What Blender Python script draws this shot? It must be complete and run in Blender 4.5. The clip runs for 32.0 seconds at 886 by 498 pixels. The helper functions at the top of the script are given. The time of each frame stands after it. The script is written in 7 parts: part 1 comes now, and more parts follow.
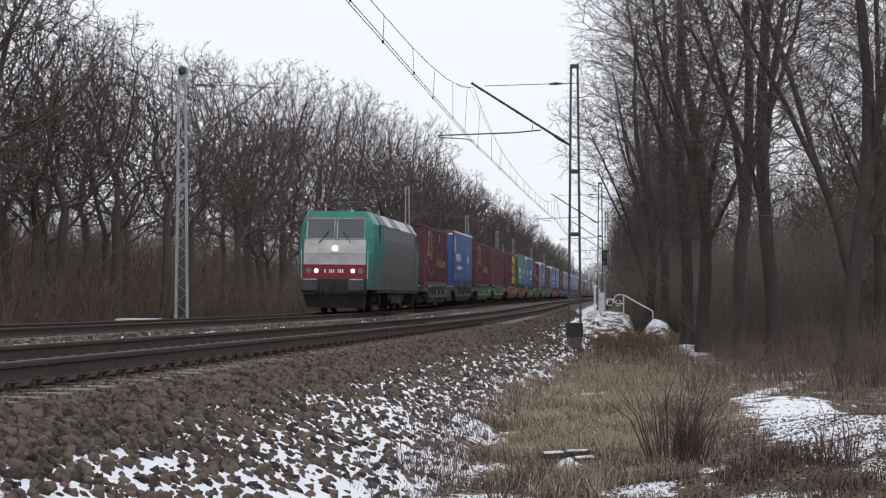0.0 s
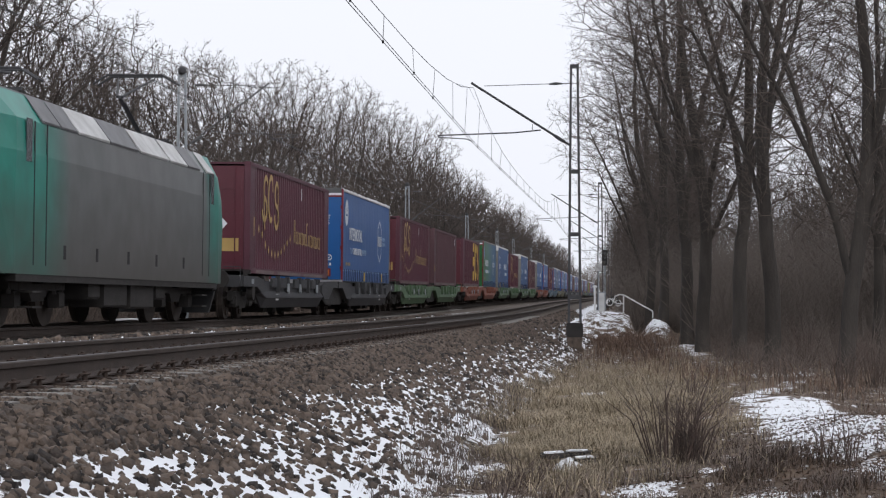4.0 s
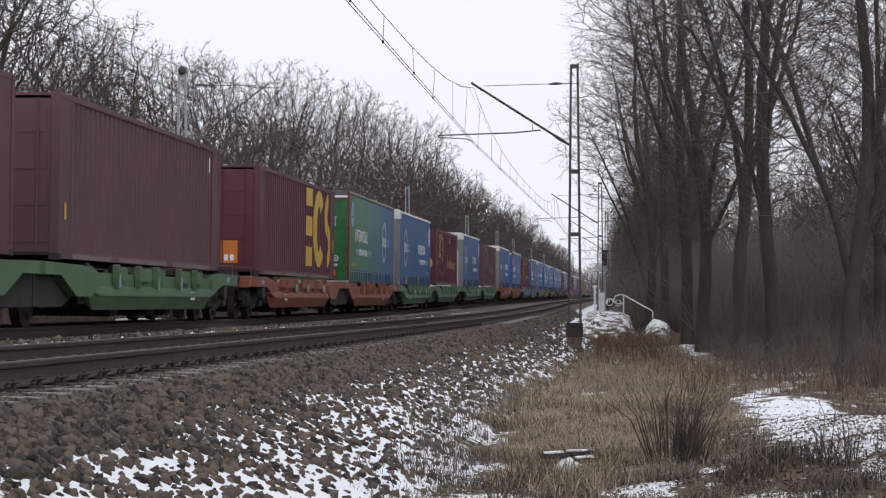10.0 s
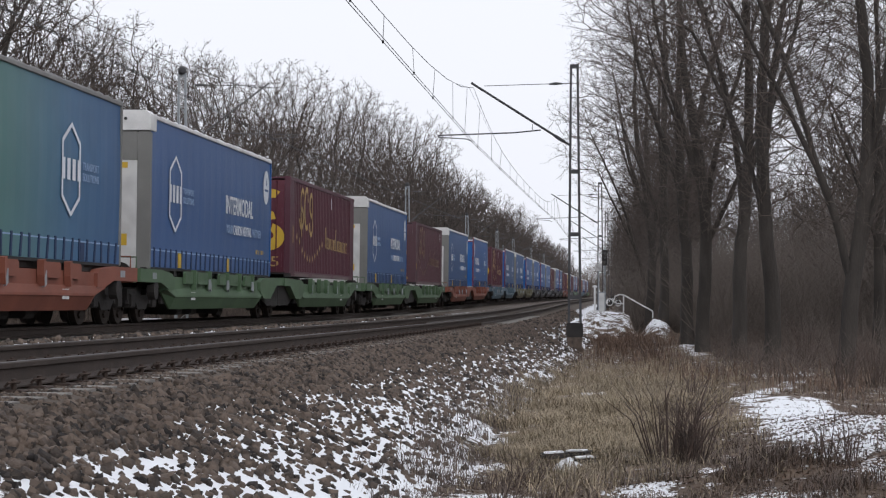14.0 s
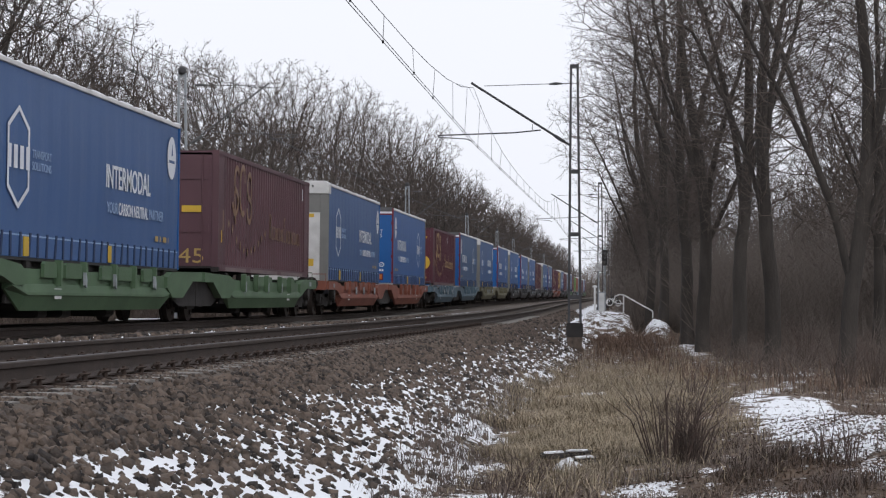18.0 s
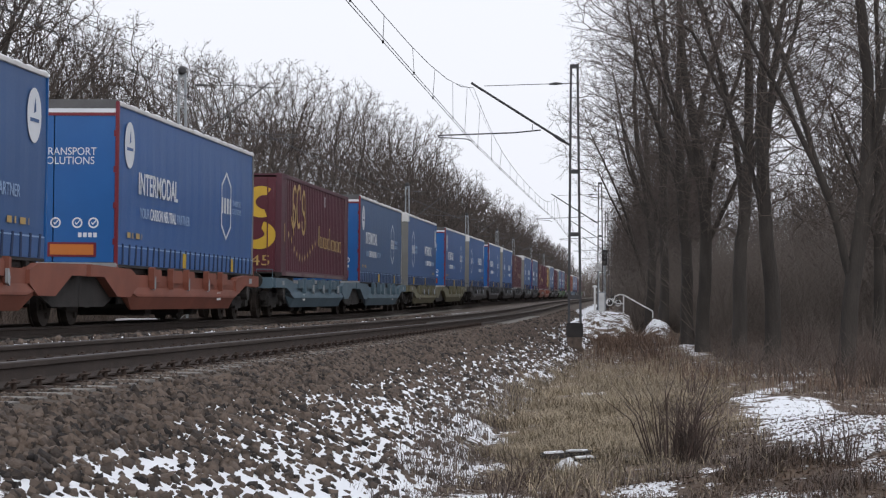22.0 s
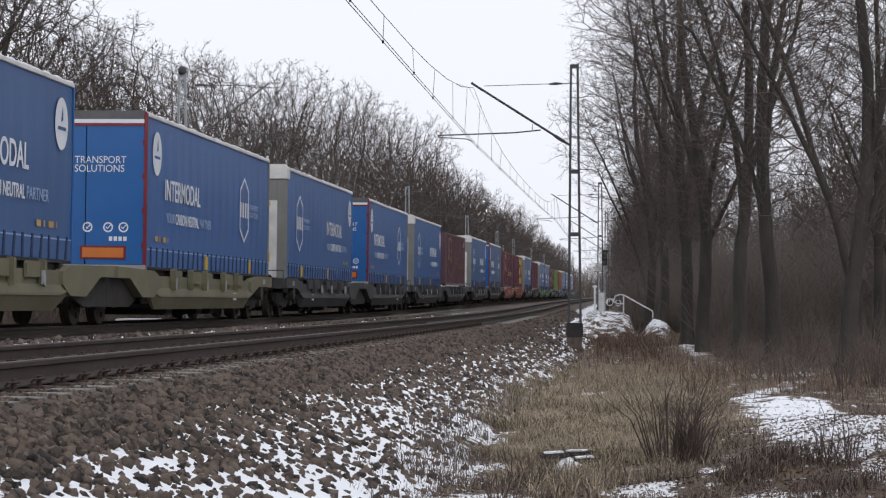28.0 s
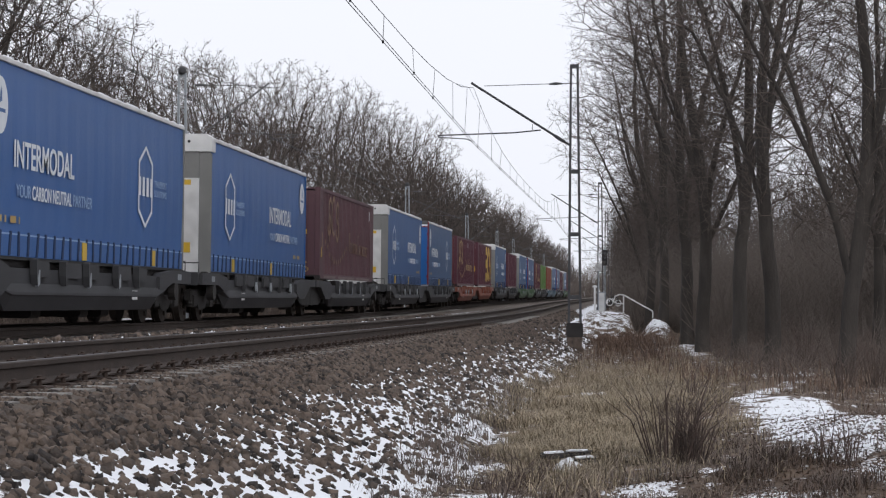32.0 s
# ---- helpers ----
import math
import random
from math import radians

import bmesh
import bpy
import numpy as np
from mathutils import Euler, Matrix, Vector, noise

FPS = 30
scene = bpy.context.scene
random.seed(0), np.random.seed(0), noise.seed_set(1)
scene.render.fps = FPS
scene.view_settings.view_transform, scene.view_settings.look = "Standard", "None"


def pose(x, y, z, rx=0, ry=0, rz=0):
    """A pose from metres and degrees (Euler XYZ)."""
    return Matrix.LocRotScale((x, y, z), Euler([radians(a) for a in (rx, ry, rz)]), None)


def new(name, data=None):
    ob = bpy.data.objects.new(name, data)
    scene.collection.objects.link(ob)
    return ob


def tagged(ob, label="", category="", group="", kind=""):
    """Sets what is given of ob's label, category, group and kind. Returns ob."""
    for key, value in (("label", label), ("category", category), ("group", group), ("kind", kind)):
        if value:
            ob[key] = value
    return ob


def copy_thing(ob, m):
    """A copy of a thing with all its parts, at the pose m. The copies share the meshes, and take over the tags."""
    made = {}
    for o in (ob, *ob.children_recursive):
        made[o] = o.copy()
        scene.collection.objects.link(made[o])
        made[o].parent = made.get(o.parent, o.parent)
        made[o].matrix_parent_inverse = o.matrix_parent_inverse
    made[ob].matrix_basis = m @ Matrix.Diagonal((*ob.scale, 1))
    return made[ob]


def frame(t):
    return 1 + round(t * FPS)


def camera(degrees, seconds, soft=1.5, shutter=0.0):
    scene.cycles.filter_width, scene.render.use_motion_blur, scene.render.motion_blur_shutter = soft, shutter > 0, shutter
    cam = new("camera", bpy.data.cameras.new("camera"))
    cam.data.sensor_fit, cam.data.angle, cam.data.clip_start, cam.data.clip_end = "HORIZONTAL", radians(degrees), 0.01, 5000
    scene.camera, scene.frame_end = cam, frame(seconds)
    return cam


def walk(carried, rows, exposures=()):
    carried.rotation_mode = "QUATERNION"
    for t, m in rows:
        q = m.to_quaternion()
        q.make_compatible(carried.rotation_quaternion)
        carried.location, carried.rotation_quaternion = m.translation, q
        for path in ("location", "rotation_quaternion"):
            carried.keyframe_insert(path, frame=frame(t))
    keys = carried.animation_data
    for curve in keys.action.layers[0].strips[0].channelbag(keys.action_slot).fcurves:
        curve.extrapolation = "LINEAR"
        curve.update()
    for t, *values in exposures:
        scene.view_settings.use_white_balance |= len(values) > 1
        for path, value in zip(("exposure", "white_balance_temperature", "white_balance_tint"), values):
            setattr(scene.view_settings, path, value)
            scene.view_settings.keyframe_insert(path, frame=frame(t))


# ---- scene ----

SECONDS = 32.0
SPEED = 11.482          # the train's speed in metres a second
EYE_HEIGHT = 0.373      # above the rail heads abreast of the camera
NEAR = 6.1765           # from the middle of the far track to the middle of the near one
CANT = 0.010336         # both tracks lean towards the camera

cam = camera(24.684, SECONDS, soft=1.2)
walk(cam, [(0.0, pose(0, 0, EYE_HEIGHT, 91.2322, 0, 0)), (SECONDS, pose(0, 0, EYE_HEIGHT, 91.2322, 0, 0))])

# ---- light: a flat overcast winter sky ----
world = bpy.data.worlds.new("overcast_sky")
scene.world = world
world.use_nodes = True
wn, wl = world.node_tree.nodes, world.node_tree.links
sky = wn.new("ShaderNodeTexSky")
sky.sky_type, sky.sun_disc = "NISHITA", False
sky.sun_elevation, sky.sun_rotation = radians(28), radians(200)
sky.dust_density, sky.ozone_density = 4.0, 1.0
grey = wn.new("ShaderNodeHueSaturation")
grey.inputs["Saturation"].default_value = 0.12
cloud = wn.new("ShaderNodeMixRGB")
cloud.inputs[0].default_value = 0.85
cloud.inputs[2].default_value = (10.15, 10.4, 11.35, 1)
wl.new(sky.outputs[0], grey.inputs["Color"])
wl.new(grey.outputs[0], cloud.inputs[1])
wl.new(cloud.outputs[0], wn["Background"].inputs["Color"])
wn["Background"].inputs["Strength"].default_value = 0.1
sun = new("sun", bpy.data.lights.new("sun", "SUN"))
sun.data.energy, sun.data.angle, sun.data.color = 0.6, radians(30), (1.0, 0.97, 0.92)
sun.rotation_euler = (radians(52), 0, radians(25))
scene.view_settings.exposure = 0.0


# ---- materials ----
def material(name, dark, light, scale=6.0, rough=0.7, metal=0.0, bump=0.0, bump_scale=None, fine=60.0, spread=0.35,
             island=0.0, each=0.0, stretch=(1, 1, 1)):
    """Two noises, coarse stains and fine grain, between a dark and a light colour."""
    m = bpy.data.materials.new(name)
    m.use_nodes = True
    n, l = m.node_tree.nodes, m.node_tree.links
    bsdf = n["Principled BSDF"]
    at = n.new("ShaderNodeTexCoord")
    mp = n.new("ShaderNodeMapping")
    mp.inputs["Scale"].default_value = stretch
    l.new(at.outputs["Object"], mp.inputs[0])
    a, b = n.new("ShaderNodeTexNoise"), n.new("ShaderNodeTexNoise")
    a.inputs["Scale"].default_value, a.inputs["Detail"].default_value = scale, 5
    b.inputs["Scale"].default_value, b.inputs["Detail"].default_value = fine, 3
    l.new(mp.outputs[0], a.inputs["Vector"])
    l.new(mp.outputs[0], b.inputs["Vector"])
    add = n.new("ShaderNodeMath")
    add.operation = "MULTIPLY_ADD"
    l.new(b.outputs[0], add.inputs[0])
    add.inputs[1].default_value = 0.4
    l.new(a.outputs[0], add.inputs[2])
    last = add
    if island or each:
        src = n.new("ShaderNodeNewGeometry") if island else n.new("ShaderNodeObjectInfo")
        rnd = n.new("ShaderNodeMath")
        rnd.operation = "MULTIPLY_ADD"
        l.new(src.outputs["Random Per Island" if island else "Random"], rnd.inputs[0])
        rnd.inputs[1].default_value = island or each
        l.new(add.outputs[0], rnd.inputs[2])
        shift = n.new("ShaderNodeMath")
        shift.operation = "SUBTRACT"
        l.new(rnd.outputs[0], shift.inputs[0])
        shift.inputs[1].default_value = 0.5 * (island or each)
        last = shift
    ramp = n.new("ShaderNodeValToRGB")
    ramp.color_ramp.elements[0].position, ramp.color_ramp.elements[1].position = 0.7 - spread, 0.7 + spread
    ramp.color_ramp.elements[0].color, ramp.color_ramp.elements[1].color = (*dark, 1), (*light, 1)
    l.new(last.outputs[0], ramp.inputs[0])
    l.new(ramp.outputs[0], bsdf.inputs["Base Color"])
    bsdf.inputs["Roughness"].default_value, bsdf.inputs["Metallic"].default_value = rough, metal
    if bump:
        bp = n.new("ShaderNodeBump")
        bp.inputs["Strength"].default_value, bp.inputs["Distance"].default_value = bump, 0.03
        src = b
        if bump_scale:
            src = n.new("ShaderNodeTexNoise")
            src.inputs["Scale"].default_value, src.inputs["Detail"].default_value = bump_scale, 4
            l.new(mp.outputs[0], src.inputs["Vector"])
        l.new(src.outputs[0], bp.inputs["Height"])
        l.new(bp.outputs[0], bsdf.inputs["Normal"])
    return m


def around(c, amount=0.25):
    return tuple(x * (1 - amount) for x in c), tuple(min(1, x * (1 + amount)) for x in c)


def paint(name, c, amount=0.18, rough=0.45, scale=1.3, **k):
    return material(name, *around(c, amount), scale=scale, rough=rough, **k)


M = {}
M["rail_side"] = material("rusty_rail", (0.025, 0.018, 0.015), (0.06, 0.042, 0.034), 4, 0.8, 0.2, 0.3)
M["rail_head"] = material("worn_rail_head", (0.055, 0.05, 0.05), (0.11, 0.1, 0.098), 3, 0.7, 0.4)
M["sleeper"] = material("weathered_concrete", (0.14, 0.13, 0.12), (0.27, 0.255, 0.235), 3, 0.9, 0, 0.3, each=0.2)
M["clip"] = material("rusty_clip", (0.03, 0.02, 0.016), (0.08, 0.055, 0.045), 8, 0.8, 0.3, 0.2)
M["stone"] = material("ballast_stone", (0.014, 0.0112, 0.0106), (0.138, 0.103, 0.081), 9, 0.9, 0, 0.5, spread=0.46, island=0.9)
M["stem"] = material("dark_brown_stems", (0.036, 0.026, 0.023), (0.11, 0.078, 0.066), 1.2, 0.95, spread=0.4, island=0.5)
M["faded_gold"] = paint("faded_gold_lettering", (0.2, 0.11, 0.06), 0.3)
M["rust_weed"] = material("withered_weeds", (0.06, 0.04, 0.03), (0.19, 0.125, 0.09), 0.8, 0.95, spread=0.4, island=0.6)
M["dark_bark"] = material("dark_tree_bark", (0.016, 0.014, 0.013), (0.07, 0.06, 0.053), 2.5, 0.95, 0, 1.0, 14, spread=0.4, stretch=(1, 1, 0.25))
M["bark"] = material("tree_bark", (0.03, 0.026, 0.024), (0.105, 0.09, 0.08), 2.5, 0.95, 0, 1.0, 14, spread=0.4, stretch=(1, 1, 0.25))
M["twig"] = material("bare_twigs", (0.044, 0.036, 0.032), (0.128, 0.103, 0.09), 1.2, 0.95, spread=0.4, island=0.5)
M["brush"] = material("brown_undergrowth", (0.05, 0.039, 0.034), (0.15, 0.116, 0.098), 0.5, 0.95, spread=0.4, island=0.6)
# paler, low-contrast grey-brown: distance haze is put into this thicket colour
M["misty_wood"] = material("hazed_grey_brown_thicket", (0.08, 0.066, 0.058), (0.155, 0.128, 0.112), 0.3, 0.95, spread=0.5, island=0.3)
M["straw"] = material("dead_grass", (0.12, 0.098, 0.066), (0.41, 0.335, 0.235), 0.8, 0.9, spread=0.4, island=0.6)
M["leaf"] = material("dead_leaves", (0.04, 0.028, 0.021), (0.12, 0.078, 0.055), 2, 0.9, spread=0.4, island=0.8)
M["snow"] = material("snow", (0.74, 0.76, 0.8), (0.86, 0.87, 0.9), 3, 0.75, 0, 0.3, 20)
M["steel_light"] = material("galvanised_steel", (0.22, 0.24, 0.26), (0.42, 0.45, 0.48), 3, 0.55, 0.3, 0.1)
M["steel_dark"] = material("painted_dark_steel", (0.035, 0.035, 0.04), (0.09, 0.09, 0.095), 3, 0.6, 0.3, 0.1)
M["steel_mid"] = material("weathered_grey_steel", (0.07, 0.07, 0.075), (0.16, 0.16, 0.165), 3, 0.6, 0.3, 0.1)
M["wire"] = material("overhead_wire", (0.02, 0.02, 0.022), (0.05, 0.05, 0.054), 3, 0.8, 0.0)
M["concrete"] = material("grey_concrete", (0.22, 0.21, 0.2), (0.4, 0.39, 0.37), 3, 0.9, 0, 0.3)
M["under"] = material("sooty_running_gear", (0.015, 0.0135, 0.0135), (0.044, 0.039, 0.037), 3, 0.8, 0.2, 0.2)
M["rust_wheel"] = material("rusty_wheel", (0.02, 0.016, 0.014), (0.052, 0.039, 0.033), 4, 0.7, 0.4, 0.2)
M["white_paint"] = material("dirty_white_paint", (0.45, 0.45, 0.45), (0.78, 0.78, 0.78), 2, 0.5, 0, 0.05)
M["yellow_paint"] = paint("yellow_paint", (0.62, 0.4, 0.045), 0.15)
M["gold_paint"] = paint("gold_lettering", (0.46, 0.31, 0.11), 0.2)
M["orange_sign"] = paint("orange_plate", (0.55, 0.17, 0.03), 0.12)
M["red_paint"] = paint("red_paint", (0.19, 0.012, 0.024), 0.2)
M["red_frame"] = paint("red_door_frame", (0.17, 0.014, 0.026), 0.15)
M["black"] = material("black_rubber", (0.012, 0.012, 0.013), (0.03, 0.03, 0.032), 5, 0.7)
M["glass"] = material("dark_window", (0.05, 0.06, 0.068), (0.1, 0.115, 0.125), 1, 0.1, 0.0)
M["loco_roof"] = material("roof_grey", (0.1, 0.1, 0.105), (0.2, 0.2, 0.21), 2, 0.6, 0.1)
M["loco_white"] = material("pale_grey_paint", (0.34, 0.335, 0.33), (0.6, 0.6, 0.6), 2.5, 0.45, 0, 0.05, spread=0.28)
M["lettering"] = paint("white_lettering", (0.72, 0.75, 0.8), 0.08)
M["dim_lettering"] = paint("faded_lettering", (0.3, 0.42, 0.62), 0.1)


def glow(name, colour, strength):
    m = bpy.data.materials.new(name)
    m.use_nodes = True
    b = m.node_tree.nodes["Principled BSDF"]
    b.inputs["Base Color"].default_value = (*colour, 1)
    b.inputs["Emission Color"].default_value = (*colour, 1)
    b.inputs["Emission Strength"].default_value = strength
    return m


M["headlight"] = glow("headlight", (1.0, 0.95, 0.85), 3.0)


def along(name, stops, axis=1, rough=0.42, noise_amount=0.12, soot=None):
    """A colour that changes along one axis of the thing, as sprayed or printed, with light grime."""
    m = bpy.data.materials.new(name)
    m.use_nodes = True
    n, l = m.node_tree.nodes, m.node_tree.links
    b = n["Principled BSDF"]
    tc, sep, mr = n.new("ShaderNodeTexCoord"), n.new("ShaderNodeSeparateXYZ"), n.new("ShaderNodeMapRange")
    l.new(tc.outputs["Object"], sep.inputs[0])
    l.new(sep.outputs[axis], mr.inputs[0])
    mr.inputs[1].default_value, mr.inputs[2].default_value = stops[0][0], stops[-1][0]
    ramp = n.new("ShaderNodeValToRGB")
    span = stops[-1][0] - stops[0][0]
    els = ramp.color_ramp.elements
    while len(els) < len(stops):
        els.new(0.5)
    for e, (p, c) in zip(els, stops):
        e.position, e.color = (p - stops[0][0]) / span, (*c, 1)
    l.new(mr.outputs[0], ramp.inputs[0])
    no = n.new("ShaderNodeTexNoise")
    no.inputs["Scale"].default_value, no.inputs["Detail"].default_value = 1.4, 6
    l.new(tc.outputs["Object"], no.inputs["Vector"])
    mx = n.new("ShaderNodeMixRGB")
    mx.blend_type = "MULTIPLY"
    mx.inputs[0].default_value = 1.0
    mr2 = n.new("ShaderNodeMapRange")
    mr2.inputs[1].default_value, mr2.inputs[2].default_value = 0.3, 0.7
    mr2.inputs[3].default_value, mr2.inputs[4].default_value = 1 - 2 * noise_amount, 1.0
    l.new(no.outputs[0], mr2.inputs[0])
    l.new(ramp.outputs[0], mx.inputs[1])
    l.new(mr2.outputs[0], mx.inputs[2])
    l.new(mx.outputs[0], b.inputs["Base Color"])
    if soot:
        low, high, amount = soot
        rise = n.new("ShaderNodeMapRange")
        rise.inputs[1].default_value, rise.inputs[2].default_value = low, high
        rise.inputs[3].default_value, rise.inputs[4].default_value = amount, 0.0
        wave = n.new("ShaderNodeMath")
        wave.operation = "MULTIPLY_ADD"
        wave.inputs[1].default_value = 1.1
        l.new(no.outputs[0], wave.inputs[0])
        l.new(sep.outputs[2], wave.inputs[2])
        l.new(wave.outputs[0], rise.inputs[0])
        dust = n.new("ShaderNodeMixRGB")
        dust.inputs[2].default_value = (0.075, 0.066, 0.06, 1)
        l.new(rise.outputs[0], dust.inputs[0])
        l.new(mx.outputs[0], dust.inputs[1])
        l.new(dust.outputs[0], b.inputs["Base Color"])
    b.inputs["Roughness"].default_value = rough
    return m


# ---- mesh helpers ----
class Shape:
    """Vertices and faces gathered for one mesh."""

    def __init__(self):
        self.v, self.f = [], []

    def add(self, verts, faces):
        o = len(self.v)
        self.v.extend(verts)
        self.f.extend(tuple(i + o for i in f) for f in faces)
        return self

    def box(self, x0, x1, y0, y1, z0, z1, c=0.0):
        """A box, its long edges chamfered by c."""
        if c <= 0:
            return self.add([(x0, y0, z0), (x1, y0, z0), (x1, y1, z0), (x0, y1, z0), (x0, y0, z1), (x1, y0, z1), (x1, y1, z1), (x0, y1, z1)],
                            [(3, 2, 1, 0), (4, 5, 6, 7), (0, 1, 5, 4), (1, 2, 6, 5), (2, 3, 7, 6), (3, 0, 4, 7)])
        out = [(x0 + c, z0), (x1 - c, z0), (x1, z0 + c), (x1, z1 - c), (x1 - c, z1), (x0 + c, z1), (x0, z1 - c), (x0, z0 + c)]
        return self.prism(out, y0, y1)

    def prism(self, outline, y0, y1):
        """An outline in x and z drawn out along y."""
        n = len(outline)
        return self.add([(x, y0, z) for x, z in outline] + [(x, y1, z) for x, z in outline],
                        [tuple(range(n)), tuple(range(2 * n - 1, n - 1, -1))] + [(i, i + n, (i + 1) % n + n, (i + 1) % n) for i in range(n)])

    def slab(self, outline, x0, x1):
        """An outline in y and z drawn out along x."""
        n = len(outline)
        return self.add([(x0, y, z) for y, z in outline] + [(x1, y, z) for y, z in outline],
                        [tuple(range(n - 1, -1, -1)), tuple(range(n, 2 * n))] + [(i, (i + 1) % n, (i + 1) % n + n, i + n) for i in range(n)])

    def tube(self, points, radii, sides=6, caps=True):
        pts = [Vector(p) for p in points]
        if not isinstance(radii, (list, tuple)):
            radii = [radii] * len(pts)
        o, rings = len(self.v), []
        for i, p in enumerate(pts):
            d = (pts[min(i + 1, len(pts) - 1)] - pts[max(i - 1, 0)]).normalized()
            u = d.cross(Vector((0.31, 0.17, 0.93)) if abs(d.z) < 0.9 else Vector((1, 0.2, 0))).normalized()
            w = d.cross(u)
            for k in range(sides):
                a = 2 * math.pi * k / sides
                self.v.append(tuple(p + (u * math.cos(a) + w * math.sin(a)) * radii[i]))
        for i in range(len(pts) - 1):
            for k in range(sides):
                a, b = o + i * sides + k, o + i * sides + (k + 1) % sides
                self.f.append((a, b, b + sides, a + sides))
        if caps:
            self.f.append(tuple(o + k for k in range(sides - 1, -1, -1)))
            self.f.append(tuple(o + (len(pts) - 1) * sides + k for k in range(sides)))
        return self

    def disc(self, x0, x1, y, z, r, sides=20, r2=None):
        """A wheel-like cylinder whose axle lies along x."""
        return self.tube([(x0, y, z), (x1, y, z)], [r, r2 or r], sides)

    def mesh(self, name, mat, smooth=False):
        me = bpy.data.meshes.new(name)
        me.from_pydata(self.v, [], self.f)
        me.validate()
        me.update()
        me.materials.append(mat)
        if smooth:
            me.polygons.foreach_set("use_smooth", [True] * len(me.polygons))
        return me


def part(name, shape, mat, parent, label="", at=None, smooth=False):
    """One mesh object under a thing or a part. shape: a Shape, or a mesh to share."""
    ob = new(name, shape.mesh(name, mat, smooth) if isinstance(shape, Shape) else shape)
    ob.parent = parent
    if at is not None:
        ob.matrix_basis = at
    return tagged(ob, label)


def thing(name, label, category, group="", kind="", at=None):
    ob = new(name)
    ob.empty_display_size = 0.2
    if at is not None:
        ob.matrix_basis = at
    return tagged(ob, label, category, group, kind)


def solid(name, shape, mat, label="", category="", group="", kind="", at=None, smooth=False):
    ob = new(name, shape.mesh(name, mat, smooth) if isinstance(shape, Shape) else shape)
    if at is not None:
        ob.matrix_basis = at
    return tagged(ob, label, category, group, kind)


LETTERS = {}


def words(text, size, mat, width=None, bold=False):
    """A flat mesh of a word, its middle at the origin, reading along +x with z up."""
    key = (text, size, mat.name, width)
    if key not in LETTERS:
        cu = bpy.data.curves.new("word", "FONT")
        cu.body, cu.size, cu.align_x, cu.align_y, cu.extrude = text, size, "CENTER", "CENTER", 0.002
        cu.offset = 0.014 * size if bold else 0.0
        ob = bpy.data.objects.new("word", cu)
        scene.collection.objects.link(ob)
        bpy.context.view_layer.update()
        me = bpy.data.meshes.new_from_object(ob.evaluated_get(bpy.context.evaluated_depsgraph_get()))
        bpy.data.objects.remove(ob)
        xs = [v.co.x for v in me.vertices]
        k = width / (max(xs) - min(xs)) if width else 1.0
        me.transform(Matrix(((k, 0, 0, 0), (0, 0, -1, 0), (0, 1, 0, 0), (0, 0, 0, 1))))
        me.materials.clear()
        me.materials.append(mat)
        LETTERS[key] = me
    return LETTERS[key]


# ---- the line of the railway ----
KNOTS, BENDS = [-10, 25, 60, 100, 140, 220], [0.0547, 0.1684, -0.2436, 0.0445, 0.0, 0.0]   # turn in 1/km
DIPS, RISES = [-10, 30, 70, 118, 128, 150, 175, 350], [0.0201, 0.0428, 0.0985, 0.0894, 0.0, -0.13, 0.0, 0.0]      # change of grade in 1/km
STEP, FIRST = 1.0, -460
S_AX = np.arange(FIRST, 1000, STEP)


def summed(values, start):
    out = np.concatenate([[0], np.cumsum((values[1:] + values[:-1]) / 2 * STEP)])
    return out - out[-FIRST] + start


HEAD = summed(np.where(S_AX > 600, 0, np.interp(S_AX, KNOTS, BENDS)) * 1e-3, 0.090113)
LINE_X, LINE_Y = summed(np.sin(HEAD), -11.2239), summed(np.cos(HEAD), 0.0)
GRADE = summed(np.where((S_AX > 420) | (S_AX < -40), 0, np.interp(S_AX, DIPS, RISES)) * 1e-3, -0.0069636)
LINE_Z = summed(GRADE, 0.0)


def rail_z(s):
    return float(np.interp(s, S_AX, LINE_Z))


def on_line(s, off, z=0.0, cant=CANT):
    """The place s metres along the line, off metres to the camera's side of the far track's middle, z above its rails."""
    x, y, h = (float(np.interp(s, S_AX, a)) for a in (LINE_X, LINE_Y, HEAD))
    o, u = off * math.cos(cant) + z * math.sin(cant), z * math.cos(cant) - off * math.sin(cant)
    return Vector((x + o * math.cos(h), y - o * math.sin(h), rail_z(s) + u))


def near_line(s, o, z=0.0, cant=CANT):
    """The same from the middle of the near track."""
    x, y, h = (float(np.interp(s, S_AX, a)) for a in (LINE_X, LINE_Y, HEAD))
    a, u = NEAR + o * math.cos(cant) + z * math.sin(cant), z * math.cos(cant) - o * math.sin(cant)
    return Vector((x + a * math.cos(h), y - a * math.sin(h), rail_z(s) + u))


def upright(s, off, z=0.0):
    """An upright pose beside the line: y along the line, x to the camera's side."""
    h = float(np.interp(s, S_AX, HEAD))
    return Matrix.Translation(on_line(s, off, z, 0.0)) @ pose(0, 0, 0, 0, 0, -math.degrees(h))


def riding(s, half):
    """The pose of a vehicle on the far track whose pivots lie half metres before and behind s."""
    a, b = on_line(s - half, 0), on_line(s + half, 0)
    y = (b - a).normalized()
    h = float(np.interp(s, S_AX, HEAD))
    side = Vector((math.cos(h) * math.cos(CANT), -math.sin(h) * math.cos(CANT), -math.sin(CANT)))
    z = side.cross(y).normalized()
    x = y.cross(z)
    m = Matrix((x, y, z)).transposed().to_4x4()
    return Matrix.Translation((a + b) / 2) @ m


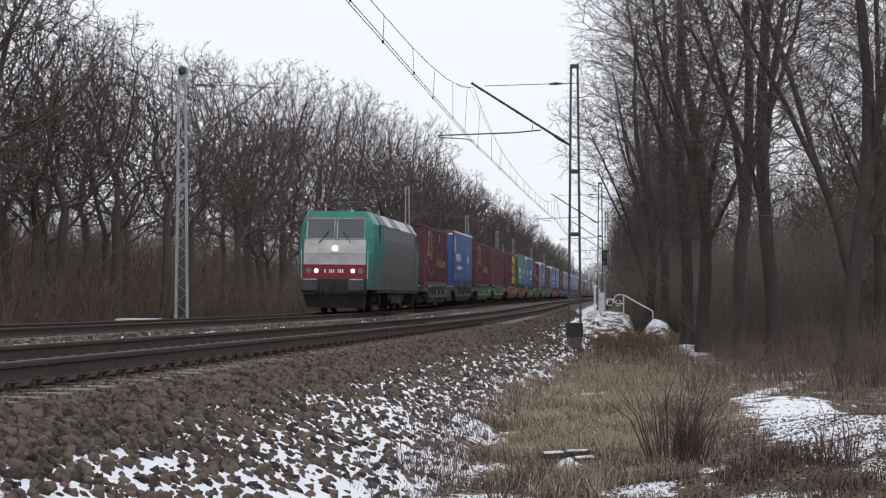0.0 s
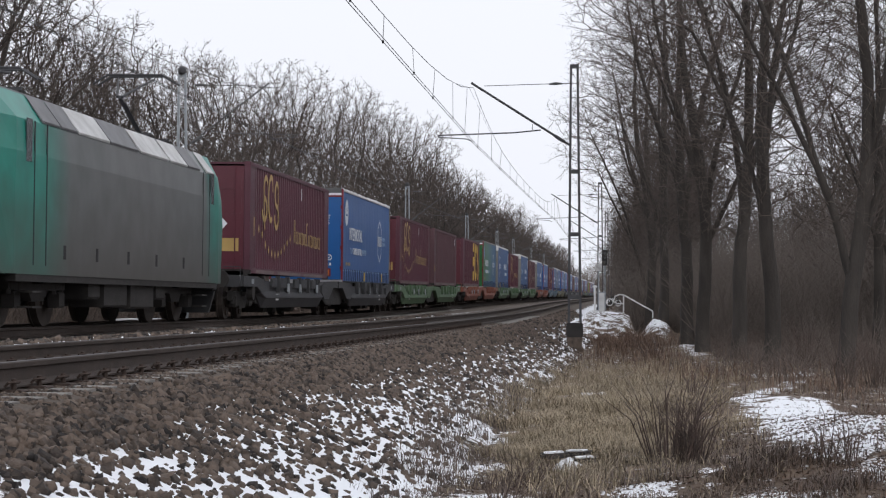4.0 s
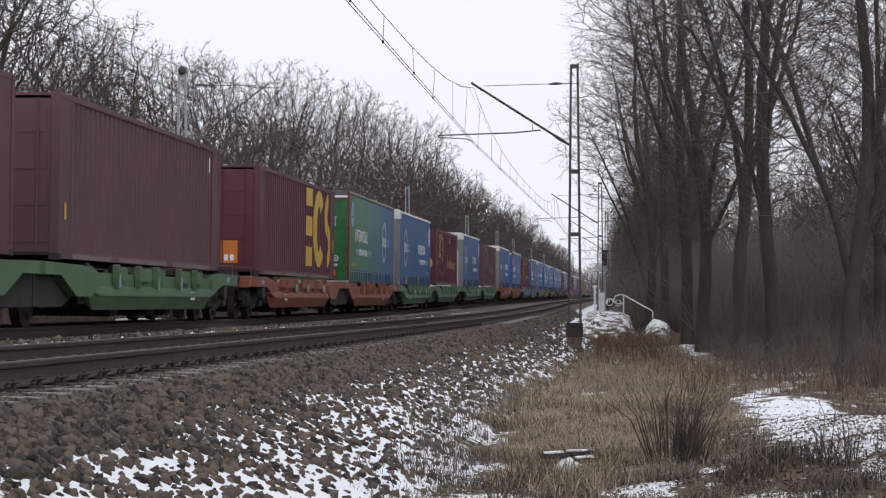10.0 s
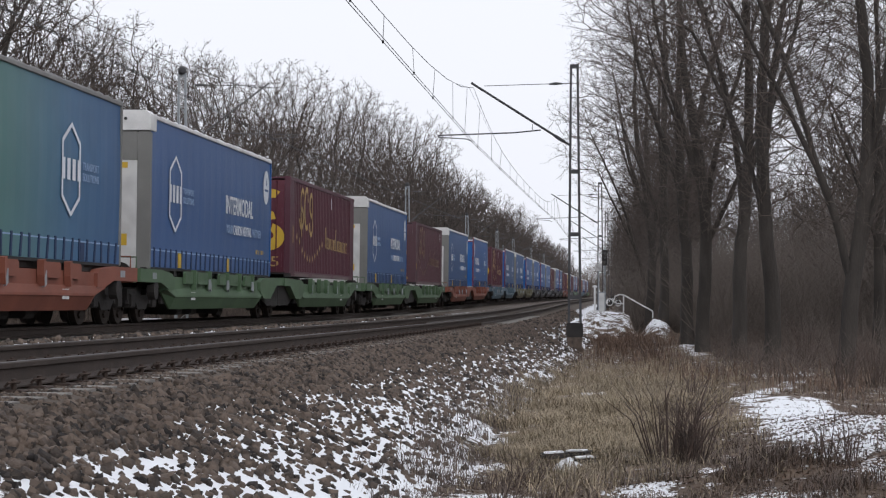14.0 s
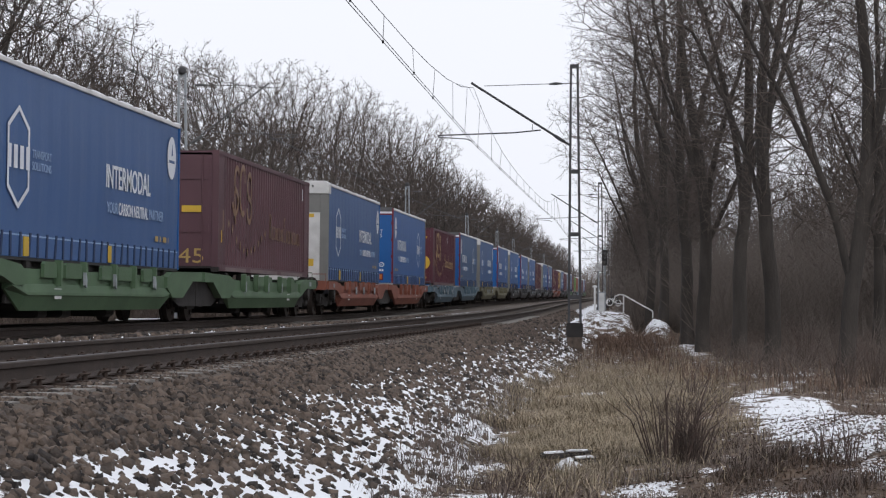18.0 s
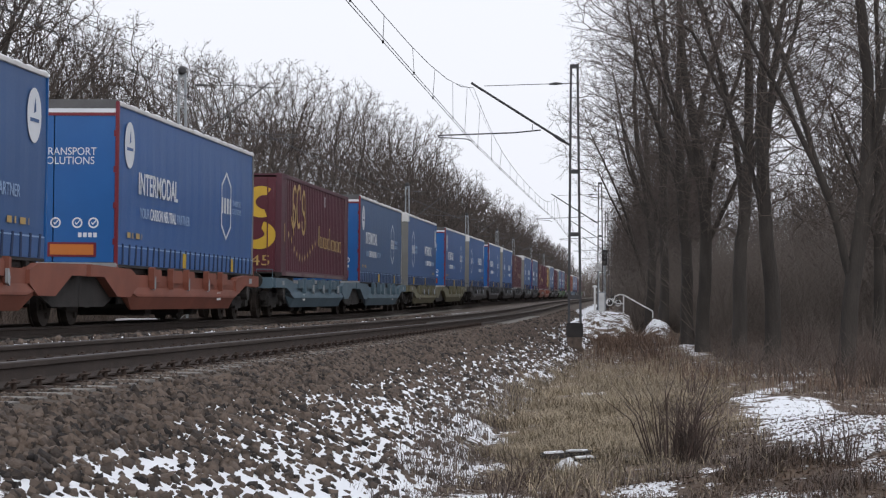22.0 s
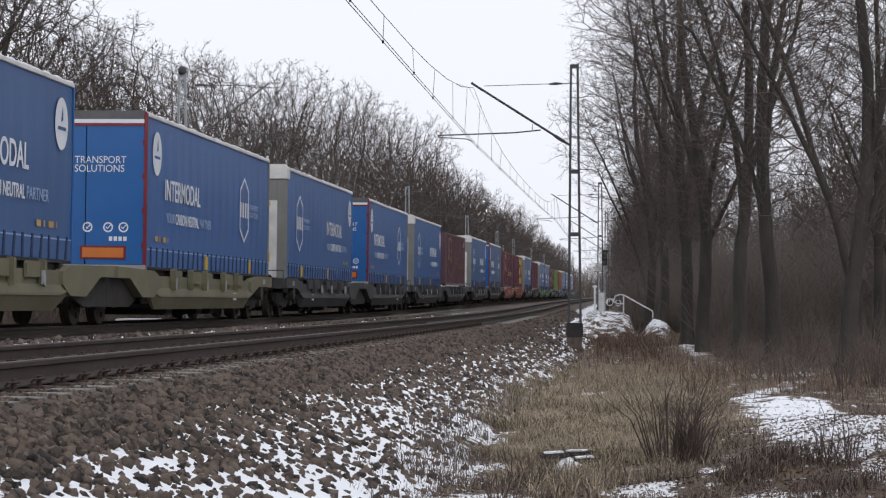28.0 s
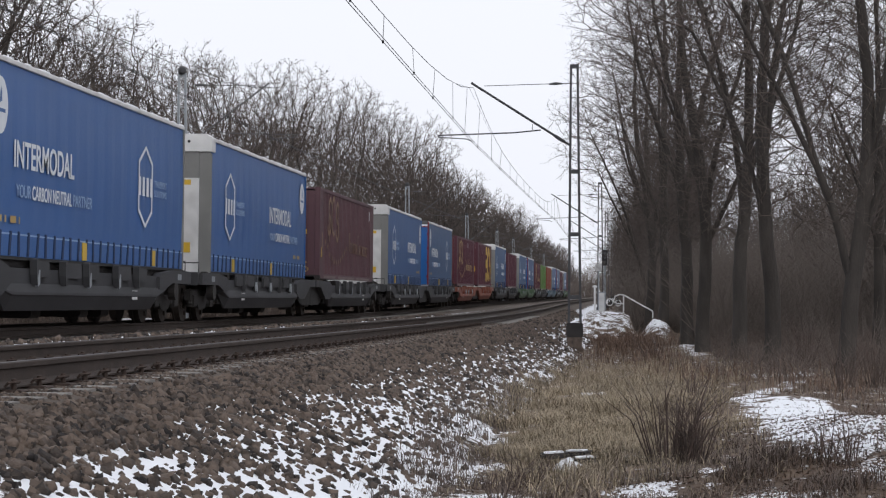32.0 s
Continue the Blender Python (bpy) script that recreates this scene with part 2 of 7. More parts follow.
def array_mesh(name, verts, tris, mat, smooth=False):
    me = bpy.data.meshes.new(name)
    n, m = len(verts), len(tris)
    me.vertices.add(n)
    me.vertices.foreach_set("co", np.asarray(verts, np.float32).ravel())
    k = tris.shape[1]
    me.loops.add(m * k)
    me.loops.foreach_set("vertex_index", np.asarray(tris, np.int32).ravel())
    me.polygons.add(m)
    me.polygons.foreach_set("loop_start", np.arange(0, m * k, k, dtype=np.int32))
    me.update(calc_edges=True)
    me.validate()
    if smooth:
        me.polygons.foreach_set("use_smooth", np.ones(m, bool))
    me.materials.append(mat)
    return me


def line_array(s, off):
    """Places beside the line for arrays of s and off: x, y and the height of the rails."""
    x, y, h = (np.interp(s, S_AX, a) for a in (LINE_X, LINE_Y, HEAD))
    return x + off * np.cos(h), y - off * np.sin(h), np.interp(s, S_AX, LINE_Z)


RNG = np.random.default_rng(7)
WAVES = [(RNG.uniform(0.15, 0.5), RNG.uniform(0, 6.28), RNG.uniform(0, 6.28)) for _ in range(5)]


def rolling(x, y, size=1.0):
    """Smooth bumps, about -1 to 1."""
    out = 0 * x
    for i, (k, a, p) in enumerate(WAVES):
        k = k * (1.6 ** i) / size
        out = out + np.sin(k * 3 * (x * math.cos(a) + y * math.sin(a)) + p + 1.3 * np.sin(k * 1.7 * (y * math.cos(a) - x * math.sin(a)))) * 0.6 ** i
    return out / 2.2


BED_L, BED_R = -4.0, NEAR + 3.45
PROFILE = [(-1500, -2.0), (-200, -1.2), (-60, -0.9), (-14, -0.75), (-6, -0.7), (BED_L, -0.72), (-2.3, -0.27), (-1.3, -0.27), (-1.0, -0.24), (NEAR - 3.5, -0.24), (NEAR - 2.7, -0.1), (NEAR - 2.1, -0.1), (NEAR - 1.4, -0.23), (NEAR + 0.7, -0.225), (NEAR + 0.9, -0.215), (NEAR + 1.24, -0.222), (NEAR + 1.42, -0.265), (NEAR + 1.75, -0.38),
           (BED_R, -1.16), (NEAR + 4.6, -1.22), (NEAR + 7, -1.18), (NEAR + 14, -1.05), (NEAR + 60, -0.9), (NEAR + 300, -1.2), (1500, -2.0)]


def bank(s, o):
    """Raised earth and spoil beside the near track, o from that track's middle."""
    hump = 0.36 * np.exp(-((s - 21.5) / 4.0) ** 2 - ((o - 7.8) / 1.4) ** 2)
    hump = hump + 0.2 * np.exp(-((s - 31) / 5.0) ** 2 - ((o - 7.4) / 1.0) ** 2)
    hump = hump + 1.08 * np.exp(-(np.abs(s - 94) / 7.6) ** 10 - (np.abs(o - 3.9) / 1.3) ** 10)
    hump = hump + 0.8 * np.exp(-((s - 86) / 2.5) ** 2 - (np.abs(o - 6.2) / 0.62) ** 3)
    hump = hump * (1 + 0.1 * rolling(s, 3 * o, 0.5) * (s > 75))
    return hump + 0.15 * np.exp(-((s - 30) / 9) ** 2 - ((o - 5.5) / 1.4) ** 2)


def ground_z(s, off):
    """Height of the ground over the rails abreast of it."""
    base = np.interp(off, [a for a, _ in PROFILE], [b for _, b in PROFILE])
    x, y, _ = line_array(s, off)
    loose = np.clip((np.abs(off - (BED_L + BED_R) / 2) - (BED_R - BED_L) / 2) / 1.0, 0, 1)
    return base + loose * (0.07 * rolling(x, y) + 0.04 * rolling(y, x, 0.3)) + bank(s, off - NEAR)


def foot(s):
    """How far the grass comes up to the bank's foot along the line."""
    return np.interp(s, [15, 18, 23, 30, 45, 60, 90], [0.0, 0.15, 0.45, 0.95, 0.8, 0.6, 0.5])


def snow_at(s, o):
    """How much snow lies (0 to 1), o from the middle of the near track."""
    ow = o + 0.25 * rolling(s, o, 0.25) + (0.3 * rolling(s, o, 0.8) + foot(s)) * (o > 2.6)
    toe = np.interp(ow, [1.55, 1.85, 2.2, 3.2, 3.75, 3.95, 4.25], [0, 0.7, 0.95, 0.9, 0.74, 0.5, 0.0]) * np.where((s > 83) & (o > 2.5), 0.6, 1.0) * np.interp(s, [-5, 8, 14, 60, 120], [0.3, 0.6, 0.95, 0.95, 0.8])
    spoil = 0.78 * np.exp(-((s - 22.6) / 4.2) ** 4 - ((o - 7.25) / 0.95) ** 4)
    spoil = np.maximum(spoil, 0.74 * np.exp(-((s - 27.5) / 3.0) ** 4 - ((o - 7.2) / 0.8) ** 4))
    ribbon = 0.8 * np.exp(-((s - 35.5) / 7.0) ** 6 - ((o - 6.5 - 0.135 * (s - 29.5)) / 0.36) ** 2)
    ribbon = np.maximum(ribbon, 0.8 * np.exp(-((s - 46) / 2.2) ** 2 - ((o - 8.3) / 0.8) ** 4))
    plat = 0.56 * np.exp(-(np.abs(s - 92) / 10) ** 4 - (np.abs(o - 4.0) / 1.4) ** 4) + 0.85 * np.exp(-((s - 86) / 3.0) ** 2 - ((o - 6.15) / 0.7) ** 2)
    back = np.maximum(0.54 * np.exp(-((s - 72) / 15) ** 4 - ((o - 7.0) / 0.75) ** 2), 0.5 * np.exp(-((s - 56.5) / 3.0) ** 2 - ((o - 7.0) / 2.4) ** 4))
    six = np.interp(s, [15, 45, 70, 110], [0.95, 0.8, 0.55, 0.35]) * np.exp(-((o + 2.3) / 0.35) ** 2)
    front = np.zeros_like(s + o)
    for cs, co, ws, wo in ((17.9, 5.15, 0.9, 0.4), (20.1, 5.85, 0.5, 0.22), (17.3, 6.2, 0.8, 0.4), (18.4, 7.4, 0.9, 0.7), (16.9, 3.9, 1.2, 0.45), (20.9, 4.4, 0.35, 0.3), (35.6, 4.35, 1.2, 0.28), (21.8, 5.05, 0.5, 0.2)):
        front = np.maximum(front, 0.95 * np.exp(-((s - cs) / ws) ** 2 - ((o - co) / wo) ** 2))
    wood = np.where((o > 9.5) | (o < -12), 0.17, 0.34)
    return np.clip(np.maximum.reduce([toe, spoil, ribbon, plat, back, six, front, wood * (o > 3.2)]), 0, 1)


def snowy(name, dark, light, scale, patch, bump_scale, grain=0.5):
    """Earth or stones with snow lying on it where the mesh's own snow amount beats a noise."""
    m = material(name, dark, light, scale, 0.95, 0, 0.9, bump_scale, spread=0.4)
    n, l = m.node_tree.nodes, m.node_tree.links
    b = n["Principled BSDF"]
    src = b.inputs["Base Color"].links[0].from_socket
    at = n.new("ShaderNodeAttribute")
    at.attribute_name = "snow"
    tc = n.new("ShaderNodeTexCoord")
    no, no2 = n.new("ShaderNodeTexNoise"), n.new("ShaderNodeTexNoise")
    no.inputs["Scale"].default_value, no.inputs["Detail"].default_value = patch, 6
    no2.inputs["Scale"].default_value, no2.inputs["Detail"].default_value = patch * 4.5, 4
    mean = n.new("ShaderNodeMath")
    mean.operation = "MULTIPLY_ADD"
    mean.inputs[1].default_value = grain
    for q in (no, no2):
        l.new(tc.outputs["Object"], q.inputs["Vector"])
    l.new(no2.outputs[0], mean.inputs[0])
    l.new(no.outputs[0], mean.inputs[2])
    less = n.new("ShaderNodeMath")
    less.operation = "SUBTRACT"
    l.new(at.outputs["Fac"], less.inputs[0])
    l.new(mean.outputs[0], less.inputs[1])
    edge = n.new("ShaderNodeMapRange")
    edge.inputs[1].default_value, edge.inputs[2].default_value = -0.33 - 0.05, -0.33 + 0.06
    l.new(less.outputs[0], edge.inputs[0])
    mix = n.new("ShaderNodeMixRGB")
    mix.inputs[2].default_value = (0.8, 0.82, 0.86, 1)
    l.new(edge.outputs[0], mix.inputs[0])
    l.new(src, mix.inputs[1])
    l.new(mix.outputs[0], b.inputs["Base Color"])
    return m


M["soil"] = snowy("earth_and_litter", (0.04, 0.028, 0.02), (0.15, 0.1, 0.066), 1.4, 3.4, 7, 0.7)
M["bed"] = snowy("dirty_ballast", (0.035, 0.026, 0.02), (0.105, 0.08, 0.062), 7, 5.5, 16, 0.6)


def sheet(name, s_list, o_list, height, mat, **tags):
    """A sheet over the plan, with its snow amount kept on the points."""
    S, O = np.meshgrid(np.array(s_list, float), np.array(o_list, float), indexing="ij")
    x, y, z = line_array(S, O)
    z = z + height(S, O)
    a, b = S.shape
    idx = np.arange(a * b).reshape(a, b)
    quads = np.stack([idx[:-1, :-1], idx[:-1, 1:], idx[1:, 1:], idx[1:, :-1]], -1).reshape(-1, 4)
    me = array_mesh(name, np.stack([x, y, z], -1).reshape(-1, 3), quads[:, ::-1], mat, True)
    if len(me.vertices) == a * b:
        me.attributes.new("snow", "FLOAT", "POINT").data.foreach_set("value", snow_at(S, O - NEAR).astype(np.float32).ravel())
    ob = new(name, me)
    return tagged(ob, **tags)


def steps(*spans):
    out = []
    for a, b, d in spans:
        out += list(np.arange(a, b, d))
    return out + [spans[-1][1]]


S_LIST = steps((-440, -40, 20), (-40, 4, 3), (4, 45, 0.25), (45, 110, 0.7), (110, 320, 5), (320, 980, 20))
O_GROUND = steps((-1400, -200, 150), (-200, -60, 20), (-60, -12, 4), (-12, BED_L + 0.3, 1.0), (BED_L + 0.3, BED_R - 0.2, 1.5), (BED_R - 0.2, NEAR + 13, 0.25),
                 (NEAR + 13, NEAR + 60, 4), (NEAR + 60, 200, 20), (200, 1400, 150))
inside = lambda S, O: np.where((O > BED_L + 0.1) & (O < BED_R - 0.1), -0.12, 0.0)
sheet("ground", S_LIST, O_GROUND, lambda S, O: ground_z(S, O) + inside(S, O), M["soil"],
      label="brown winter earth with patchy snow and leaf litter", category="ground", kind="structure")
O_BED = [BED_L - 0.05, BED_L + 0.6, -2.9, -2.3, -1.6, -0.7, 0.7, 1.6, 2.4] + [NEAR + d for d in
         (-3.4, -3.0, -2.7, -2.4, -2.1, -1.8, -1.4, -0.7, 0.7, 0.9, 1.24, 1.42, 1.75, 2.0, 2.2, 2.4, 2.6, 2.8, 3.0, 3.2, 3.35, 3.5)]
bed = sheet("track_bed", steps((-440, 0, 20), (0, 60, 0.5), (60, 120, 1), (120, 400, 6), (400, 980, 20)), O_BED,
      lambda S, O: np.interp(O, [a for a, _ in PROFILE], [b for _, b in PROFILE]) - (np.abs(O - (BED_L + BED_R) / 2) > (BED_R - BED_L) / 2) * 0.1,
      M["bed"], label="brown stone ballast bank with snow lying on its foot", category="ballast", kind="structure")


# ---- rails, sleepers, clips ----
RAIL = [(-0.075, -0.172), (0.075, -0.172), (0.075, -0.16), (0.012, -0.13), (0.009, -0.05), (0.034, -0.038), (0.036, -0.008), (0.028, 0.0),
        (-0.028, 0.0), (-0.036, -0.008), (-0.034, -0.038), (-0.009, -0.05), (-0.012, -0.13), (-0.075, -0.16)]
HEAD_TOP = [(-0.03, 0.0005), (0.03, 0.0005), (0.026, 0.003), (-0.026, 0.003)]


def swept(outline, line, off, s_list, close=True):
    sh = Shape()
    n = len(outline)
    for s in s_list:
        sh.v.extend(tuple(line(s, off + x, z)) for x, z in outline)
    for i in range(len(s_list) - 1):
        for k in range(n):
            a, b = i * n + k, i * n + (k + 1) % n
            sh.f.append((a, b, b + n, a + n))
    return sh


S_RAIL = steps((-400, 0, 10), (0, 120, 3), (120, 420, 6), (420, 900, 20))
for line, where in ((near_line, "near"), (on_line, "far")):
    for off in (0.7525, -0.7525):
        rail = solid("rail", swept(RAIL, line, off, S_RAIL), M["rail_side"], "brown rusty steel rail with a worn bright head", "rail", "running rails", smooth=False)
        part("rail_head", swept(HEAD_TOP, line, off, S_RAIL), M["rail_head"], rail, "bright worn running surface")

SLEEPER = Shape().slab([(-0.14, -0.42), (0.14, -0.42), (0.14, -0.235), (0.1, -0.195), (-0.1, -0.195), (-0.14, -0.235)], -1.25, 1.25)
sleeper_mesh = SLEEPER.mesh("sleeper", M["sleeper"])
CLIP = Shape().box(-0.2, 0.2, -0.085, 0.085, -0.197, -0.176, 0.008)
for sx in (-1, 1):
    CLIP.tube([(sx * 0.075, -0.05, -0.155), (sx * 0.1, -0.06, -0.13), (sx * 0.13, -0.03, -0.125), (sx * 0.15, 0.03, -0.125), (sx * 0.12, 0.06, -0.13), (sx * 0.078, 0.05, -0.155)], 0.011, 5)
    CLIP.tube([(sx * 0.12, 0, -0.18), (sx * 0.12, 0, -0.105)], 0.02, 8)
clip_mesh = CLIP.mesh("rail_clip", M["clip"])


def sleeper(s, off, clips):
    h = float(np.interp(s, S_AX, HEAD))
    m = Matrix.Translation((near_line if off else on_line)(s, 0)) @ pose(0, 0, 0, 0, math.degrees(CANT), -math.degrees(h)) @ pose(0, 0, random.uniform(-0.006, 0.004))
    ob = solid("sleeper", sleeper_mesh, None, "grey weathered concrete railway sleeper in ballast", "sleeper", "railway sleepers", at=m)
    if clips:
        for x in (0.7525, -0.7525):
            part("rail_clip", clip_mesh, None, ob, at=pose(x, 0, 0))


for i in range(130):
    sleeper(9 + 0.6 * i, 1, i < 80)
far_sleepers = Shape()
for i in range(190):
    s = 9 + 0.6 * i
    o, h = on_line(s, 0), float(np.interp(s, S_AX, HEAD))
    m = Matrix.Translation(o) @ pose(0, 0, 0, 0, math.degrees(CANT), -math.degrees(h))
    far_sleepers.add([tuple(m @ Vector(v)) for v in SLEEPER.v], SLEEPER.f)
solid("sleepers", far_sleepers, M["sleeper"], "grey concrete sleepers of the far track", "sleeper", kind="stuff")

# ---- loose ballast stones ----
CUBE = np.array([(-1, -1, -1), (1, -1, -1), (1, 1, -1), (-1, 1, -1), (-1, -1, 1), (1, -1, 1), (1, 1, 1), (-1, 1, 1)], float) * 0.5
CUBE_T = np.array([(0, 2, 1), (0, 3, 2), (4, 5, 6), (4, 6, 7), (0, 1, 5), (0, 5, 4), (1, 2, 6), (1, 6, 5), (2, 3, 7), (2, 7, 6), (3, 0, 4), (3, 4, 7)])


def stones(name, s, o, size, sink, label, mat="stone"):
    """Angular stones at arrays of s and o (from the near track's middle)."""
    n = len(s)
    x, y, z = line_array(s, o + NEAR)
    z = z + np.interp(o + NEAR, [a for a, _ in PROFILE], [b for _, b in PROFILE])
    v = CUBE[None] * RNG.uniform(0.65, 1.15, (n, 1, 3)) + RNG.normal(0, 0.13, (n, 8, 3))
    q = RNG.normal(size=(n, 4))
    q /= np.linalg.norm(q, axis=1, keepdims=True)
    w, a, b, c = q.T
    R = np.stack([1 - 2 * (b * b + c * c), 2 * (a * b - c * w), 2 * (a * c + b * w), 2 * (a * b + c * w), 1 - 2 * (a * a + c * c), 2 * (b * c - a * w),
                  2 * (a * c - b * w), 2 * (b * c + a * w), 1 - 2 * (a * a + b * b)], -1).reshape(n, 3, 3)
    v = np.einsum("nij,nkj->nki", R, v) * size[:, None, None]
    v += np.stack([x, y, z + size * sink], -1)[:, None]
    t = (CUBE_T[None] + 8 * np.arange(n)[:, None, None]).reshape(-1, 3)
    return solid(name, array_mesh(name, v.reshape(-1, 3), t, M[mat]), None, label, "ballast", kind="stuff")


STONE_MESHES = []
M["single_stone"] = material("loose_stone", (0.014, 0.0112, 0.0106), (0.138, 0.103, 0.081), 9, 0.9, 0, 0.5, spread=0.46, each=0.9)


def strew(s0, s1, o0, o1, gap):
    n = int((s1 - s0) * (o1 - o0) / gap ** 2)
    return RNG.uniform(s0, s1, n), RNG.uniform(o0, o1, n)


S1, O1 = strew(7, 34, 1.4, 3.6, 0.038)
S2, O2 = strew(34, 66, 1.4, 3.6, 0.06)
S3, O3 = strew(66, 125, 1.36, 3.5, 0.12)
SS, OO = np.concatenate([S1, S2, S3]), np.concatenate([O1, O2, O3])
keep = RNG.uniform(size=len(SS)) < np.interp(OO + 0.3 * rolling(SS, OO, 0.2), [1.2, 1.6, 1.85, 2.2, 2.9, 3.3], [1, 1, 0.5, 0.26, 0.15, 0.03]) * np.where((SS > 20) & (OO > 1.9), np.where(SS > 34, 0.9, 0.74), 1.0)
SS, OO = SS[keep], OO[keep]
near_by = np.flatnonzero((SS > 13.2) & (SS < 15.2))[:300]
for i in range(12):
    name = "stone"
    v = CUBE * RNG.uniform(0.65, 1.15, 3) + RNG.normal(0, 0.13, (8, 3))
    STONE_MESHES.append(array_mesh(name, v, CUBE_T, M["single_stone"]))
for i in near_by:
    off = OO[i] + NEAR
    x, y, z = line_array(SS[i], off)
    z = z + float(np.interp(off, [a for a, _ in PROFILE], [b for _, b in PROFILE]))
    size = random.uniform(0.026, 0.066)
    part("stone", STONE_MESHES[i % 12], None, bed, at=Matrix.Translation((x, y, z + size * random.uniform(-0.2, 0.25))) @ Euler([random.uniform(0, 6.28) for _ in range(3)]).to_matrix().to_4x4() @ Matrix.Diagonal((size, size, size, 1)))
SS, OO = np.delete(SS, near_by), np.delete(OO, near_by)
stones("ballast_stones", SS, OO, RNG.uniform(0.025, 0.063, len(SS)) * np.where(SS > 34, 1.3, 1) * np.where(SS > 66, 1.4, 1), RNG.uniform(-0.1, 0.28, len(SS)) - 0.12 * (OO > 1.95),
       "angular brown ballast stones on the bank, snow between the lower ones")
S4, O4 = strew(9, 60, -1.15, 0.66, 0.1)
S5, O5 = strew(12, 80, -4.6, -1.15, 0.12)
SS, OO = np.concatenate([S4, S5]), np.concatenate([O4, O5])
clear = (np.abs(OO + 2.3) > 0.35) | (RNG.uniform(size=len(OO)) < 0.22)
SS, OO = SS[clear], OO[clear]
stones("ballast_stones", SS, OO, RNG.uniform(0.045, 0.09, len(SS)), RNG.uniform(-0.1, 0.2, len(SS)), "dark ballast stones between the rails and tracks")

S7, O7 = strew(9, 62, 0.84, 1.3, 0.038)
gap = np.abs((S7 - 9) % 0.6 - 0.3) < 0.17
S7, O7 = S7[gap], O7[gap]
stones("ballast_stones", S7, O7, RNG.uniform(0.022, 0.036, len(S7)), RNG.uniform(-0.25, 0.1, len(S7)), "dark ballast stones between the sleeper ends")

S6, O6 = strew(12, 78, -2.55, -2.1, 0.18)
lies = rolling(S6, O6, 0.35) > RNG.uniform(-0.1, 1.6, len(S6))
S6, O6 = S6[lies], O6[lies]
stones("snow_crumbs", S6, O6, RNG.uniform(0.025, 0.06, len(S6)), RNG.uniform(-0.25, 0.1, len(S6)), "crusts of snow lying on the ballast between the tracks", "snow")


# ---- the train: x to the camera's side, y towards its tail, z up from the rails ----
CARRIED = []            # (thing, place of its middle at the start, half its pivot distance)
FACE = pose(0, 0, 0, 0, 0, 90)     # turns flat writing on to the side that faces the camera


def on_side(x, y, z):
    return pose(x, y, z) @ FACE


def wheelset_mesh(r=0.46):
    sh = Shape().disc(-0.72, 0.72, 0, 0, 0.08, 8)
    for sx in (-1, 1):
        sh.disc(sx * 0.69, sx * 0.82, 0, 0, r, 24, r - 0.01)
        sh.disc(sx * 0.66, sx * 0.70, 0, 0, r + 0.028, 24)
        sh.disc(sx * 0.82, sx * 0.86, 0, 0, 0.15, 12)
        for k in range(4):
            a = math.pi * k / 2 + 0.4
            sh.box(sx * 0.84 - 0.02, sx * 0.84 + 0.02, math.cos(a) * 0.28 - 0.05, math.cos(a) * 0.28 + 0.05, math.sin(a) * 0.28 - 0.05, math.sin(a) * 0.28 + 0.05)
    return sh.mesh("wheelset", M["rust_wheel"])


WHEELSET = wheelset_mesh()
LOCO_WHEELSET = wheelset_mesh(0.62)
SPINNING = []


def bogie_frame(base, heavy=False):
    sh = Shape()
    for sx in (-1, 1):
        x0, x1 = sorted((sx * 0.93, sx * 1.08))
        h = 0.78 if heavy else 0.62
        sh.slab([(-base / 2 - 0.35, h - 0.12), (-base / 2 - 0.35, h + 0.1), (-0.5, h + 0.1), (-0.3, h - 0.02), (0.3, h - 0.02), (0.5, h + 0.1), (base / 2 + 0.35, h + 0.1),
                 (base / 2 + 0.35, h - 0.12), (0.55, h - 0.14), (0.35, h - 0.32), (-0.35, h - 0.32), (-0.55, h - 0.14)], x0, x1)
        for sy in (-1, 1):
            sh.box(x0 - 0.02, x1 + 0.05, sy * base / 2 - 0.17, sy * base / 2 + 0.17, 0.34, 0.62, 0.03)
            sh.tube([(sx * 1.02, sy * base / 2 - 0.22, h + 0.08), (sx * 1.02, sy * base / 2 - 0.22, h - 0.2)], 0.07, 8)
            sh.tube([(sx * 1.02, sy * base / 2 + 0.22, h + 0.08), (sx * 1.02, sy * base / 2 + 0.22, h - 0.2)], 0.07, 8)
    sh.box(-1.0, 1.0, -0.25, 0.25, 0.45, 0.75)
    return sh.mesh("bogie", M["under"])


BOGIE, LOCO_BOGIE = bogie_frame(1.8), bogie_frame(2.6, True)


def bogie(parent, y, base=1.8, mesh=BOGIE, wheels=WHEELSET, r=0.46):
    b = part("bogie", mesh, None, parent, "dark sooty bogie frame", at=pose(0, y, 0))
    for sy in (-1, 1):
        w = part("wheelset", wheels, None, b, "rust-brown wheel pair on its axle", at=pose(0, sy * base / 2, r))
        SPINNING.append((w, sy * base / 2, r))


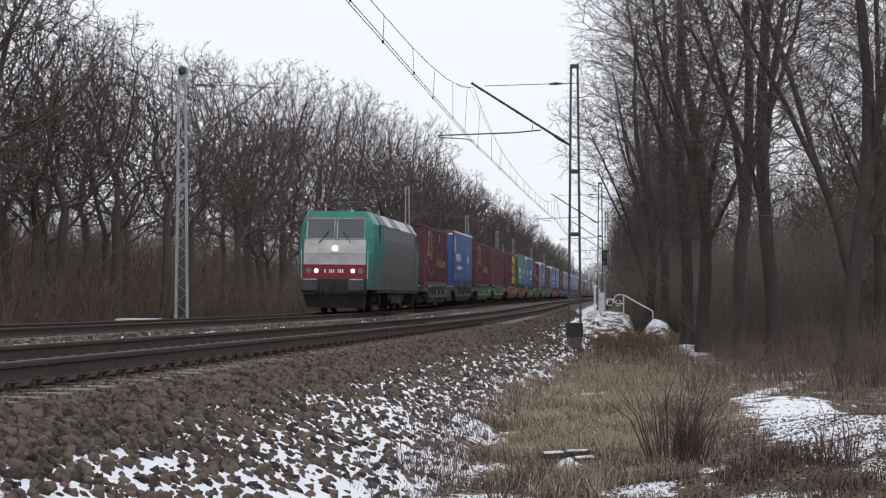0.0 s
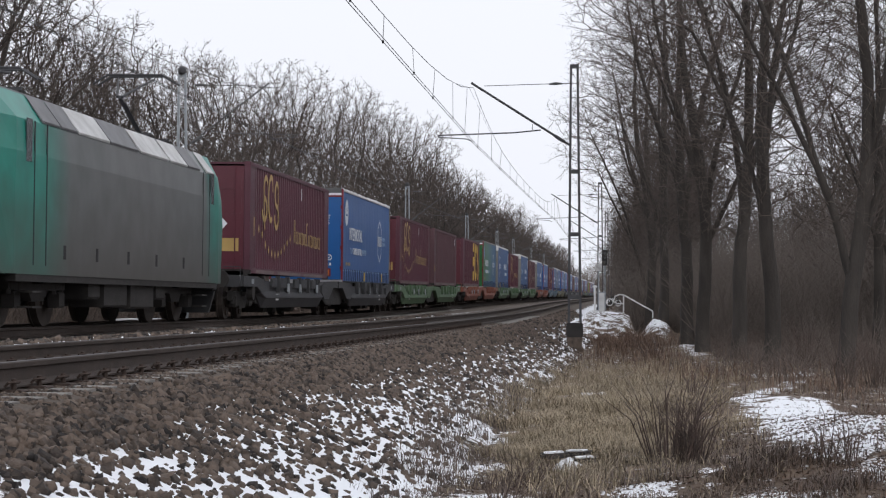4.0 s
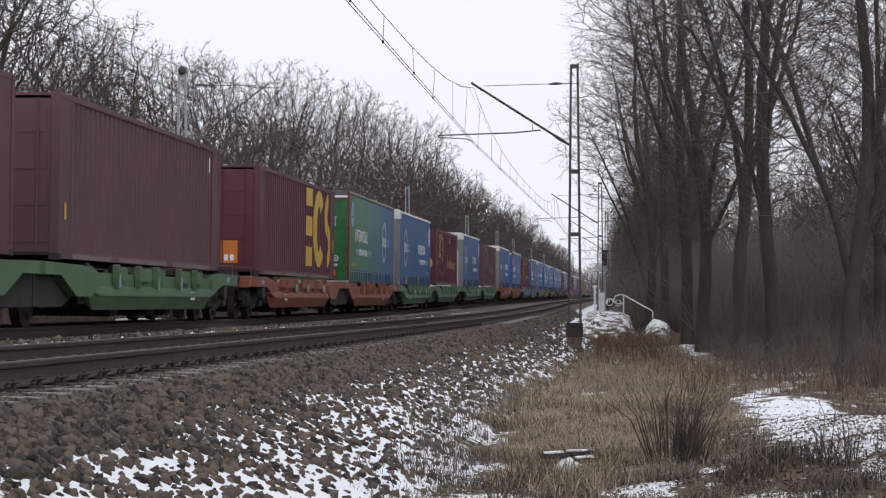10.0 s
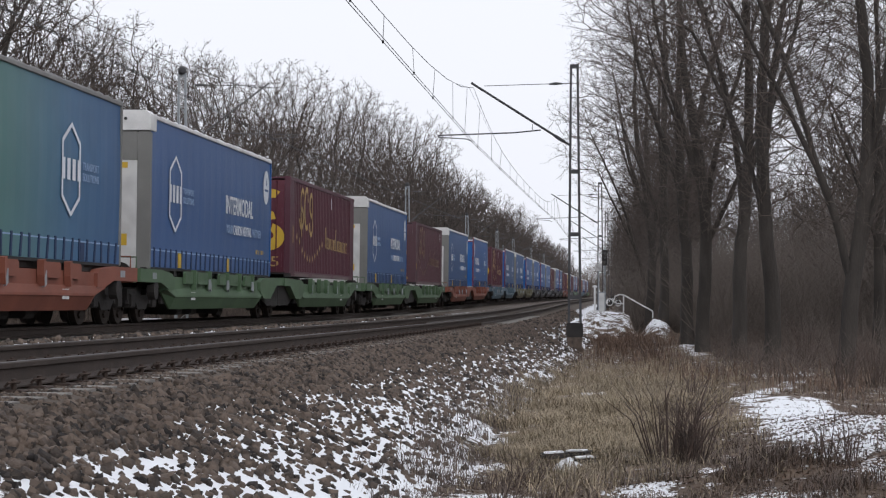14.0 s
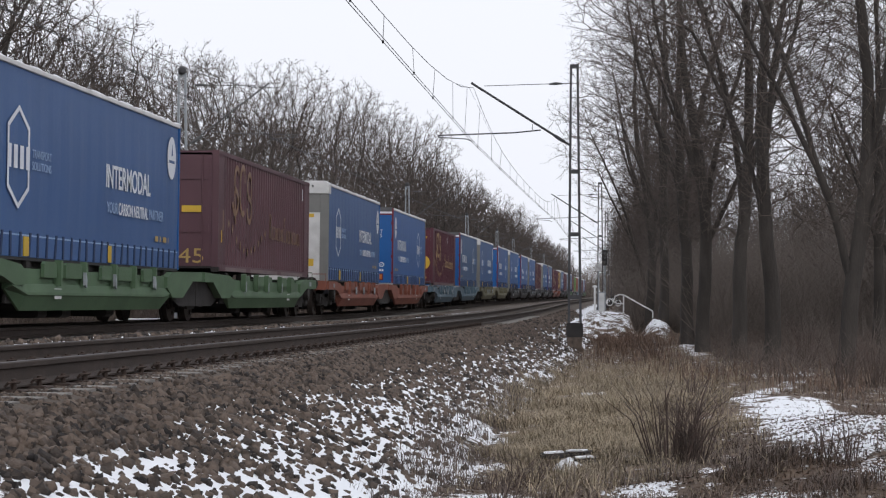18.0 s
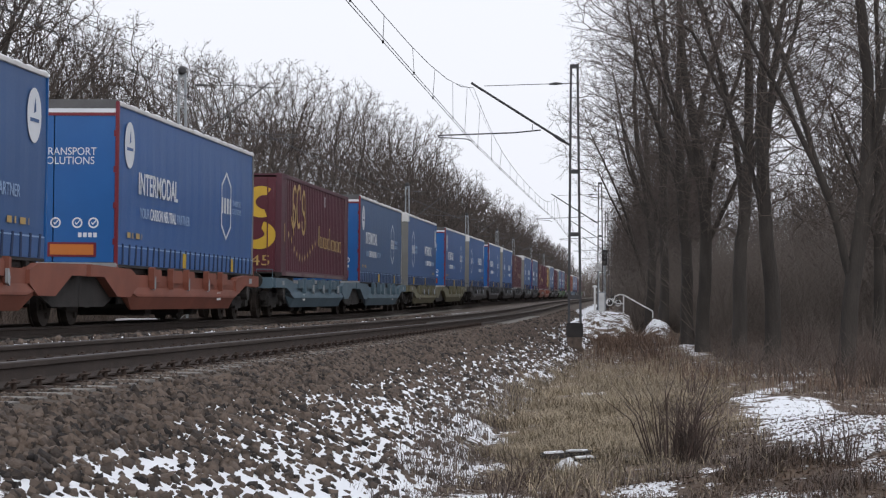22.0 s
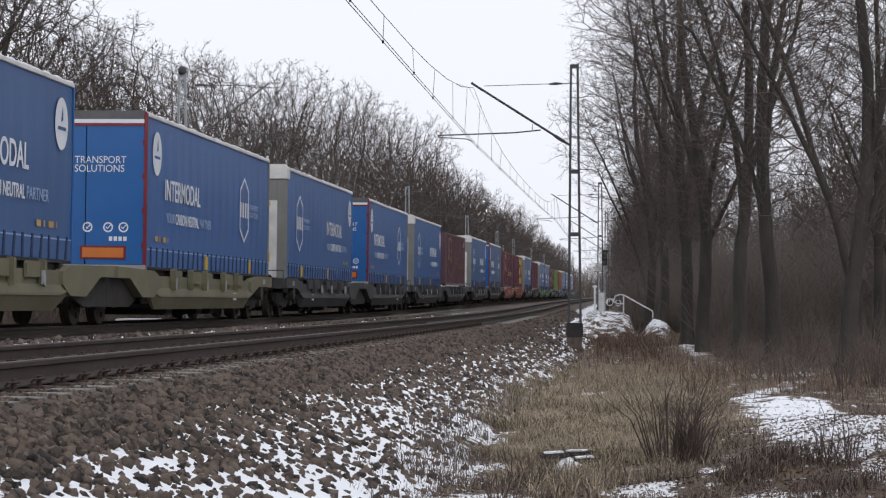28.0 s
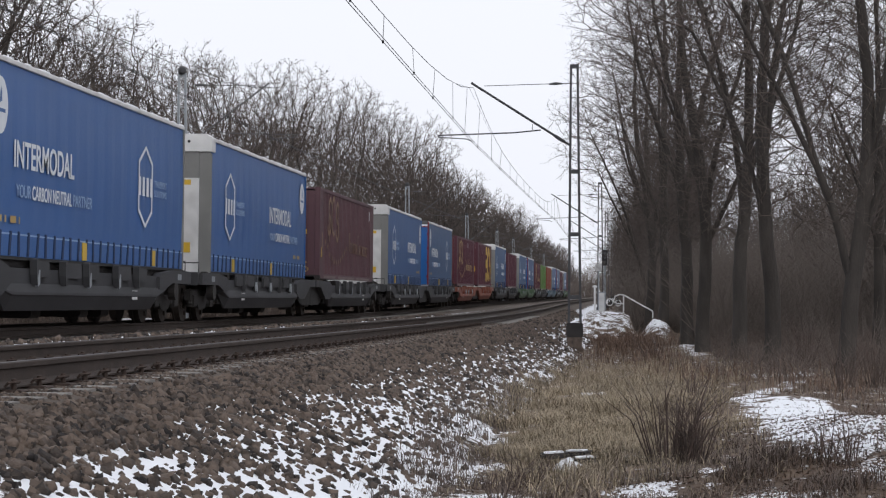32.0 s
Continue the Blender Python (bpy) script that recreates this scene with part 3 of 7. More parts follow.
# -- locomotive --
def locomotive(u_front):
    """Twin-cab electric locomotive, 18.9 m over buffers; its face is u_front along the line at the start."""
    half = 9.0
    loco = thing("electric_locomotive", "teal, grey and red electric locomotive with lit headlights", "locomotive")
    skin = along("loco_side_paint", [(-half, (0.018, 0.25, 0.195)), (-half + 2.75, (0.02, 0.25, 0.2)), (-half + 4.3, (0.14, 0.148, 0.15)), (0, (0.15, 0.15, 0.152)),
                                     (half - 2.6, (0.145, 0.152, 0.155)), (half - 1.9, (0.03, 0.24, 0.2)), (half, (0.018, 0.25, 0.195))], 1, 0.4, 0.16, (1.1, 3.2, 0.85))
    lv = [0.90, 2.255, 2.86, 3.4, 3.88]
    #        half widths at the levels, and how far each lies behind the face
    stations = [([1.20, 1.21, 1.19, 1.15, 1.06], [0.0, 0.0, 0.20, 0.40, 0.58]), ([1.40, 1.43, 1.42, 1.36, 1.12], [0.42, 0.42, 0.55, 0.70, 0.82]),
                ([1.485, 1.485, 1.485, 1.44, 1.12], [1.15, 1.15, 1.2, 1.3, 1.45]), ([1.485, 1.485, 1.485, 1.44, 1.12], [2.6, 2.6, 2.6, 2.6, 2.6])]
    body, n = Shape(), len(lv)
    rings = [(w, [-half + d for d in y]) for w, y in stations] + [(w, [half - d for d in y]) for w, y in reversed(stations)]
    for w, y in rings:
        body.v += [(-w[k], y[k], lv[k]) for k in range(n)] + [(w[k], y[k], lv[k]) for k in reversed(range(n))]
    m = 2 * n
    for i in range(len(rings) - 1):
        for k in range(m - 1):
            a = i * m + k
            body.f.append((a, a + m, a + m + 1, a + 1))
        body.f.append((i * m, i * m + m - 1, (i + 1) * m + m - 1, (i + 1) * m))
    for e in (0, len(rings) - 1):
        for k in range(n - 1):
            q = (e * m + k, e * m + k + 1, e * m + m - 2 - k, e * m + m - 1 - k)
            body.f.append(q if e == 0 else q[::-1])
    part("body", body, skin, loco, "teal body fading to grey along its side")
    for end in (-1, 1):
        f = lambda d: end * (half - d)
        # sloping windscreen surround, the face's panels and lamps
        wz = lambda z: (0.0 if z < 2.255 else 0.2 * (z - 2.255) / 0.605) if z < 2.86 else 0.2 + 0.2 * (z - 2.86) / 0.54 if z < 3.4 else 0.4 + 0.18 * (z - 3.4) / 0.48
        def panel(x0, x1, z0, z1, lift=0.012, depth=0.03, narrow=0.0):
            a, b = f(wz(z0) - lift), f(wz(z1) - lift)
            c, d = f(wz(z0) + depth), f(wz(z1) + depth)
            sh = Shape().add([(x0, a, z0), (x1, a, z0), (x1 - narrow, b, z1), (x0 + narrow, b, z1), (x0, c, z0), (x1, c, z0), (x1 - narrow, d, z1), (x0 + narrow, d, z1)],
                             [(0, 1, 2, 3), (7, 6, 5, 4), (0, 4, 5, 1), (1, 5, 6, 2), (2, 6, 7, 3), (3, 7, 4, 0)])
            return sh
        for sx in (-1, 1):
            x0, x1 = sorted((sx * 0.06, sx * 1.1))
            ws = Shape()
            zs = [2.82, 3.1, 3.4, 3.6]
            for z in zs:
                ws.v += [(x0, f(wz(z) - 0.02), z), (x1, f(wz(z) - 0.02), z), (x0, f(wz(z) + 0.02), z), (x1, f(wz(z) + 0.02), z)]
            for i in range(3):
                a = 4 * i
                ws.f += [(a, a + 1, a + 5, a + 4), (a + 2, a + 6, a + 7, a + 3), (a, a + 4, a + 6, a + 2), (a + 1, a + 3, a + 7, a + 5)]
            ws.f += [(0, 2, 3, 1), (12, 13, 15, 14)]
            part("windscreen", ws, M["glass"], loco, "dark slanting windscreen pane")
            rim = [(x, f(wz(z) - 0.03), z) for x, z in ((x0, 2.82), (x1, 2.82), (x1, 3.4), (x1, 3.6), (x0, 3.6), (x0, 3.4), (x0, 2.82))]
            part("windscreen_rim", Shape().tube(rim, 0.018, 5), M["loco_white"], loco, "pale rim round the pane")
            lx = sx * 0.70
            part("headlight", Shape().tube([(lx, f(-0.02), 1.6), (lx, f(-0.055), 1.6)], [0.078, 0.07], 16), M["headlight"] if end < 0 else M["black"], loco, "round lit headlight")
            part("tail_light", Shape().tube([(sx * 1.0, f(-0.02), 1.6), (sx * 1.0, f(-0.05), 1.6)], [0.11, 0.1], 16), M["loco_roof"], loco, "unlit round tail lamp")
            part("wiper", Shape().tube([(sx * 0.62, f(0.02), 2.66), (sx * 0.5, f(0.13), 2.8), (sx * 0.26, f(0.22), 3.12)], 0.017, 5), M["black"], loco)
            part("marker_lamp", Shape().box(sx * 0.86 - 0.09, sx * 0.86 + 0.09, f(0.44) - 0.03, f(0.44) + 0.03, 3.63, 3.68, 0.01), M["orange_sign"], loco, "small amber marker")
            part("handrail", Shape().tube([(sx * 1.27, f(-0.03), 1.3), (sx * 1.27, f(-0.03), 2.4)], 0.018, 6), M["loco_white"], loco)
            part("side_mirror_window", Shape().box(*sorted((sx * 1.478, sx * 1.492)), *sorted((f(1.72), f(2.02))), 2.72, 3.42, 0.0), M["glass"], loco, "narrow dark cab side window")
            for yy in (2.15, 2.85):
                part("door_gap", Shape().box(*sorted((sx * 1.478, sx * 1.49)), *sorted((f(yy), f(yy + 0.05))), 1.05, 3.4), M["black"], loco, "dark upright joint of the cab door")
        part("upper_panel", panel(-1.18, 1.18, 2.262, 2.79, 0.014, 0.03, 0.01), M["loco_white"], loco, "pale grey panel under the windscreen")
        part("lower_panel", panel(-1.18, 1.18, 1.84, 2.25, 0.014, 0.03), M["loco_white"], loco, "pale grey lower panel")
        part("red_panel", Shape().box(-1.22, 1.22, *sorted((f(-0.016), f(0.03))), 1.3, 1.83, 0.0), M["red_paint"], loco, "red lamp panel with white lettering bars")
        for i, (w, x) in enumerate(((0.06, -0.36), (0.03, -0.2), (0.055, -0.12), (0.055, -0.03), (0.03, 0.14), (0.055, 0.22), (0.055, 0.31))):
            part("number_bar", Shape().box(x - w / 2, x + w / 2, *sorted((f(-0.018), f(-0.022))), 1.53, 1.66), M["lettering"], loco)
        part("top_headlight", Shape().box(-0.1, 0.1, *sorted((f(0.0), f(0.14))), 2.36, 2.54, 0.03), M["headlight"] if end < 0 else M["black"], loco, "square lit upper headlight")
        part("mullion", Shape().add([(-0.04, f(0.16), 2.8), (0.04, f(0.16), 2.8), (0.04, f(0.44), 3.62), (-0.04, f(0.44), 3.62), (-0.04, f(0.25), 2.8), (0.04, f(0.25), 2.8),
             (0.04, f(0.53), 3.62), (-0.04, f(0.53), 3.62)], [(0, 1, 2, 3), (0, 4, 5, 1), (1, 5, 6, 2), (3, 2, 6, 7), (0, 3, 7, 4)]), M["loco_roof"], loco)
        part("buffer_beam", Shape().box(-1.22, 1.22, *sorted((f(-0.03), f(0.35))), 0.74, 1.29, 0.04), M["black"], loco, "sooty buffer beam with hoses")
        for sx in (-0.875, 0.875):
            sh = Shape().box(sx - 0.3, sx + 0.3, *sorted((f(-0.42), f(-0.48))), 0.86, 1.26, 0.05)
            sh.tube([(sx, f(-0.05), 1.06), (sx, f(-0.42), 1.06)], [0.14, 0.1], 10)
            part("buffer", sh, M["steel_dark"], loco, "rectangular dark buffer")
            part("snow_cap", Shape().box(sx - 0.24, sx + 0.24, *sorted((f(-0.1), f(-0.46))), 1.26, 1.285, 0.01), M["snow"], loco, "snow lying on the buffer")
        part("coupling_hook", Shape().tube([(0, f(0), 1.04), (0, f(-0.3), 1.04), (0, f(-0.34), 0.9), (0, f(-0.28), 0.7)], 0.05, 6), M["under"], loco)
        for x in (-0.5, -0.3, 0.32, 0.52):
            part("brake_hose", Shape().tube([(x, f(-0.06), 0.95), (x, f(-0.22), 0.86), (x, f(-0.2), 0.55)], 0.026, 6), M["black"], loco)
        part("snowplough", Shape().add([(-1.2, f(0.05), 0.72), (1.2, f(0.05), 0.72), (1.1, f(0.22), 0.2), (-1.1, f(0.22), 0.2), (-1.2, f(0.2), 0.72), (1.2, f(0.2), 0.72),
             (1.1, f(0.37), 0.2), (-1.1, f(0.37), 0.2)], [(0, 1, 2, 3), (7, 6, 5, 4), (0, 4, 5, 1), (2, 6, 7, 3), (1, 5, 6, 2), (3, 7, 4, 0)]), M["black"], loco)
        for sx in (-0.5, 0.5):
            part("aerial", Shape().tube([(sx, f(0.9), 3.86), (sx, f(0.9), 4.04)], [0.03, 0.015], 6), M["loco_white"], loco)
        for sx in (-1, 1):
            for k in range(3):
                part("cab_step", Shape().box(*sorted((sx * 1.2, sx * 1.46)), *sorted((f(2.25), f(2.75))), 0.35 + 0.25 * k, 0.38 + 0.25 * k), M["under"], loco)
    # roof: sloping cowls, grilles and two folded pantographs
    part("roof_deck", Shape().box(-1.05, 1.05, -half + 1.5, half - 1.5, 3.86, 3.93, 0.01), M["loco_roof"], loco, "dark grey roof")
    for sx in (-1, 1):
        for i, (y0, y1, pale) in enumerate(((-6.3, -5.3, 0), (-5.2, -4.2, 0), (-4.1, -2.0, 1), (-1.9, 0.2, 0), (0.4, 2.8, 1), (3.0, 4.6, 1), (4.7, 5.9, 0), (6.6, 7.4, 1))):
            a, b, c, d = (sx * 1.45, 3.41), (sx * 1.13, 3.885), (sx * 1.12, 3.9), (sx * 1.462, 3.45)
            part("roof_panel", Shape().prism([a, b, c, d] if sx > 0 else [d, c, b, a], y0, y1), M["loco_white"] if pale else M["loco_roof"], loco, "sloping roof panel")
        for y in (-5.0, -2.9, -0.6, 1.7, 4.2):
            part("side_hatch", Shape().box(*sorted((sx * 1.48, sx * 1.492)), y - 0.07, y + 0.07, 1.18, 1.42), M["black"], loco)
        part("side_sill", Shape().box(*sorted((sx * 1.3, sx * 1.47)), -half + 1.3, half - 1.3, 0.78, 0.905), M["under"], loco)
        for y0, y1, z0 in ((-1.9, -0.2, 0.35), (0.1, 2.0, 0.32), (-3.0, -2.2, 0.5), (2.2, 3.0, 0.5)):
            part("underfloor_box", Shape().box(*sorted((sx * 0.7, sx * 1.36)), y0, y1, z0, 0.88, 0.04), M["under"], loco)
    for y, up in ((-5.6, 0), (5.6, 1)):
        pan = part("pantograph", Shape().box(-0.6, 0.6, y - 0.9, y - 0.82, 4.1, 4.18).box(-0.6, 0.6, y + 0.82, y + 0.9, 4.1, 4.18).box(-0.04, 0.04, y - 0.82, y + 0.82, 4.1, 4.18), M["steel_dark"], loco,
                   "raised dark pantograph" if up else "folded dark pantograph")
        knee, head = ((y - 1.35, 4.92), (y + 0.15, 5.48)) if up else ((y - 1.0, 4.3), (y + 0.8, 4.42))
        part("pantograph_arm", Shape().tube([(0, y + 0.75, 4.2), (0, *knee)], [0.06, 0.045], 6), M["steel_dark"], pan)
        for sx in (-1, 1):
            part("pantograph_arm", Shape().tube([(sx * 0.05, *knee), (sx * 0.42, *head)], [0.035, 0.022], 6), M["steel_dark"], pan)
        part("control_rod", Shape().tube([(0.12, y + 0.35, 4.18), (0.1, knee[0] + 0.12, knee[1] - 0.12)], 0.018, 5), M["steel_dark"], pan)
        for dy in (-0.18, 0.18):
            z = head[1] + 0.07
            part("contact_strip", Shape().tube([(-0.95, head[0] + dy, z - 0.2), (-0.62, head[0] + dy, z), (0.62, head[0] + dy, z), (0.95, head[0] + dy, z - 0.2)], 0.026, 6), M["steel_dark"], pan)
        for sx in (-0.6, 0.6):
            for sy in (-0.85, 0.85):
                part("insulator", Shape().tube([(sx, y + sy, 3.92), (sx, y + sy, 4.02), (sx, y + sy, 4.12)], [0.07, 0.1, 0.06], 8), M["under"], pan)
    for y in (-5.2, 5.2):
        bogie(loco, y, 2.6, LOCO_BOGIE, LOCO_WHEELSET, 0.62)
    CARRIED.append((loco, u_front + half, 5.2))


locomotive(77.0)


# -- pocket wagons --
WAGON_PAINT = {
    "grey": paint("dark_grey_wagon_paint", (0.037, 0.037, 0.041), 0.3, 0.6, bump=0.1),
    "green": paint("green_wagon_paint", (0.075, 0.13, 0.07), 0.28, 0.6, bump=0.1),
    "orange": paint("brick_red_wagon_paint", (0.215, 0.07, 0.045), 0.3, 0.6, bump=0.1),
    "blue": paint("blue_grey_wagon_paint", (0.085, 0.135, 0.175), 0.25, 0.6, bump=0.1),
    "olive": paint("khaki_wagon_paint", (0.14, 0.13, 0.08), 0.25, 0.6, bump=0.1),
}
WAGON_WORD = {"grey": "dark grey", "green": "faded green", "orange": "brick-red", "blue": "blue-grey", "olive": "khaki"}
HALF = 8.7              # half the length of one pocket unit


def pocket_wagon(colour, lead):
    """One half of an articulated pocket wagon; lead: the half whose outer end has the buffers in front."""
    w = thing("pocket_wagon", f"{WAGON_WORD[colour]} articulated pocket wagon carrying a load on the far track", "wagon", "pocket wagons of the train")
    pm = WAGON_PAINT[colour]
    out, inn = (-1, 1) if lead else (1, -1)
    Y = lambda d: inn * d            # d runs from the outer end (-HALF) to the joint (HALF)
    slab = lambda pts, x0, x1: Shape().slab([(Y(a), b) for a, b in (pts if inn > 0 else pts[::-1])], x0, x1)
    for sx in (-1, 1):
        lo, hi = sorted((sx * 1.22, sx * 1.34))
        # lower fish-bellied sill
        sill = Shape()
        for d, low in ((-5.6, 0.66), (-4.8, 0.3), (5.0, 0.3), (5.9, 0.66)):
            sill.v += [(sx * x, Y(d), z) for x, z in ((1.18, low), (1.22, low), (1.335, low + (0.74 - low) * 0.55), (1.36, low + (0.74 - low) * 0.6), (1.36, low + (0.74 - low) * 0.7), (1.33, 0.75), (1.18, 0.75))]
        sill.f = [tuple(range(7)), tuple(range(27, 20, -1))] + [(7 * i + k, 7 * i + 7 + k, 7 * i + 7 + (k + 1) % 7, 7 * i + (k + 1) % 7) for i in range(3) for k in range(7)]
        part("lower_sill", sill, pm, w, "lower sill with a rounded ledge, sloping in beneath")
        # added near-black sheet in place of the shade in the bogie opening
        lo8, hi8 = sorted((sx * 1.16, sx * 1.195))
        part("joint_guard", slab([(6.2, 0.93), (8.68, 0.93), (8.68, 0.36), (7.0, 0.36), (6.2, 0.56)], lo8, hi8), M["under"], w, "dark sheet standing in for the shaded bogie opening at the joint")
        # upper beam, set back, with its shoulders over the bogies
        lo2, hi2 = sorted((sx * 1.18, sx * 1.30))
        part("upper_beam", slab([(-5.7, 1.0), (6.2, 1.0), (6.2, 0.752), (-5.7, 0.752)], lo2, hi2), pm, w)
        lo3, hi3 = sorted((sx * 1.20, sx * 1.37))
        part("end_frame", slab([(-8.0, 1.13), (-6.2, 1.13), (-5.2, 1.06), (-5.0, 0.98), (-5.0, 0.72), (-5.5, 0.72), (-6.2, 0.86), (-8.0, 0.86)], lo3, hi3), pm, w, "raised end frame over the bogie")
        part("joint_frame", slab([(5.1, 0.98), (5.6, 1.10), (8.55, 1.14), (8.55, 0.92), (7.6, 0.92), (6.6, 0.55), (5.6, 0.55), (5.1, 0.75)], lo3, hi3), pm, w, "raised frame beside the joint")
        lo4, hi4 = sorted((sx * 1.31, sx * 1.37))
        for d in (-3.9, -2.6, -0.2, 1.0, 3.0):
            ln = 1.05 if d in (-2.6, 1.0) else 0.75
            part("pocket_flap", slab([(d, 0.86), (d + ln, 0.86), (d + ln, 1.09), (d + ln - 0.08, 1.13), (d + 0.08, 1.13), (d, 1.09)], lo4, hi4), pm, w, "folded steel flap on the sill")
            lo5, hi5 = sorted((sx * 1.31, sx * 1.43))
            part("bracket", slab([(d + ln + 0.05, 0.72), (d + ln + 0.13, 0.72), (d + ln + 0.17, 0.9), (d + ln + 0.17, 1.15), (d + ln + 0.05, 1.17)], lo5, hi5), pm, w, "folding bracket")
            lo7, hi7 = sorted((sx * 1.385, sx * 1.435))
            if d in (-2.6, -0.2, 3.0):
                part("bracket_edge", slab([(d + ln + 0.0, 0.75), (d + ln + 0.1, 0.70), (d + ln + 0.12, 0.84), (d + ln + 0.05, 0.98), (d + ln + 0.0, 0.98)], lo7, hi7), M["steel_light"], w, "pale steel edge on the bracket")
        lo6, hi6 = sorted((sx * 1.343, sx * 1.348))
        for d, z0, z1, ln in ((-3.2, 0.5, 0.68, 0.42), (-7.0, 0.93, 1.06, 0.35)):
            if d < -6:
                lo6, hi6 = sorted((sx * 1.373, sx * 1.378))
            part("marking_plate", slab([(d, z0), (d + ln, z0), (d + ln, z1), (d, z1)], lo6, hi6), M["steel_light"] if d < -6 else M["white_paint"], w, "plate with illegible marking")
        for d in (-6.9, -4.4, 3.4, 5.4):
            part("spigot", Shape().box(*sorted((sx * 1.1, sx * 1.24)), Y(d) - 0.1, Y(d) + 0.1, 1.0, 1.17, 0.02), M["under"], w)
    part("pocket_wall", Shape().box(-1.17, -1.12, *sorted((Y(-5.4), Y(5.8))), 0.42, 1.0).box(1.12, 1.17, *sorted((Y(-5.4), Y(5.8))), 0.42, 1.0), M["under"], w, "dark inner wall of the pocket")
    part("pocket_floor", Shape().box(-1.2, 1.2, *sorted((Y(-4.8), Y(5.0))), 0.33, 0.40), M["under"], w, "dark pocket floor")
    part("centre_sill", Shape().box(-0.5, 0.5, *sorted((Y(-8.2), Y(-4.9))), 0.8, 1.08, 0.03), M["under"], w)
    part("centre_sill", Shape().box(-0.5, 0.5, *sorted((Y(5.2), Y(8.6))), 0.75, 1.02, 0.03), M["under"], w)
    part("headstock", Shape().box(-1.3, 1.3, *sorted((Y(-8.2), Y(-8.0))), 0.84, 1.14, 0.03), pm, w, "cross beam at the end")
    for sx in (-0.875, 0.875):
        y0 = Y(-8.2)
        sh = Shape().tube([(sx, y0, 1.04), (sx, y0 + out * 0.34, 1.04)], [0.11, 0.09], 10).tube([(sx, y0 + out * 0.34, 1.04), (sx, y0 + out * 0.42, 1.04)], [0.22, 0.22], 14)
        part("buffer", sh, M["under"], w)
    part("coupling", Shape().tube([(0, Y(-8.2), 1.02), (0, Y(-8.62), 0.9)], 0.05, 6), M["under"], w)
    part("end_rail", Shape().tube([(1.25, Y(-7.9), 1.13), (1.25, Y(-7.9), 1.36), (0.8, Y(-7.9), 1.36), (0.8, Y(-7.9), 1.13)], 0.016, 6), pm, w, "small hand rail")
    part("brake_wheel", Shape().tube([(1.2, Y(-6.6), 0.7), (1.36, Y(-6.6), 0.7)], [0.2, 0.2], 16), M["under"], w)
    bogie(w, Y(-6.7))
    if lead:
        bogie(w, Y(8.68))
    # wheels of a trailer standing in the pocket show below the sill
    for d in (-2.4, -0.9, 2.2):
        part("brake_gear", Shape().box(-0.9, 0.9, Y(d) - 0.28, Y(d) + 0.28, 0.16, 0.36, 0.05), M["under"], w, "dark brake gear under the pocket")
    return w


# -- containers --
CONT_L, CONT_W, CONT_H, CONT_Z = 13.72, 2.5, 2.93, 1.19


def corrugated(y0, y1, z0, z1, x, waves, deep=0.08):
    """A wall of trapezoid waves facing the camera's side."""
    sh, p = Shape(), (y1 - y0) / waves
    pts = []
    for i in range(waves):
        a = y0 + i * p
        pts += [(a, x), (a + 0.28 * p, x), (a + 0.5 * p, x - deep), (a + 0.78 * p, x - deep)]
    pts.append((y1, x))
    for y, q in pts:
        sh.v += [(q, y, z0), (q, y, z1)]
    for i in range(len(pts) - 1):
        a = 2 * i
        sh.f.append((a, a + 2, a + 3, a + 1))
    return sh


MAROON = [paint("maroon_container_paint", (0.088, 0.024, 0.04), 0.22, 0.5, 0.7, bump=0.15), paint("faded_maroon_paint", (0.095, 0.043, 0.053), 0.25, 0.6, 0.7, bump=0.15),
          paint("dark_maroon_paint", (0.085, 0.023, 0.037), 0.22, 0.5, 0.7, bump=0.15)]
BRIGHT_MAROON = paint("deep_red_door_paint", (0.1, 0.019, 0.032), 0.18, 0.45)
GREEN_CONT = paint("green_container_paint", (0.1, 0.19, 0.05), 0.2, 0.5, 0.7)
RED_CONT = paint("rusty_red_container_paint", (0.2, 0.055, 0.036), 0.2, 0.5, 0.7)
STRIP = paint("worn_bottom_strip", (0.17, 0.125, 0.125), 0.3, 0.6, 2.0)
WALL_MESH = {}


def shared(key, make, mat, name):
    k = (key, mat.name)
    if k not in WALL_MESH:
        WALL_MESH[k] = make().mesh(name, mat)
    return WALL_MESH[k]


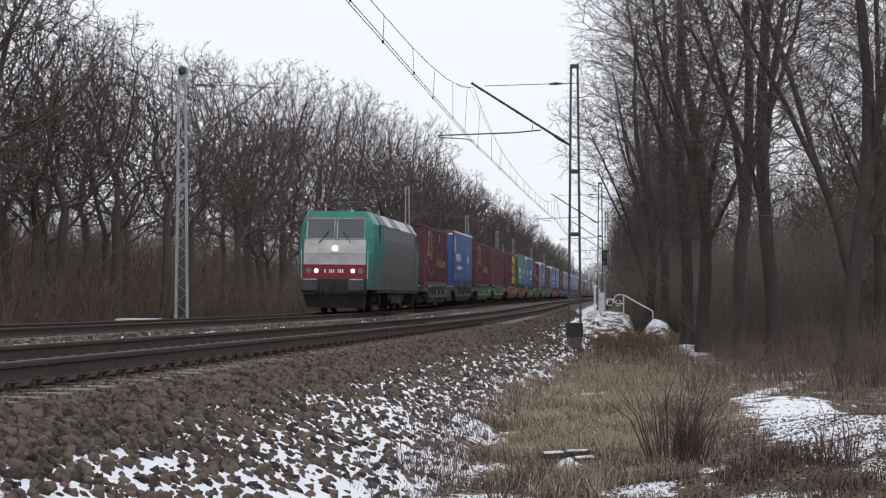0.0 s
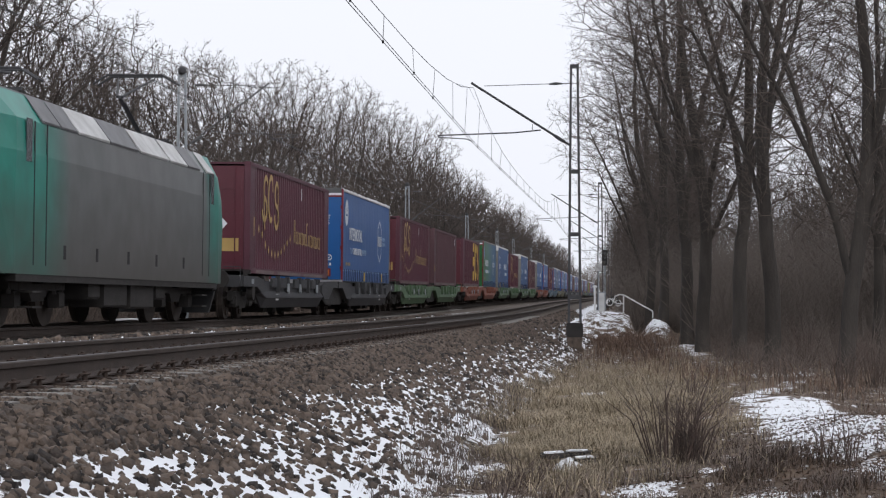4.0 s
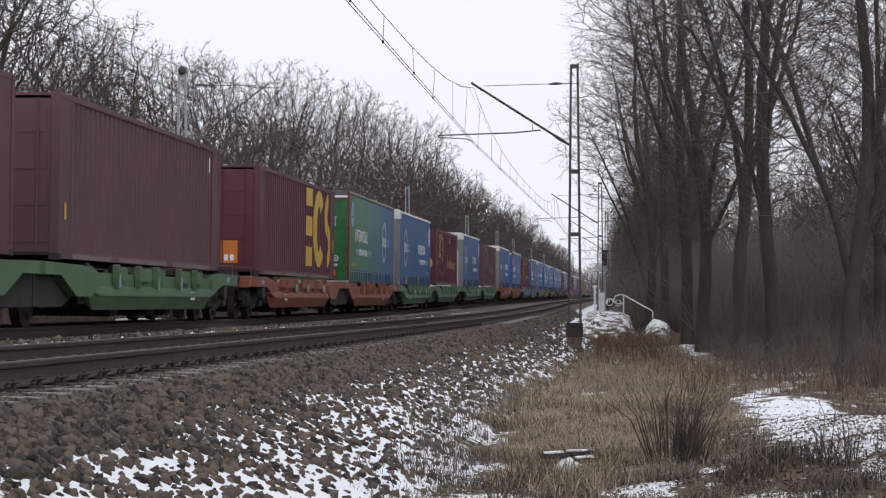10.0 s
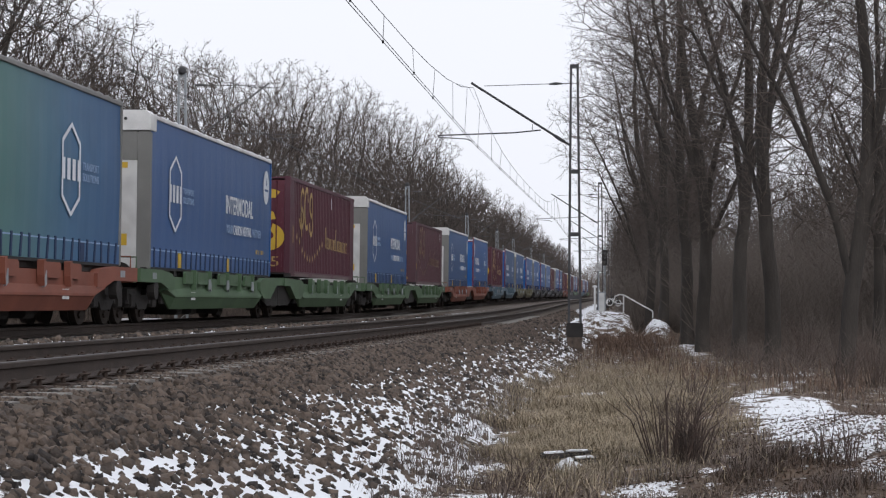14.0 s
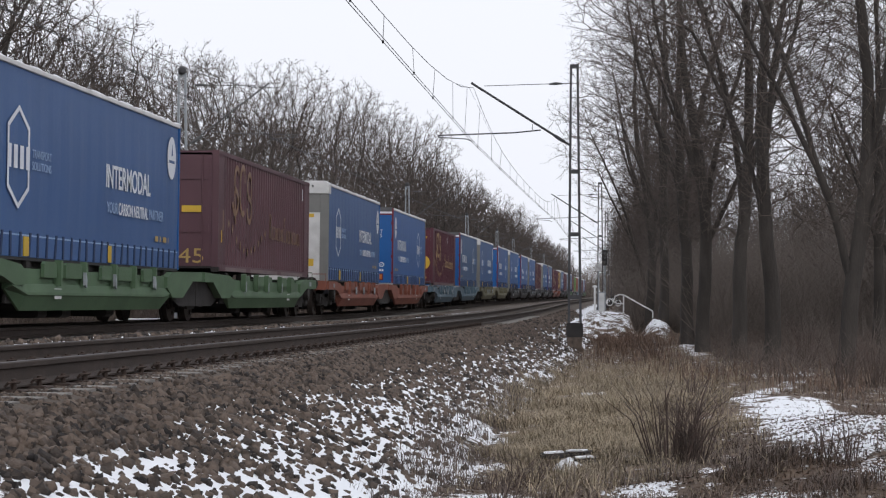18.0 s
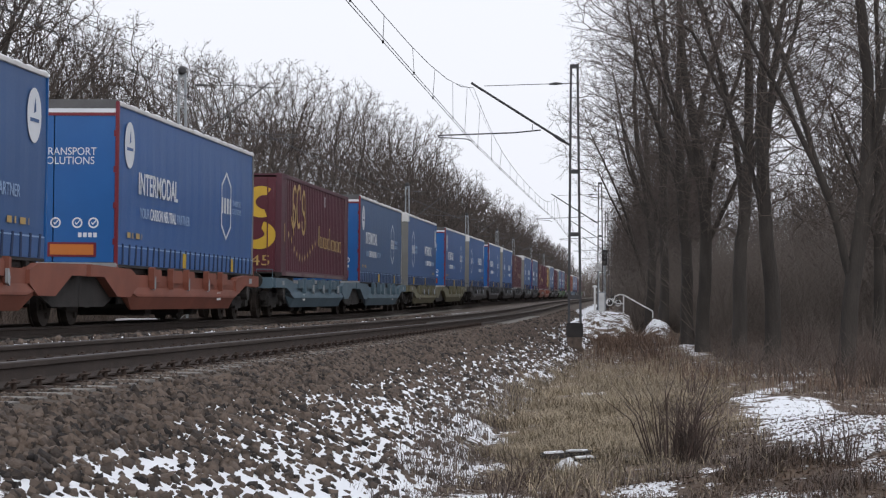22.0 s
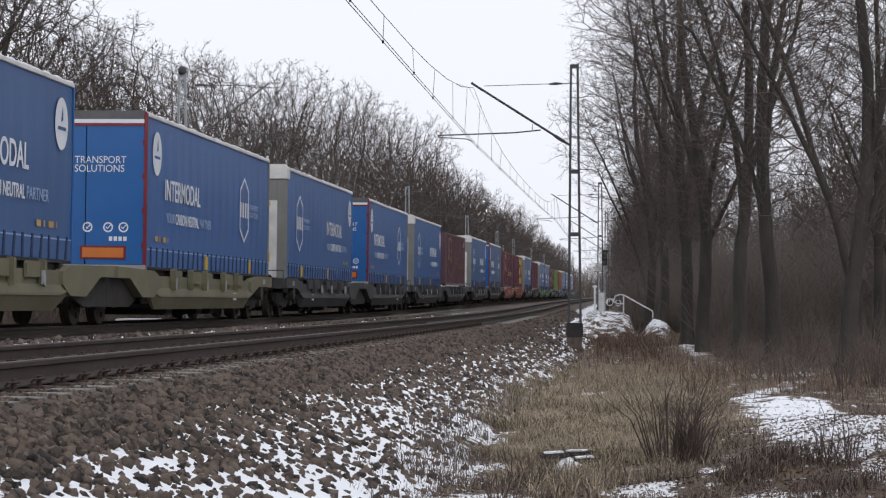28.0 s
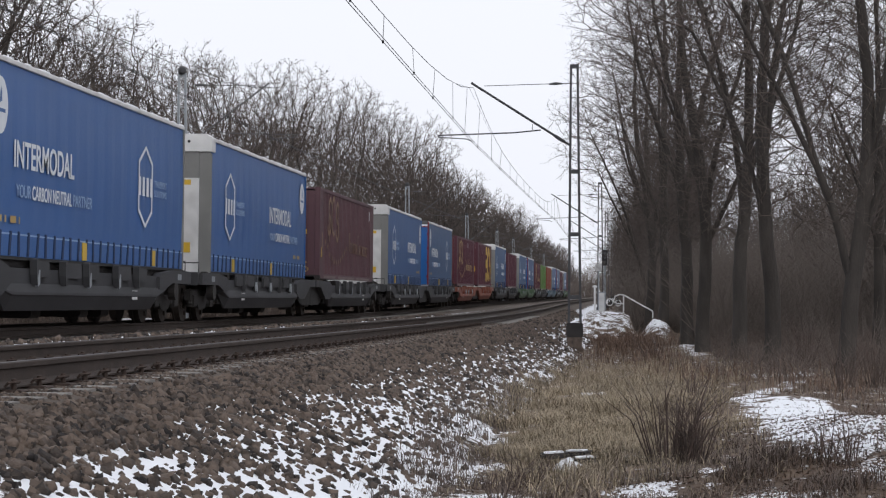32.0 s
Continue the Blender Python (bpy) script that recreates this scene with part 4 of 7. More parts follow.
def gold_script(c, x, gm):
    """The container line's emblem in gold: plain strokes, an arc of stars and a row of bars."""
    L = -CONT_L / 2
    def stroke(points, r=0.055):
        sh = Shape()
        for i, (ya, za) in enumerate(points):
            a, b = points[max(i - 1, 0)], points[min(i + 1, len(points) - 1)]
            d = Vector((b[0] - a[0], b[1] - a[1])).normalized()
            sh.v += [(x, L + ya - d.y * r, za + d.x * r), (x, L + ya + d.y * r, za - d.x * r)]
        sh.f = [(2 * i, 2 * i + 1, 2 * i + 3, 2 * i + 2) for i in range(len(points) - 1)]
        return sh
    arc = lambda cy, cz, ry, rz, a0, a1, n=12: [(cy + ry * math.cos(math.radians(a0 + (a1 - a0) * i / n)), cz + rz * math.sin(math.radians(a0 + (a1 - a0) * i / n))) for i in range(n + 1)]
    part("emblem_stroke", stroke(arc(2.3, 3.5, 0.3, 0.34, 35, 235, 10) + arc(2.12, 2.98, 0.34, 0.3, 95, -175, 14), 0.075), gm, c, "gold emblem stroke")
    part("emblem_stroke", stroke([(2.05, 3.66), (2.02, 3.2), (2.1, 2.62), (2.2, 2.42)], 0.06), gm, c)
    part("emblem_stroke", stroke(arc(3.1, 3.3, 0.4, 0.6, 55, 300, 14), 0.08), gm, c)
    part("emblem_stroke", stroke([(3.3, 3.82), (3.36, 3.5)], 0.05), gm, c)
    part("emblem_stroke", stroke(arc(3.98, 3.45, 0.27, 0.32, 30, 285, 12) + arc(3.98, 2.83, 0.3, 0.3, 80, -190, 14), 0.075), gm, c)
    part("emblem_stroke", stroke([(4.16, 3.72), (4.22, 3.4), (4.2, 2.8)], 0.05), gm, c)
    for i in range(11):
        y, z = 1.3 + 0.5 * i, 2.28 - 0.52 * math.sin(math.pi * i / 10) ** 1.2 + 0.12 * (i < 2)
        part("emblem_star", Shape().add([(x, L + y - 0.1, z), (x, L + y, z - 0.12), (x, L + y + 0.1, z), (x, L + y, z + 0.13)], [(0, 1, 2, 3)]), gm, c)
    part("lettering_bar", Shape().box(x - 0.001, x, L + 0.55, L + 0.66, 2.2, 2.7).box(x - 0.001, x, L + 0.76, L + 0.86, 2.2, 2.7), gm, c)
    y = 7.0
    for i, tall in enumerate((1, 0, 0, 0, 0, 0, 0, 0, 1, 0, 0, 0, 0, 0, 0, 0, 0, 0)):
        z, h, w = 2.2 - 0.004 * i, 0.66 if tall else 0.32, 0.16 if tall else 0.11
        pts = [(y + w, z + 0.02), (y, z), (y, z + h), (y + w, z + h)] if i % 3 else [(y, z), (y, z + h), (y + w, z + h), (y + w, z)]
        part("lettering_bar", stroke(pts, 0.042), gm, c)
        y += 0.38 if tall else 0.275


def container(paint_i, style, front):
    """A 45-foot maroon box. style: what its side shows; front: what its end towards the camera shows."""
    labels = {"script": "maroon corrugated shipping container with a gold emblem on its side", "plain": "faded maroon corrugated shipping container without lettering",
              "blocks": "maroon corrugated shipping container with big yellow shapes", "green": "green corrugated shipping container", "red": "rusty red shipping container"}
    c = thing("shipping_container", labels[style], "container", "containers on the train")
    pm = GREEN_CONT if style == "green" else RED_CONT if style == "red" else MAROON[paint_i]
    L, W, H, Z = CONT_L / 2, CONT_W / 2, CONT_H, CONT_Z
    part("side_wall", shared("side", lambda: corrugated(-L + 0.16, L - 0.16, Z + 0.16, Z + H - 0.1, W - 0.012, 40), pm, "side_wall"), None, c, "corrugated steel side")
    far = shared("side", lambda: None, pm, "side_wall")
    part("side_wall", far, None, c, at=pose(0, 0, 0, 0, 0, 180))
    part("roof", shared("roof", lambda: Shape().box(-W + 0.02, W - 0.02, -L + 0.02, L - 0.02, Z + H - 0.06, Z + H - 0.012), pm, "roof"), None, c)
    part("floor", shared("floor", lambda: Shape().box(-W + 0.03, W - 0.03, -L + 0.03, L - 0.03, Z + 0.08, Z + 0.15), M["under"], "floor"), None, c)
    for sx in (-1, 1):
        for sy in (-1, 1):
            part("corner_post", shared(("post", sx, sy), lambda: Shape().box(*sorted((sx * (W - 0.16), sx * W)), *sorted((sy * (L - 0.17), sy * L)), Z, Z + H, 0.01), pm, "corner_post"), None, c)
            for zz in (Z - 0.004, Z + H - 0.116):
                part("corner_casting", shared(("cast", sx, sy, zz > 2), lambda: Shape().box(*sorted((sx * (W - 0.17), sx * (W + 0.006))), *sorted((sy * (L - 0.18), sy * (L + 0.006))), zz, zz + 0.12, 0.012), M["under"] if zz < 2 else pm, "corner_casting"), None, c)
        part("top_rail", shared(("top", sx), lambda: Shape().box(*sorted((sx * (W - 0.06), sx * W)), -L + 0.17, L - 0.17, Z + H - 0.1, Z + H), pm, "top_rail"), None, c)
        part("bottom_rail", shared(("bot", sx), lambda: Shape().box(*sorted((sx * (W - 0.06), sx * W)), -L + 0.17, L - 0.17, Z + 0.02, Z + 0.17), pm, "bottom_rail"), None, c)
    for sx in (-1, 1):
        for sy in (-1, 1):
            part("side_post", shared(("spost", sx, sy), lambda: Shape().box(*sorted((sx * (W - 0.1), sx * (W - 0.001))), *sorted((sy * (L - 0.92), sy * (L - 0.76))), Z + 0.17, Z + H - 0.1, 0.01), pm, "side_post"), None, c, "upright lifting post in the side")
            part("end_panel", shared(("epanel", sx, sy), lambda: Shape().box(*sorted((sx * (W - 0.1), sx * (W - 0.009))), *sorted((sy * (L - 0.758), sy * (L - 0.172))), Z + 0.172, Z + H - 0.102), pm, "end_panel"), None, c, "smooth panel beyond the post")
    part("bottom_strip", shared("strip", lambda: Shape().box(W, W + 0.004, -L + 0.9, -L + 3.6, Z + 0.03, Z + 0.12).box(W, W + 0.004, -L + 4.2, -L + 8.2, Z + 0.03, Z + 0.12).box(W, W + 0.004, -L + 8.8, L - 1.2, Z + 0.03, Z + 0.12), STRIP, "bottom_strip"), None, c, "worn bare metal strip")
    # ends: doors with bars towards the camera, or a plain ribbed wall
    dm = pm if style in ("plain", "green", "red") else BRIGHT_MAROON
    for sx in (-1, 1):
        door = part("door", shared(("door", sx), lambda: Shape().box(*sorted((sx * 0.015, sx * (W - 0.17))), -L + 0.02, -L + 0.07, Z + 0.13, Z + H - 0.11, 0.01), dm, "door"), None, c, "steel end door")
        for k in range(4):
            part("door_rib", shared(("rib", sx, k), lambda: Shape().box(*sorted((sx * 0.08, sx * (W - 0.24))), -L + 0.005, -L + 0.022, Z + 0.3 + 0.64 * k, Z + 0.72 + 0.64 * k, 0.006), dm, "door_rib"), None, door)
        for xx in (0.25, 0.85):
            part("locking_bar", shared(("bar", sx, xx), lambda: Shape().tube([(sx * xx, -L - 0.012, Z + 0.12), (sx * xx, -L - 0.012, Z + H - 0.1)], 0.02, 6), dm, "locking_bar"), None, door, "upright locking bar")
    part("end_wall", shared("end", lambda: Shape().box(-W + 0.17, W - 0.17, L - 0.08, L - 0.02, Z + 0.13, Z + H - 0.11, 0.01), pm, "end_wall"), None, c)
    if front == "yellow":
        def swoop(cx, cz, rx, rz, a0, a1, wide):
            sh = Shape()
            for i in range(17):
                a = math.radians(a0 + (a1 - a0) * i / 16)
                t = wide * (0.35 + 0.65 * math.sin(math.pi * (0.15 + 0.7 * i / 16)))
                sh.v += [(cx + rx * math.cos(a), -L + 0.001, cz + rz * math.sin(a)), (cx + (rx - t) * math.cos(a), -L + 0.001, cz + (rz - t) * math.sin(a))]
            sh.f = [(2 * i, 2 * i + 1, 2 * i + 3, 2 * i + 2) if a1 < a0 else (2 * i, 2 * i + 2, 2 * i + 3, 2 * i + 1) for i in range(16)]
            return sh
        for cx in (0.66, -0.4):
            part("yellow_shape", swoop(cx, 3.3, 0.5, 0.45, 55, 290, 0.34), M["yellow_paint"], c, "big yellow crescent")
            part("yellow_shape", swoop(cx - 0.05, 2.35, 0.48, 0.4, 75, -135, 0.34), M["yellow_paint"], c, "big yellow crescent")
        part("size_mark", words("45", 0.42, M["gold_paint"], 0.55), None, c, "size mark", at=pose(0.66, -L - 0.004, 1.62))
        part("warning_triangle", Shape().add([(-0.12, -L - 0.002, 1.5), (0.12, -L - 0.002, 1.5), (0, -L - 0.002, 1.75)], [(0, 1, 2)]), M["gold_paint"], c)
        part("lettering_bar", Shape().box(-0.3, 0.35, -L - 0.003, -L - 0.001, 3.9, 3.96).box(0.0, 0.4, -L - 0.003, -L - 0.001, 3.78, 3.84), M["gold_paint"], c)
    elif front == "plate":
        part("yellow_plate", Shape().box(0.2, 0.66, -L - 0.002, -L + 0.002, 1.5, 2.1), M["orange_sign"], c, "orange-yellow plate on the end")
        part("lettering_bar", Shape().box(0.3, 0.4, -L - 0.006, -L - 0.003, 1.56, 1.72).box(0.46, 0.56, -L - 0.006, -L - 0.003, 1.56, 1.72), M["lettering"], c)
    elif front == "mark45":
        part("size_mark", words("45", 0.5, M["gold_paint"], 0.62), None, c, "size mark", at=pose(0.6, -L - 0.004, 1.55))
        part("yellow_plate", Shape().box(0.35, 0.85, -L - 0.002, -L + 0.002, 2.62, 2.78), M["yellow_paint"], c)
    if style == "script" and not front:
        part("hazard_sign", Shape().add([(0.25, -L - 0.003, 2.5), (0.45, -L - 0.003, 2.28), (0.65, -L - 0.003, 2.5), (0.45, -L - 0.003, 2.72)], [(0, 1, 2, 3)]), M["lettering"], c, "pale diamond sign on the door")
        part("yellow_plate", Shape().box(0.5, 0.95, -L - 0.004, -L - 0.001, 1.78, 2.12), M["gold_paint"], c, "gold plate on the door")
    if style == "script":
        gold_script(c, W - 0.006, M["gold_paint"])
        part("white_mark", Shape().box(W - 0.007, W - 0.004, -L + 8.2, -L + 8.32, 3.5, 3.85), M["lettering"], c)
    elif style == "blocks":
        x = W - 0.006
        for z0, z1 in ((3.42, 3.97), (2.5, 3.1), (1.56, 2.16)):
            part("yellow_shape", Shape().box(x - 0.001, x, L - 5.9, L - 4.66, z0, z1), M["yellow_paint"], c, "yellow block")
        def curl(cy, ry, a0, a1, z0, z1, wy, wz):
            sh, n = Shape(), 22
            for i in range(n + 1):
                a = math.radians(a0 + (a1 - a0) * i / n)
                for k in (0.0, 1.0):
                    sh.v.append((x, cy + (ry - k * wy) * math.cos(a), (z0 + z1) / 2 + ((z1 - z0) / 2 - k * wz) * math.sin(a)))
            sh.f = [(2 * i, 2 * i + 2, 2 * i + 3, 2 * i + 1) for i in range(n)]
            return sh
        part("yellow_shape", curl(L - 3.3, 1.2, 42, 318, 1.55, 4.0, 0.82, 0.5), M["yellow_paint"], c, "yellow crescent")
        part("yellow_shape", curl(L - 1.3, 0.85, 95, 245, 2.5, 3.98, 0.62, 0.46), M["yellow_paint"], c, "yellow crescent")
        part("yellow_shape", curl(L - 1.5, 0.75, 85, -95, 1.58, 3.0, 0.55, 0.46), M["yellow_paint"], c, "yellow crescent")
        part("yellow_plate", Shape().box(W + 0.001, W + 0.004, L - 0.36, L - 0.2, 2.1, 2.5), M["yellow_paint"], c)
    elif style == "plain":
        if front == "mark45":
            gold_script(c, W - 0.006, M["faded_gold"])
        part("white_mark", Shape().box(W - 0.007, W - 0.004, L - 1.3, L - 1.2, 3.5, 3.85), M["lettering"], c, "small white mark")
        part("yellow_plate", Shape().box(W + 0.001, W + 0.004, -L + 0.35, -L + 0.45, 1.9, 2.2), M["yellow_paint"], c)
    return c


# -- curtain-sided semi-trailers --
TR_L, TR_W, TR_Z, TR_T = 14.0, 1.275, 1.16, 4.36
BLUES = [paint("blue_curtain", (0.043, 0.103, 0.25), 0.12, 0.5, 0.5, bump=0.12), paint("bright_blue_curtain", (0.038, 0.113, 0.31), 0.1, 0.45, 0.5, bump=0.12),
         paint("grey_blue_curtain", (0.05, 0.105, 0.22), 0.12, 0.5, 0.5, bump=0.12)]
DOOR_BLUE = paint("bright_blue_door", (0.014, 0.11, 0.34), 0.1, 0.4)
DOOR_GREEN = paint("green_picture_door", (0.02, 0.12, 0.035), 0.5, 0.4, 3.0)
GREEN_BLUE = along("green_to_blue_curtain", [(-7.0, (0.085, 0.195, 0.1)), (-3.0, (0.095, 0.22, 0.155)), (0.5, (0.085, 0.19, 0.215)), (3.5, (0.06, 0.15, 0.27)), (7, (0.045, 0.115, 0.25))], 1, 0.5, 0.06)
STRAP = paint("dark_blue_strap", (0.012, 0.03, 0.09), 0.2, 0.6)
TR_ALU = material("dull_aluminium", (0.3, 0.3, 0.3), (0.5, 0.5, 0.5), 2, 0.45, 0.5)
TR_ROOF = material("dark_roof_canvas", (0.08, 0.08, 0.085), (0.16, 0.16, 0.165), 1.5, 0.8)
TR_GREY = paint("grey_bulkhead", (0.19, 0.19, 0.185), 0.2, 0.6)


def curtain(z0, z1, x):
    """A tarpaulin with soft upright folds, a little drawn in at top and bottom."""
    sh, n, m, L = Shape(), 56, 6, TR_L / 2 - 0.09
    for i in range(n + 1):
        y = -L + 2 * L * i / n
        for k in range(m + 1):
            t = k / m
            bulge = 0.004 * math.sin(i * 1.9) + 0.004 * math.sin(i * 0.63 + 1) + 0.02 * math.sin(math.pi * t)
            sh.v.append((x + bulge * (0.3 + math.sin(math.pi * t)), y, z0 + (z1 - z0) * t))
    for i in range(n):
        for k in range(m):
            a = i * (m + 1) + k
            sh.f.append((a, a + m + 1, a + m + 2, a + 1))
    return sh


def badge(x, z, y, r):
    return Shape().add([(x, y + r * 0.86 * math.cos(a), z + r * math.sin(a)) for a in [2 * math.pi * i / 24 for i in range(24)]], [tuple(range(24))])


def hexagon(x, y, z, w, h, t):
    """The outline of an upright hexagon, its middle left open on both sides."""
    sh = Shape()
    out = [(-w - t, h * 0.22), (-w - t, h * 0.64), (0, h + t), (w + t, h * 0.64), (w + t, h * 0.22)]
    inn = [(-w + t, h * 0.22), (-w + t, h * 0.58), (0, h - t), (w - t, h * 0.58), (w - t, h * 0.22)]
    for a, b in zip(out, inn):
        sh.v += [(x, y + a[0], z + a[1]), (x, y + b[0], z + b[1])]
    sh.f = [(2 * i, 2 * i + 1, 2 * i + 3, 2 * i + 2) for i in range(4)]
    return sh


def semi_trailer(kind, doors_first, blue=0, gloves=0):
    """A curtain-sided trailer body in its wagon's pocket. doors_first: its doors face the camera, else its bulkhead."""
    green = kind == "green"
    label = ("curtain-sided semi-trailer, green fading to blue" if green else "blue curtain-sided semi-trailer with white lettering") + \
            (", doors to the front" if doors_first else ", pale bulkhead to the front")
    tr = thing("semi_trailer", label, "trailer", "trailers on the train")
    cm = GREEN_BLUE if green else BLUES[blue]
    L, W, Z, T = TR_L / 2, TR_W, TR_Z, TR_T
    d = 1 if doors_first else -1
    part("curtain", shared("curtain", lambda: curtain(Z + 0.36, T - 0.1, W - 0.03), cm, "curtain"), None, tr, "taut printed tarpaulin curtain")
    part("curtain_skirt", shared("skirt", lambda: Shape().box(W - 0.05, W - 0.012, -L + 0.08, L - 0.08, Z + 0.02, Z + 0.37, 0.008), cm, "curtain_skirt"), None, tr)
    part("far_curtain", shared("far", lambda: Shape().box(-W, -W + 0.03, -L + 0.08, L - 0.08, Z, T - 0.1, 0.008), cm, "far_curtain"), None, tr)
    part("roof", shared("roof", lambda: Shape().box(-W + 0.02, W - 0.02, -L + 0.02, L - 0.02, T - 0.06, T - 0.01, 0.01), TR_ROOF, "roof"), None, tr, "dark roof canvas")
    part("roof_rail", shared("rail", lambda: Shape().box(W - 0.06, W + 0.005, -L + 0.05, L - 0.05, T - 0.1, T - 0.015, 0.012), TR_GREY if green else M["white_paint"], "roof_rail"), None, tr, "roof rail streaked with snow and dirt")
    def ridge():
        rng = random.Random(3)
        n = 60
        pts = [(W - 0.045 + rng.uniform(-0.012, 0.012), -L + 0.1 + (2 * L - 0.2) * i / n, T - 0.018) for i in range(n + 1)]
        return Shape().tube(pts, [rng.choice((0.012, 0.02, 0.032, 0.042)) for _ in pts], 6)
    part("snow_ridge", shared("ridge", ridge, M["snow"] if not green else TR_GREY, "snow_ridge"), None, tr, "uneven ridge of snow along the roof edge")
    part("chassis", shared("chassis", lambda: Shape().box(-W + 0.12, W - 0.12, -L + 0.2, L - 0.2, Z - 0.14, Z + 0.06), M["under"], "chassis"), None, tr)
    part("side_rail", shared("srail", lambda: Shape().box(W - 0.05, W - 0.016, -L + 0.05, L - 0.05, Z - 0.03, Z + 0.02), M["black"], "side_rail"), None, tr)
    for i in range(27):
        y = -L + 0.45 + i * (2 * L - 0.9) / 26
        part("strap", shared(("strap", i % 3), lambda: Shape().slab([(-0.045, Z + 0.03), (0.045, Z + 0.03), (0.04 + 0.04 * (i % 3), Z + 0.43), (-0.04 + 0.04 * (i % 3), Z + 0.43)], W - 0.012, W + 0.008), STRAP, "strap"), None, tr, at=pose(0, y, 0))
    for y in (-2.7, 2.6):
        part("reflector_tag", shared("tag", lambda: Shape().box(W - 0.01, W + 0.012, -0.13, 0.13, Z + 0.04, Z + 0.36, 0.004), M["yellow_paint"] if not green else STRAP, "reflector_tag"), None, tr, "yellow tag", at=pose(0, y * d + 1.6 * d, 0))
    seam = shared("seam", lambda: Shape().box(W - 0.022, W - 0.008, -L + 0.1, L - 0.1, Z + 0.37, Z + 0.395), M["dim_lettering"], "seam")
    part("curtain_seam", seam, None, tr, "pale seam")
    x = W + 0.011
    lm = M["lettering"]
    part("badge", shared(("badge", green), lambda: badge(0, 0, 0, 0.46), lm if not green else M["dim_lettering"], "badge"), None, tr, "white oval badge", at=pose(x, d * (-L + 0.85), 3.55))
    part("badge_mark", shared("bm", lambda: Shape().add([(0, -0.05, -0.02), (0, 0.08, 0.02), (0, 0.04, 0.27), (0, -0.02, 0.12)], [(0, 1, 2, 3)]).add([(0, -0.25, -0.16), (0, 0.25, -0.16), (0, 0.25, -0.1), (0, -0.25, -0.1)], [(0, 1, 2, 3)]), cm if not green else BLUES[0], "badge_mark"), None, tr, at=pose(x + 0.006, d * (-L + 0.85), 3.6))
    yw = -L + 3.35 if doors_first else L - 4.5
    part("lettering", words("INTERMODAL", 0.62, lm, 3.5, True), None, tr, "white capital lettering", at=on_side(x, yw, 2.82))
    yw = -L + 4.0 if doors_first else L - 3.9
    part("lettering", words("YOUR", 0.3, M["dim_lettering"], 0.8), None, tr, at=on_side(x, yw - 1.85, 2.24))
    part("lettering", words("CARBON NEUTRAL", 0.33, lm, 2.35, True), None, tr, at=on_side(x, yw - 0.2, 2.24))
    part("lettering", words("PARTNER", 0.3, M["dim_lettering"], 1.25), None, tr, at=on_side(x, yw + 1.7, 2.24))
    yh = d * (L - 3.6) if doors_first else -L + 2.3
    for turn in (0, 180):
        part("hexagon_outline", shared("hex", lambda: hexagon(0, 0, 0, 0.55, 0.8, 0.045), lm, "hexagon_outline"), None, tr, "half of a white hexagon outline", at=pose(x, yh, 2.8, turn, 0, 0))
    for k in range(4):
        part("name_bar", shared("bars", lambda: Shape().slab([(-0.1, -0.19), (0.1, -0.19), (0.1, 0.19), (-0.1, 0.19)], -0.002, 0.0), lm, "name_bar"), None, tr, "white upright bar in the hexagon", at=pose(x + 0.002, yh - 0.49 + 0.33 * k, 2.8))
    for zz, tx in ((2.9, "TRANSPORT"), (2.7, "SOLUTIONS")):
        part("lettering", words(tx, 0.2, M["dim_lettering"], 1.1), None, tr, at=on_side(x, yh + 1.3, zz))
    part("code_marks", shared("codes", lambda: Shape().box(-0.001, 0, -0.7, -0.45, 0, 0.11).box(-0.001, 0, -0.3, -0.22, 0, 0.11).box(-0.001, 0, 0.0, 0.3, 0, 0.11).box(-0.001, 0, 0.45, 0.5, 0, 0.11), M["gold_paint"], "code_marks"), None, tr, "small yellow code marks", at=pose(x - 0.012, d * (-L + 1.5), 1.72))
    # the end towards the camera
    if doors_first:
        dm = DOOR_GREEN if green else DOOR_BLUE
        part("door_frame", shared("dframe", lambda: Shape().box(-W, -W + 0.07, -L, -L + 0.08, Z - 0.05, T - 0.02).box(W - 0.06, W + 0.006, -L, -L + 0.06, Z - 0.05, T - 0.02)
             .box(-W + 0.07, W - 0.07, -L, -L + 0.08, T - 0.3, T - 0.24), M["red_frame"], "door_frame"), None, tr, "dark red door frame")
        part("door_head", shared("dhead", lambda: Shape().box(-W + 0.07, W - 0.07, -L + 0.01, -L + 0.08, T - 0.16, T + 0.02, 0.01), TR_ROOF, "door_head"), None, tr)
        part("white_strip", shared("wstrip", lambda: Shape().box(-W + 0.07, W - 0.07, -L + 0.004, -L + 0.07, T - 0.24, T - 0.16), M["lettering"], "white_strip"), None, tr)
        for sx in (-1, 1):
            door = part("door", shared(("door", sx), lambda: Shape().box(*sorted((sx * 0.012, sx * (W - 0.07))), -L + 0.015, -L + 0.06, Z + 0.06, T - 0.3, 0.006), dm, "door"), None, tr, "printed rear door")
            for k in range(4):
                part("hinge", shared(("hinge", sx, k), lambda: Shape().box(*sorted((sx * (W - 0.09), sx * (W + 0.002))), -L - 0.006, -L + 0.002, Z + 0.4 + 0.7 * k, Z + 0.52 + 0.7 * k, 0.004), M["red_frame"], "hinge"), None, door)
        part("lettering", words("TRANSPORT", 0.21, lm, 1.08), None, tr, at=pose(0.3, -L + 0.008, 3.36))
        part("lettering", words("SOLUTIONS", 0.21, lm, 1.04), None, tr, at=pose(0.28, -L + 0.008, 3.18))
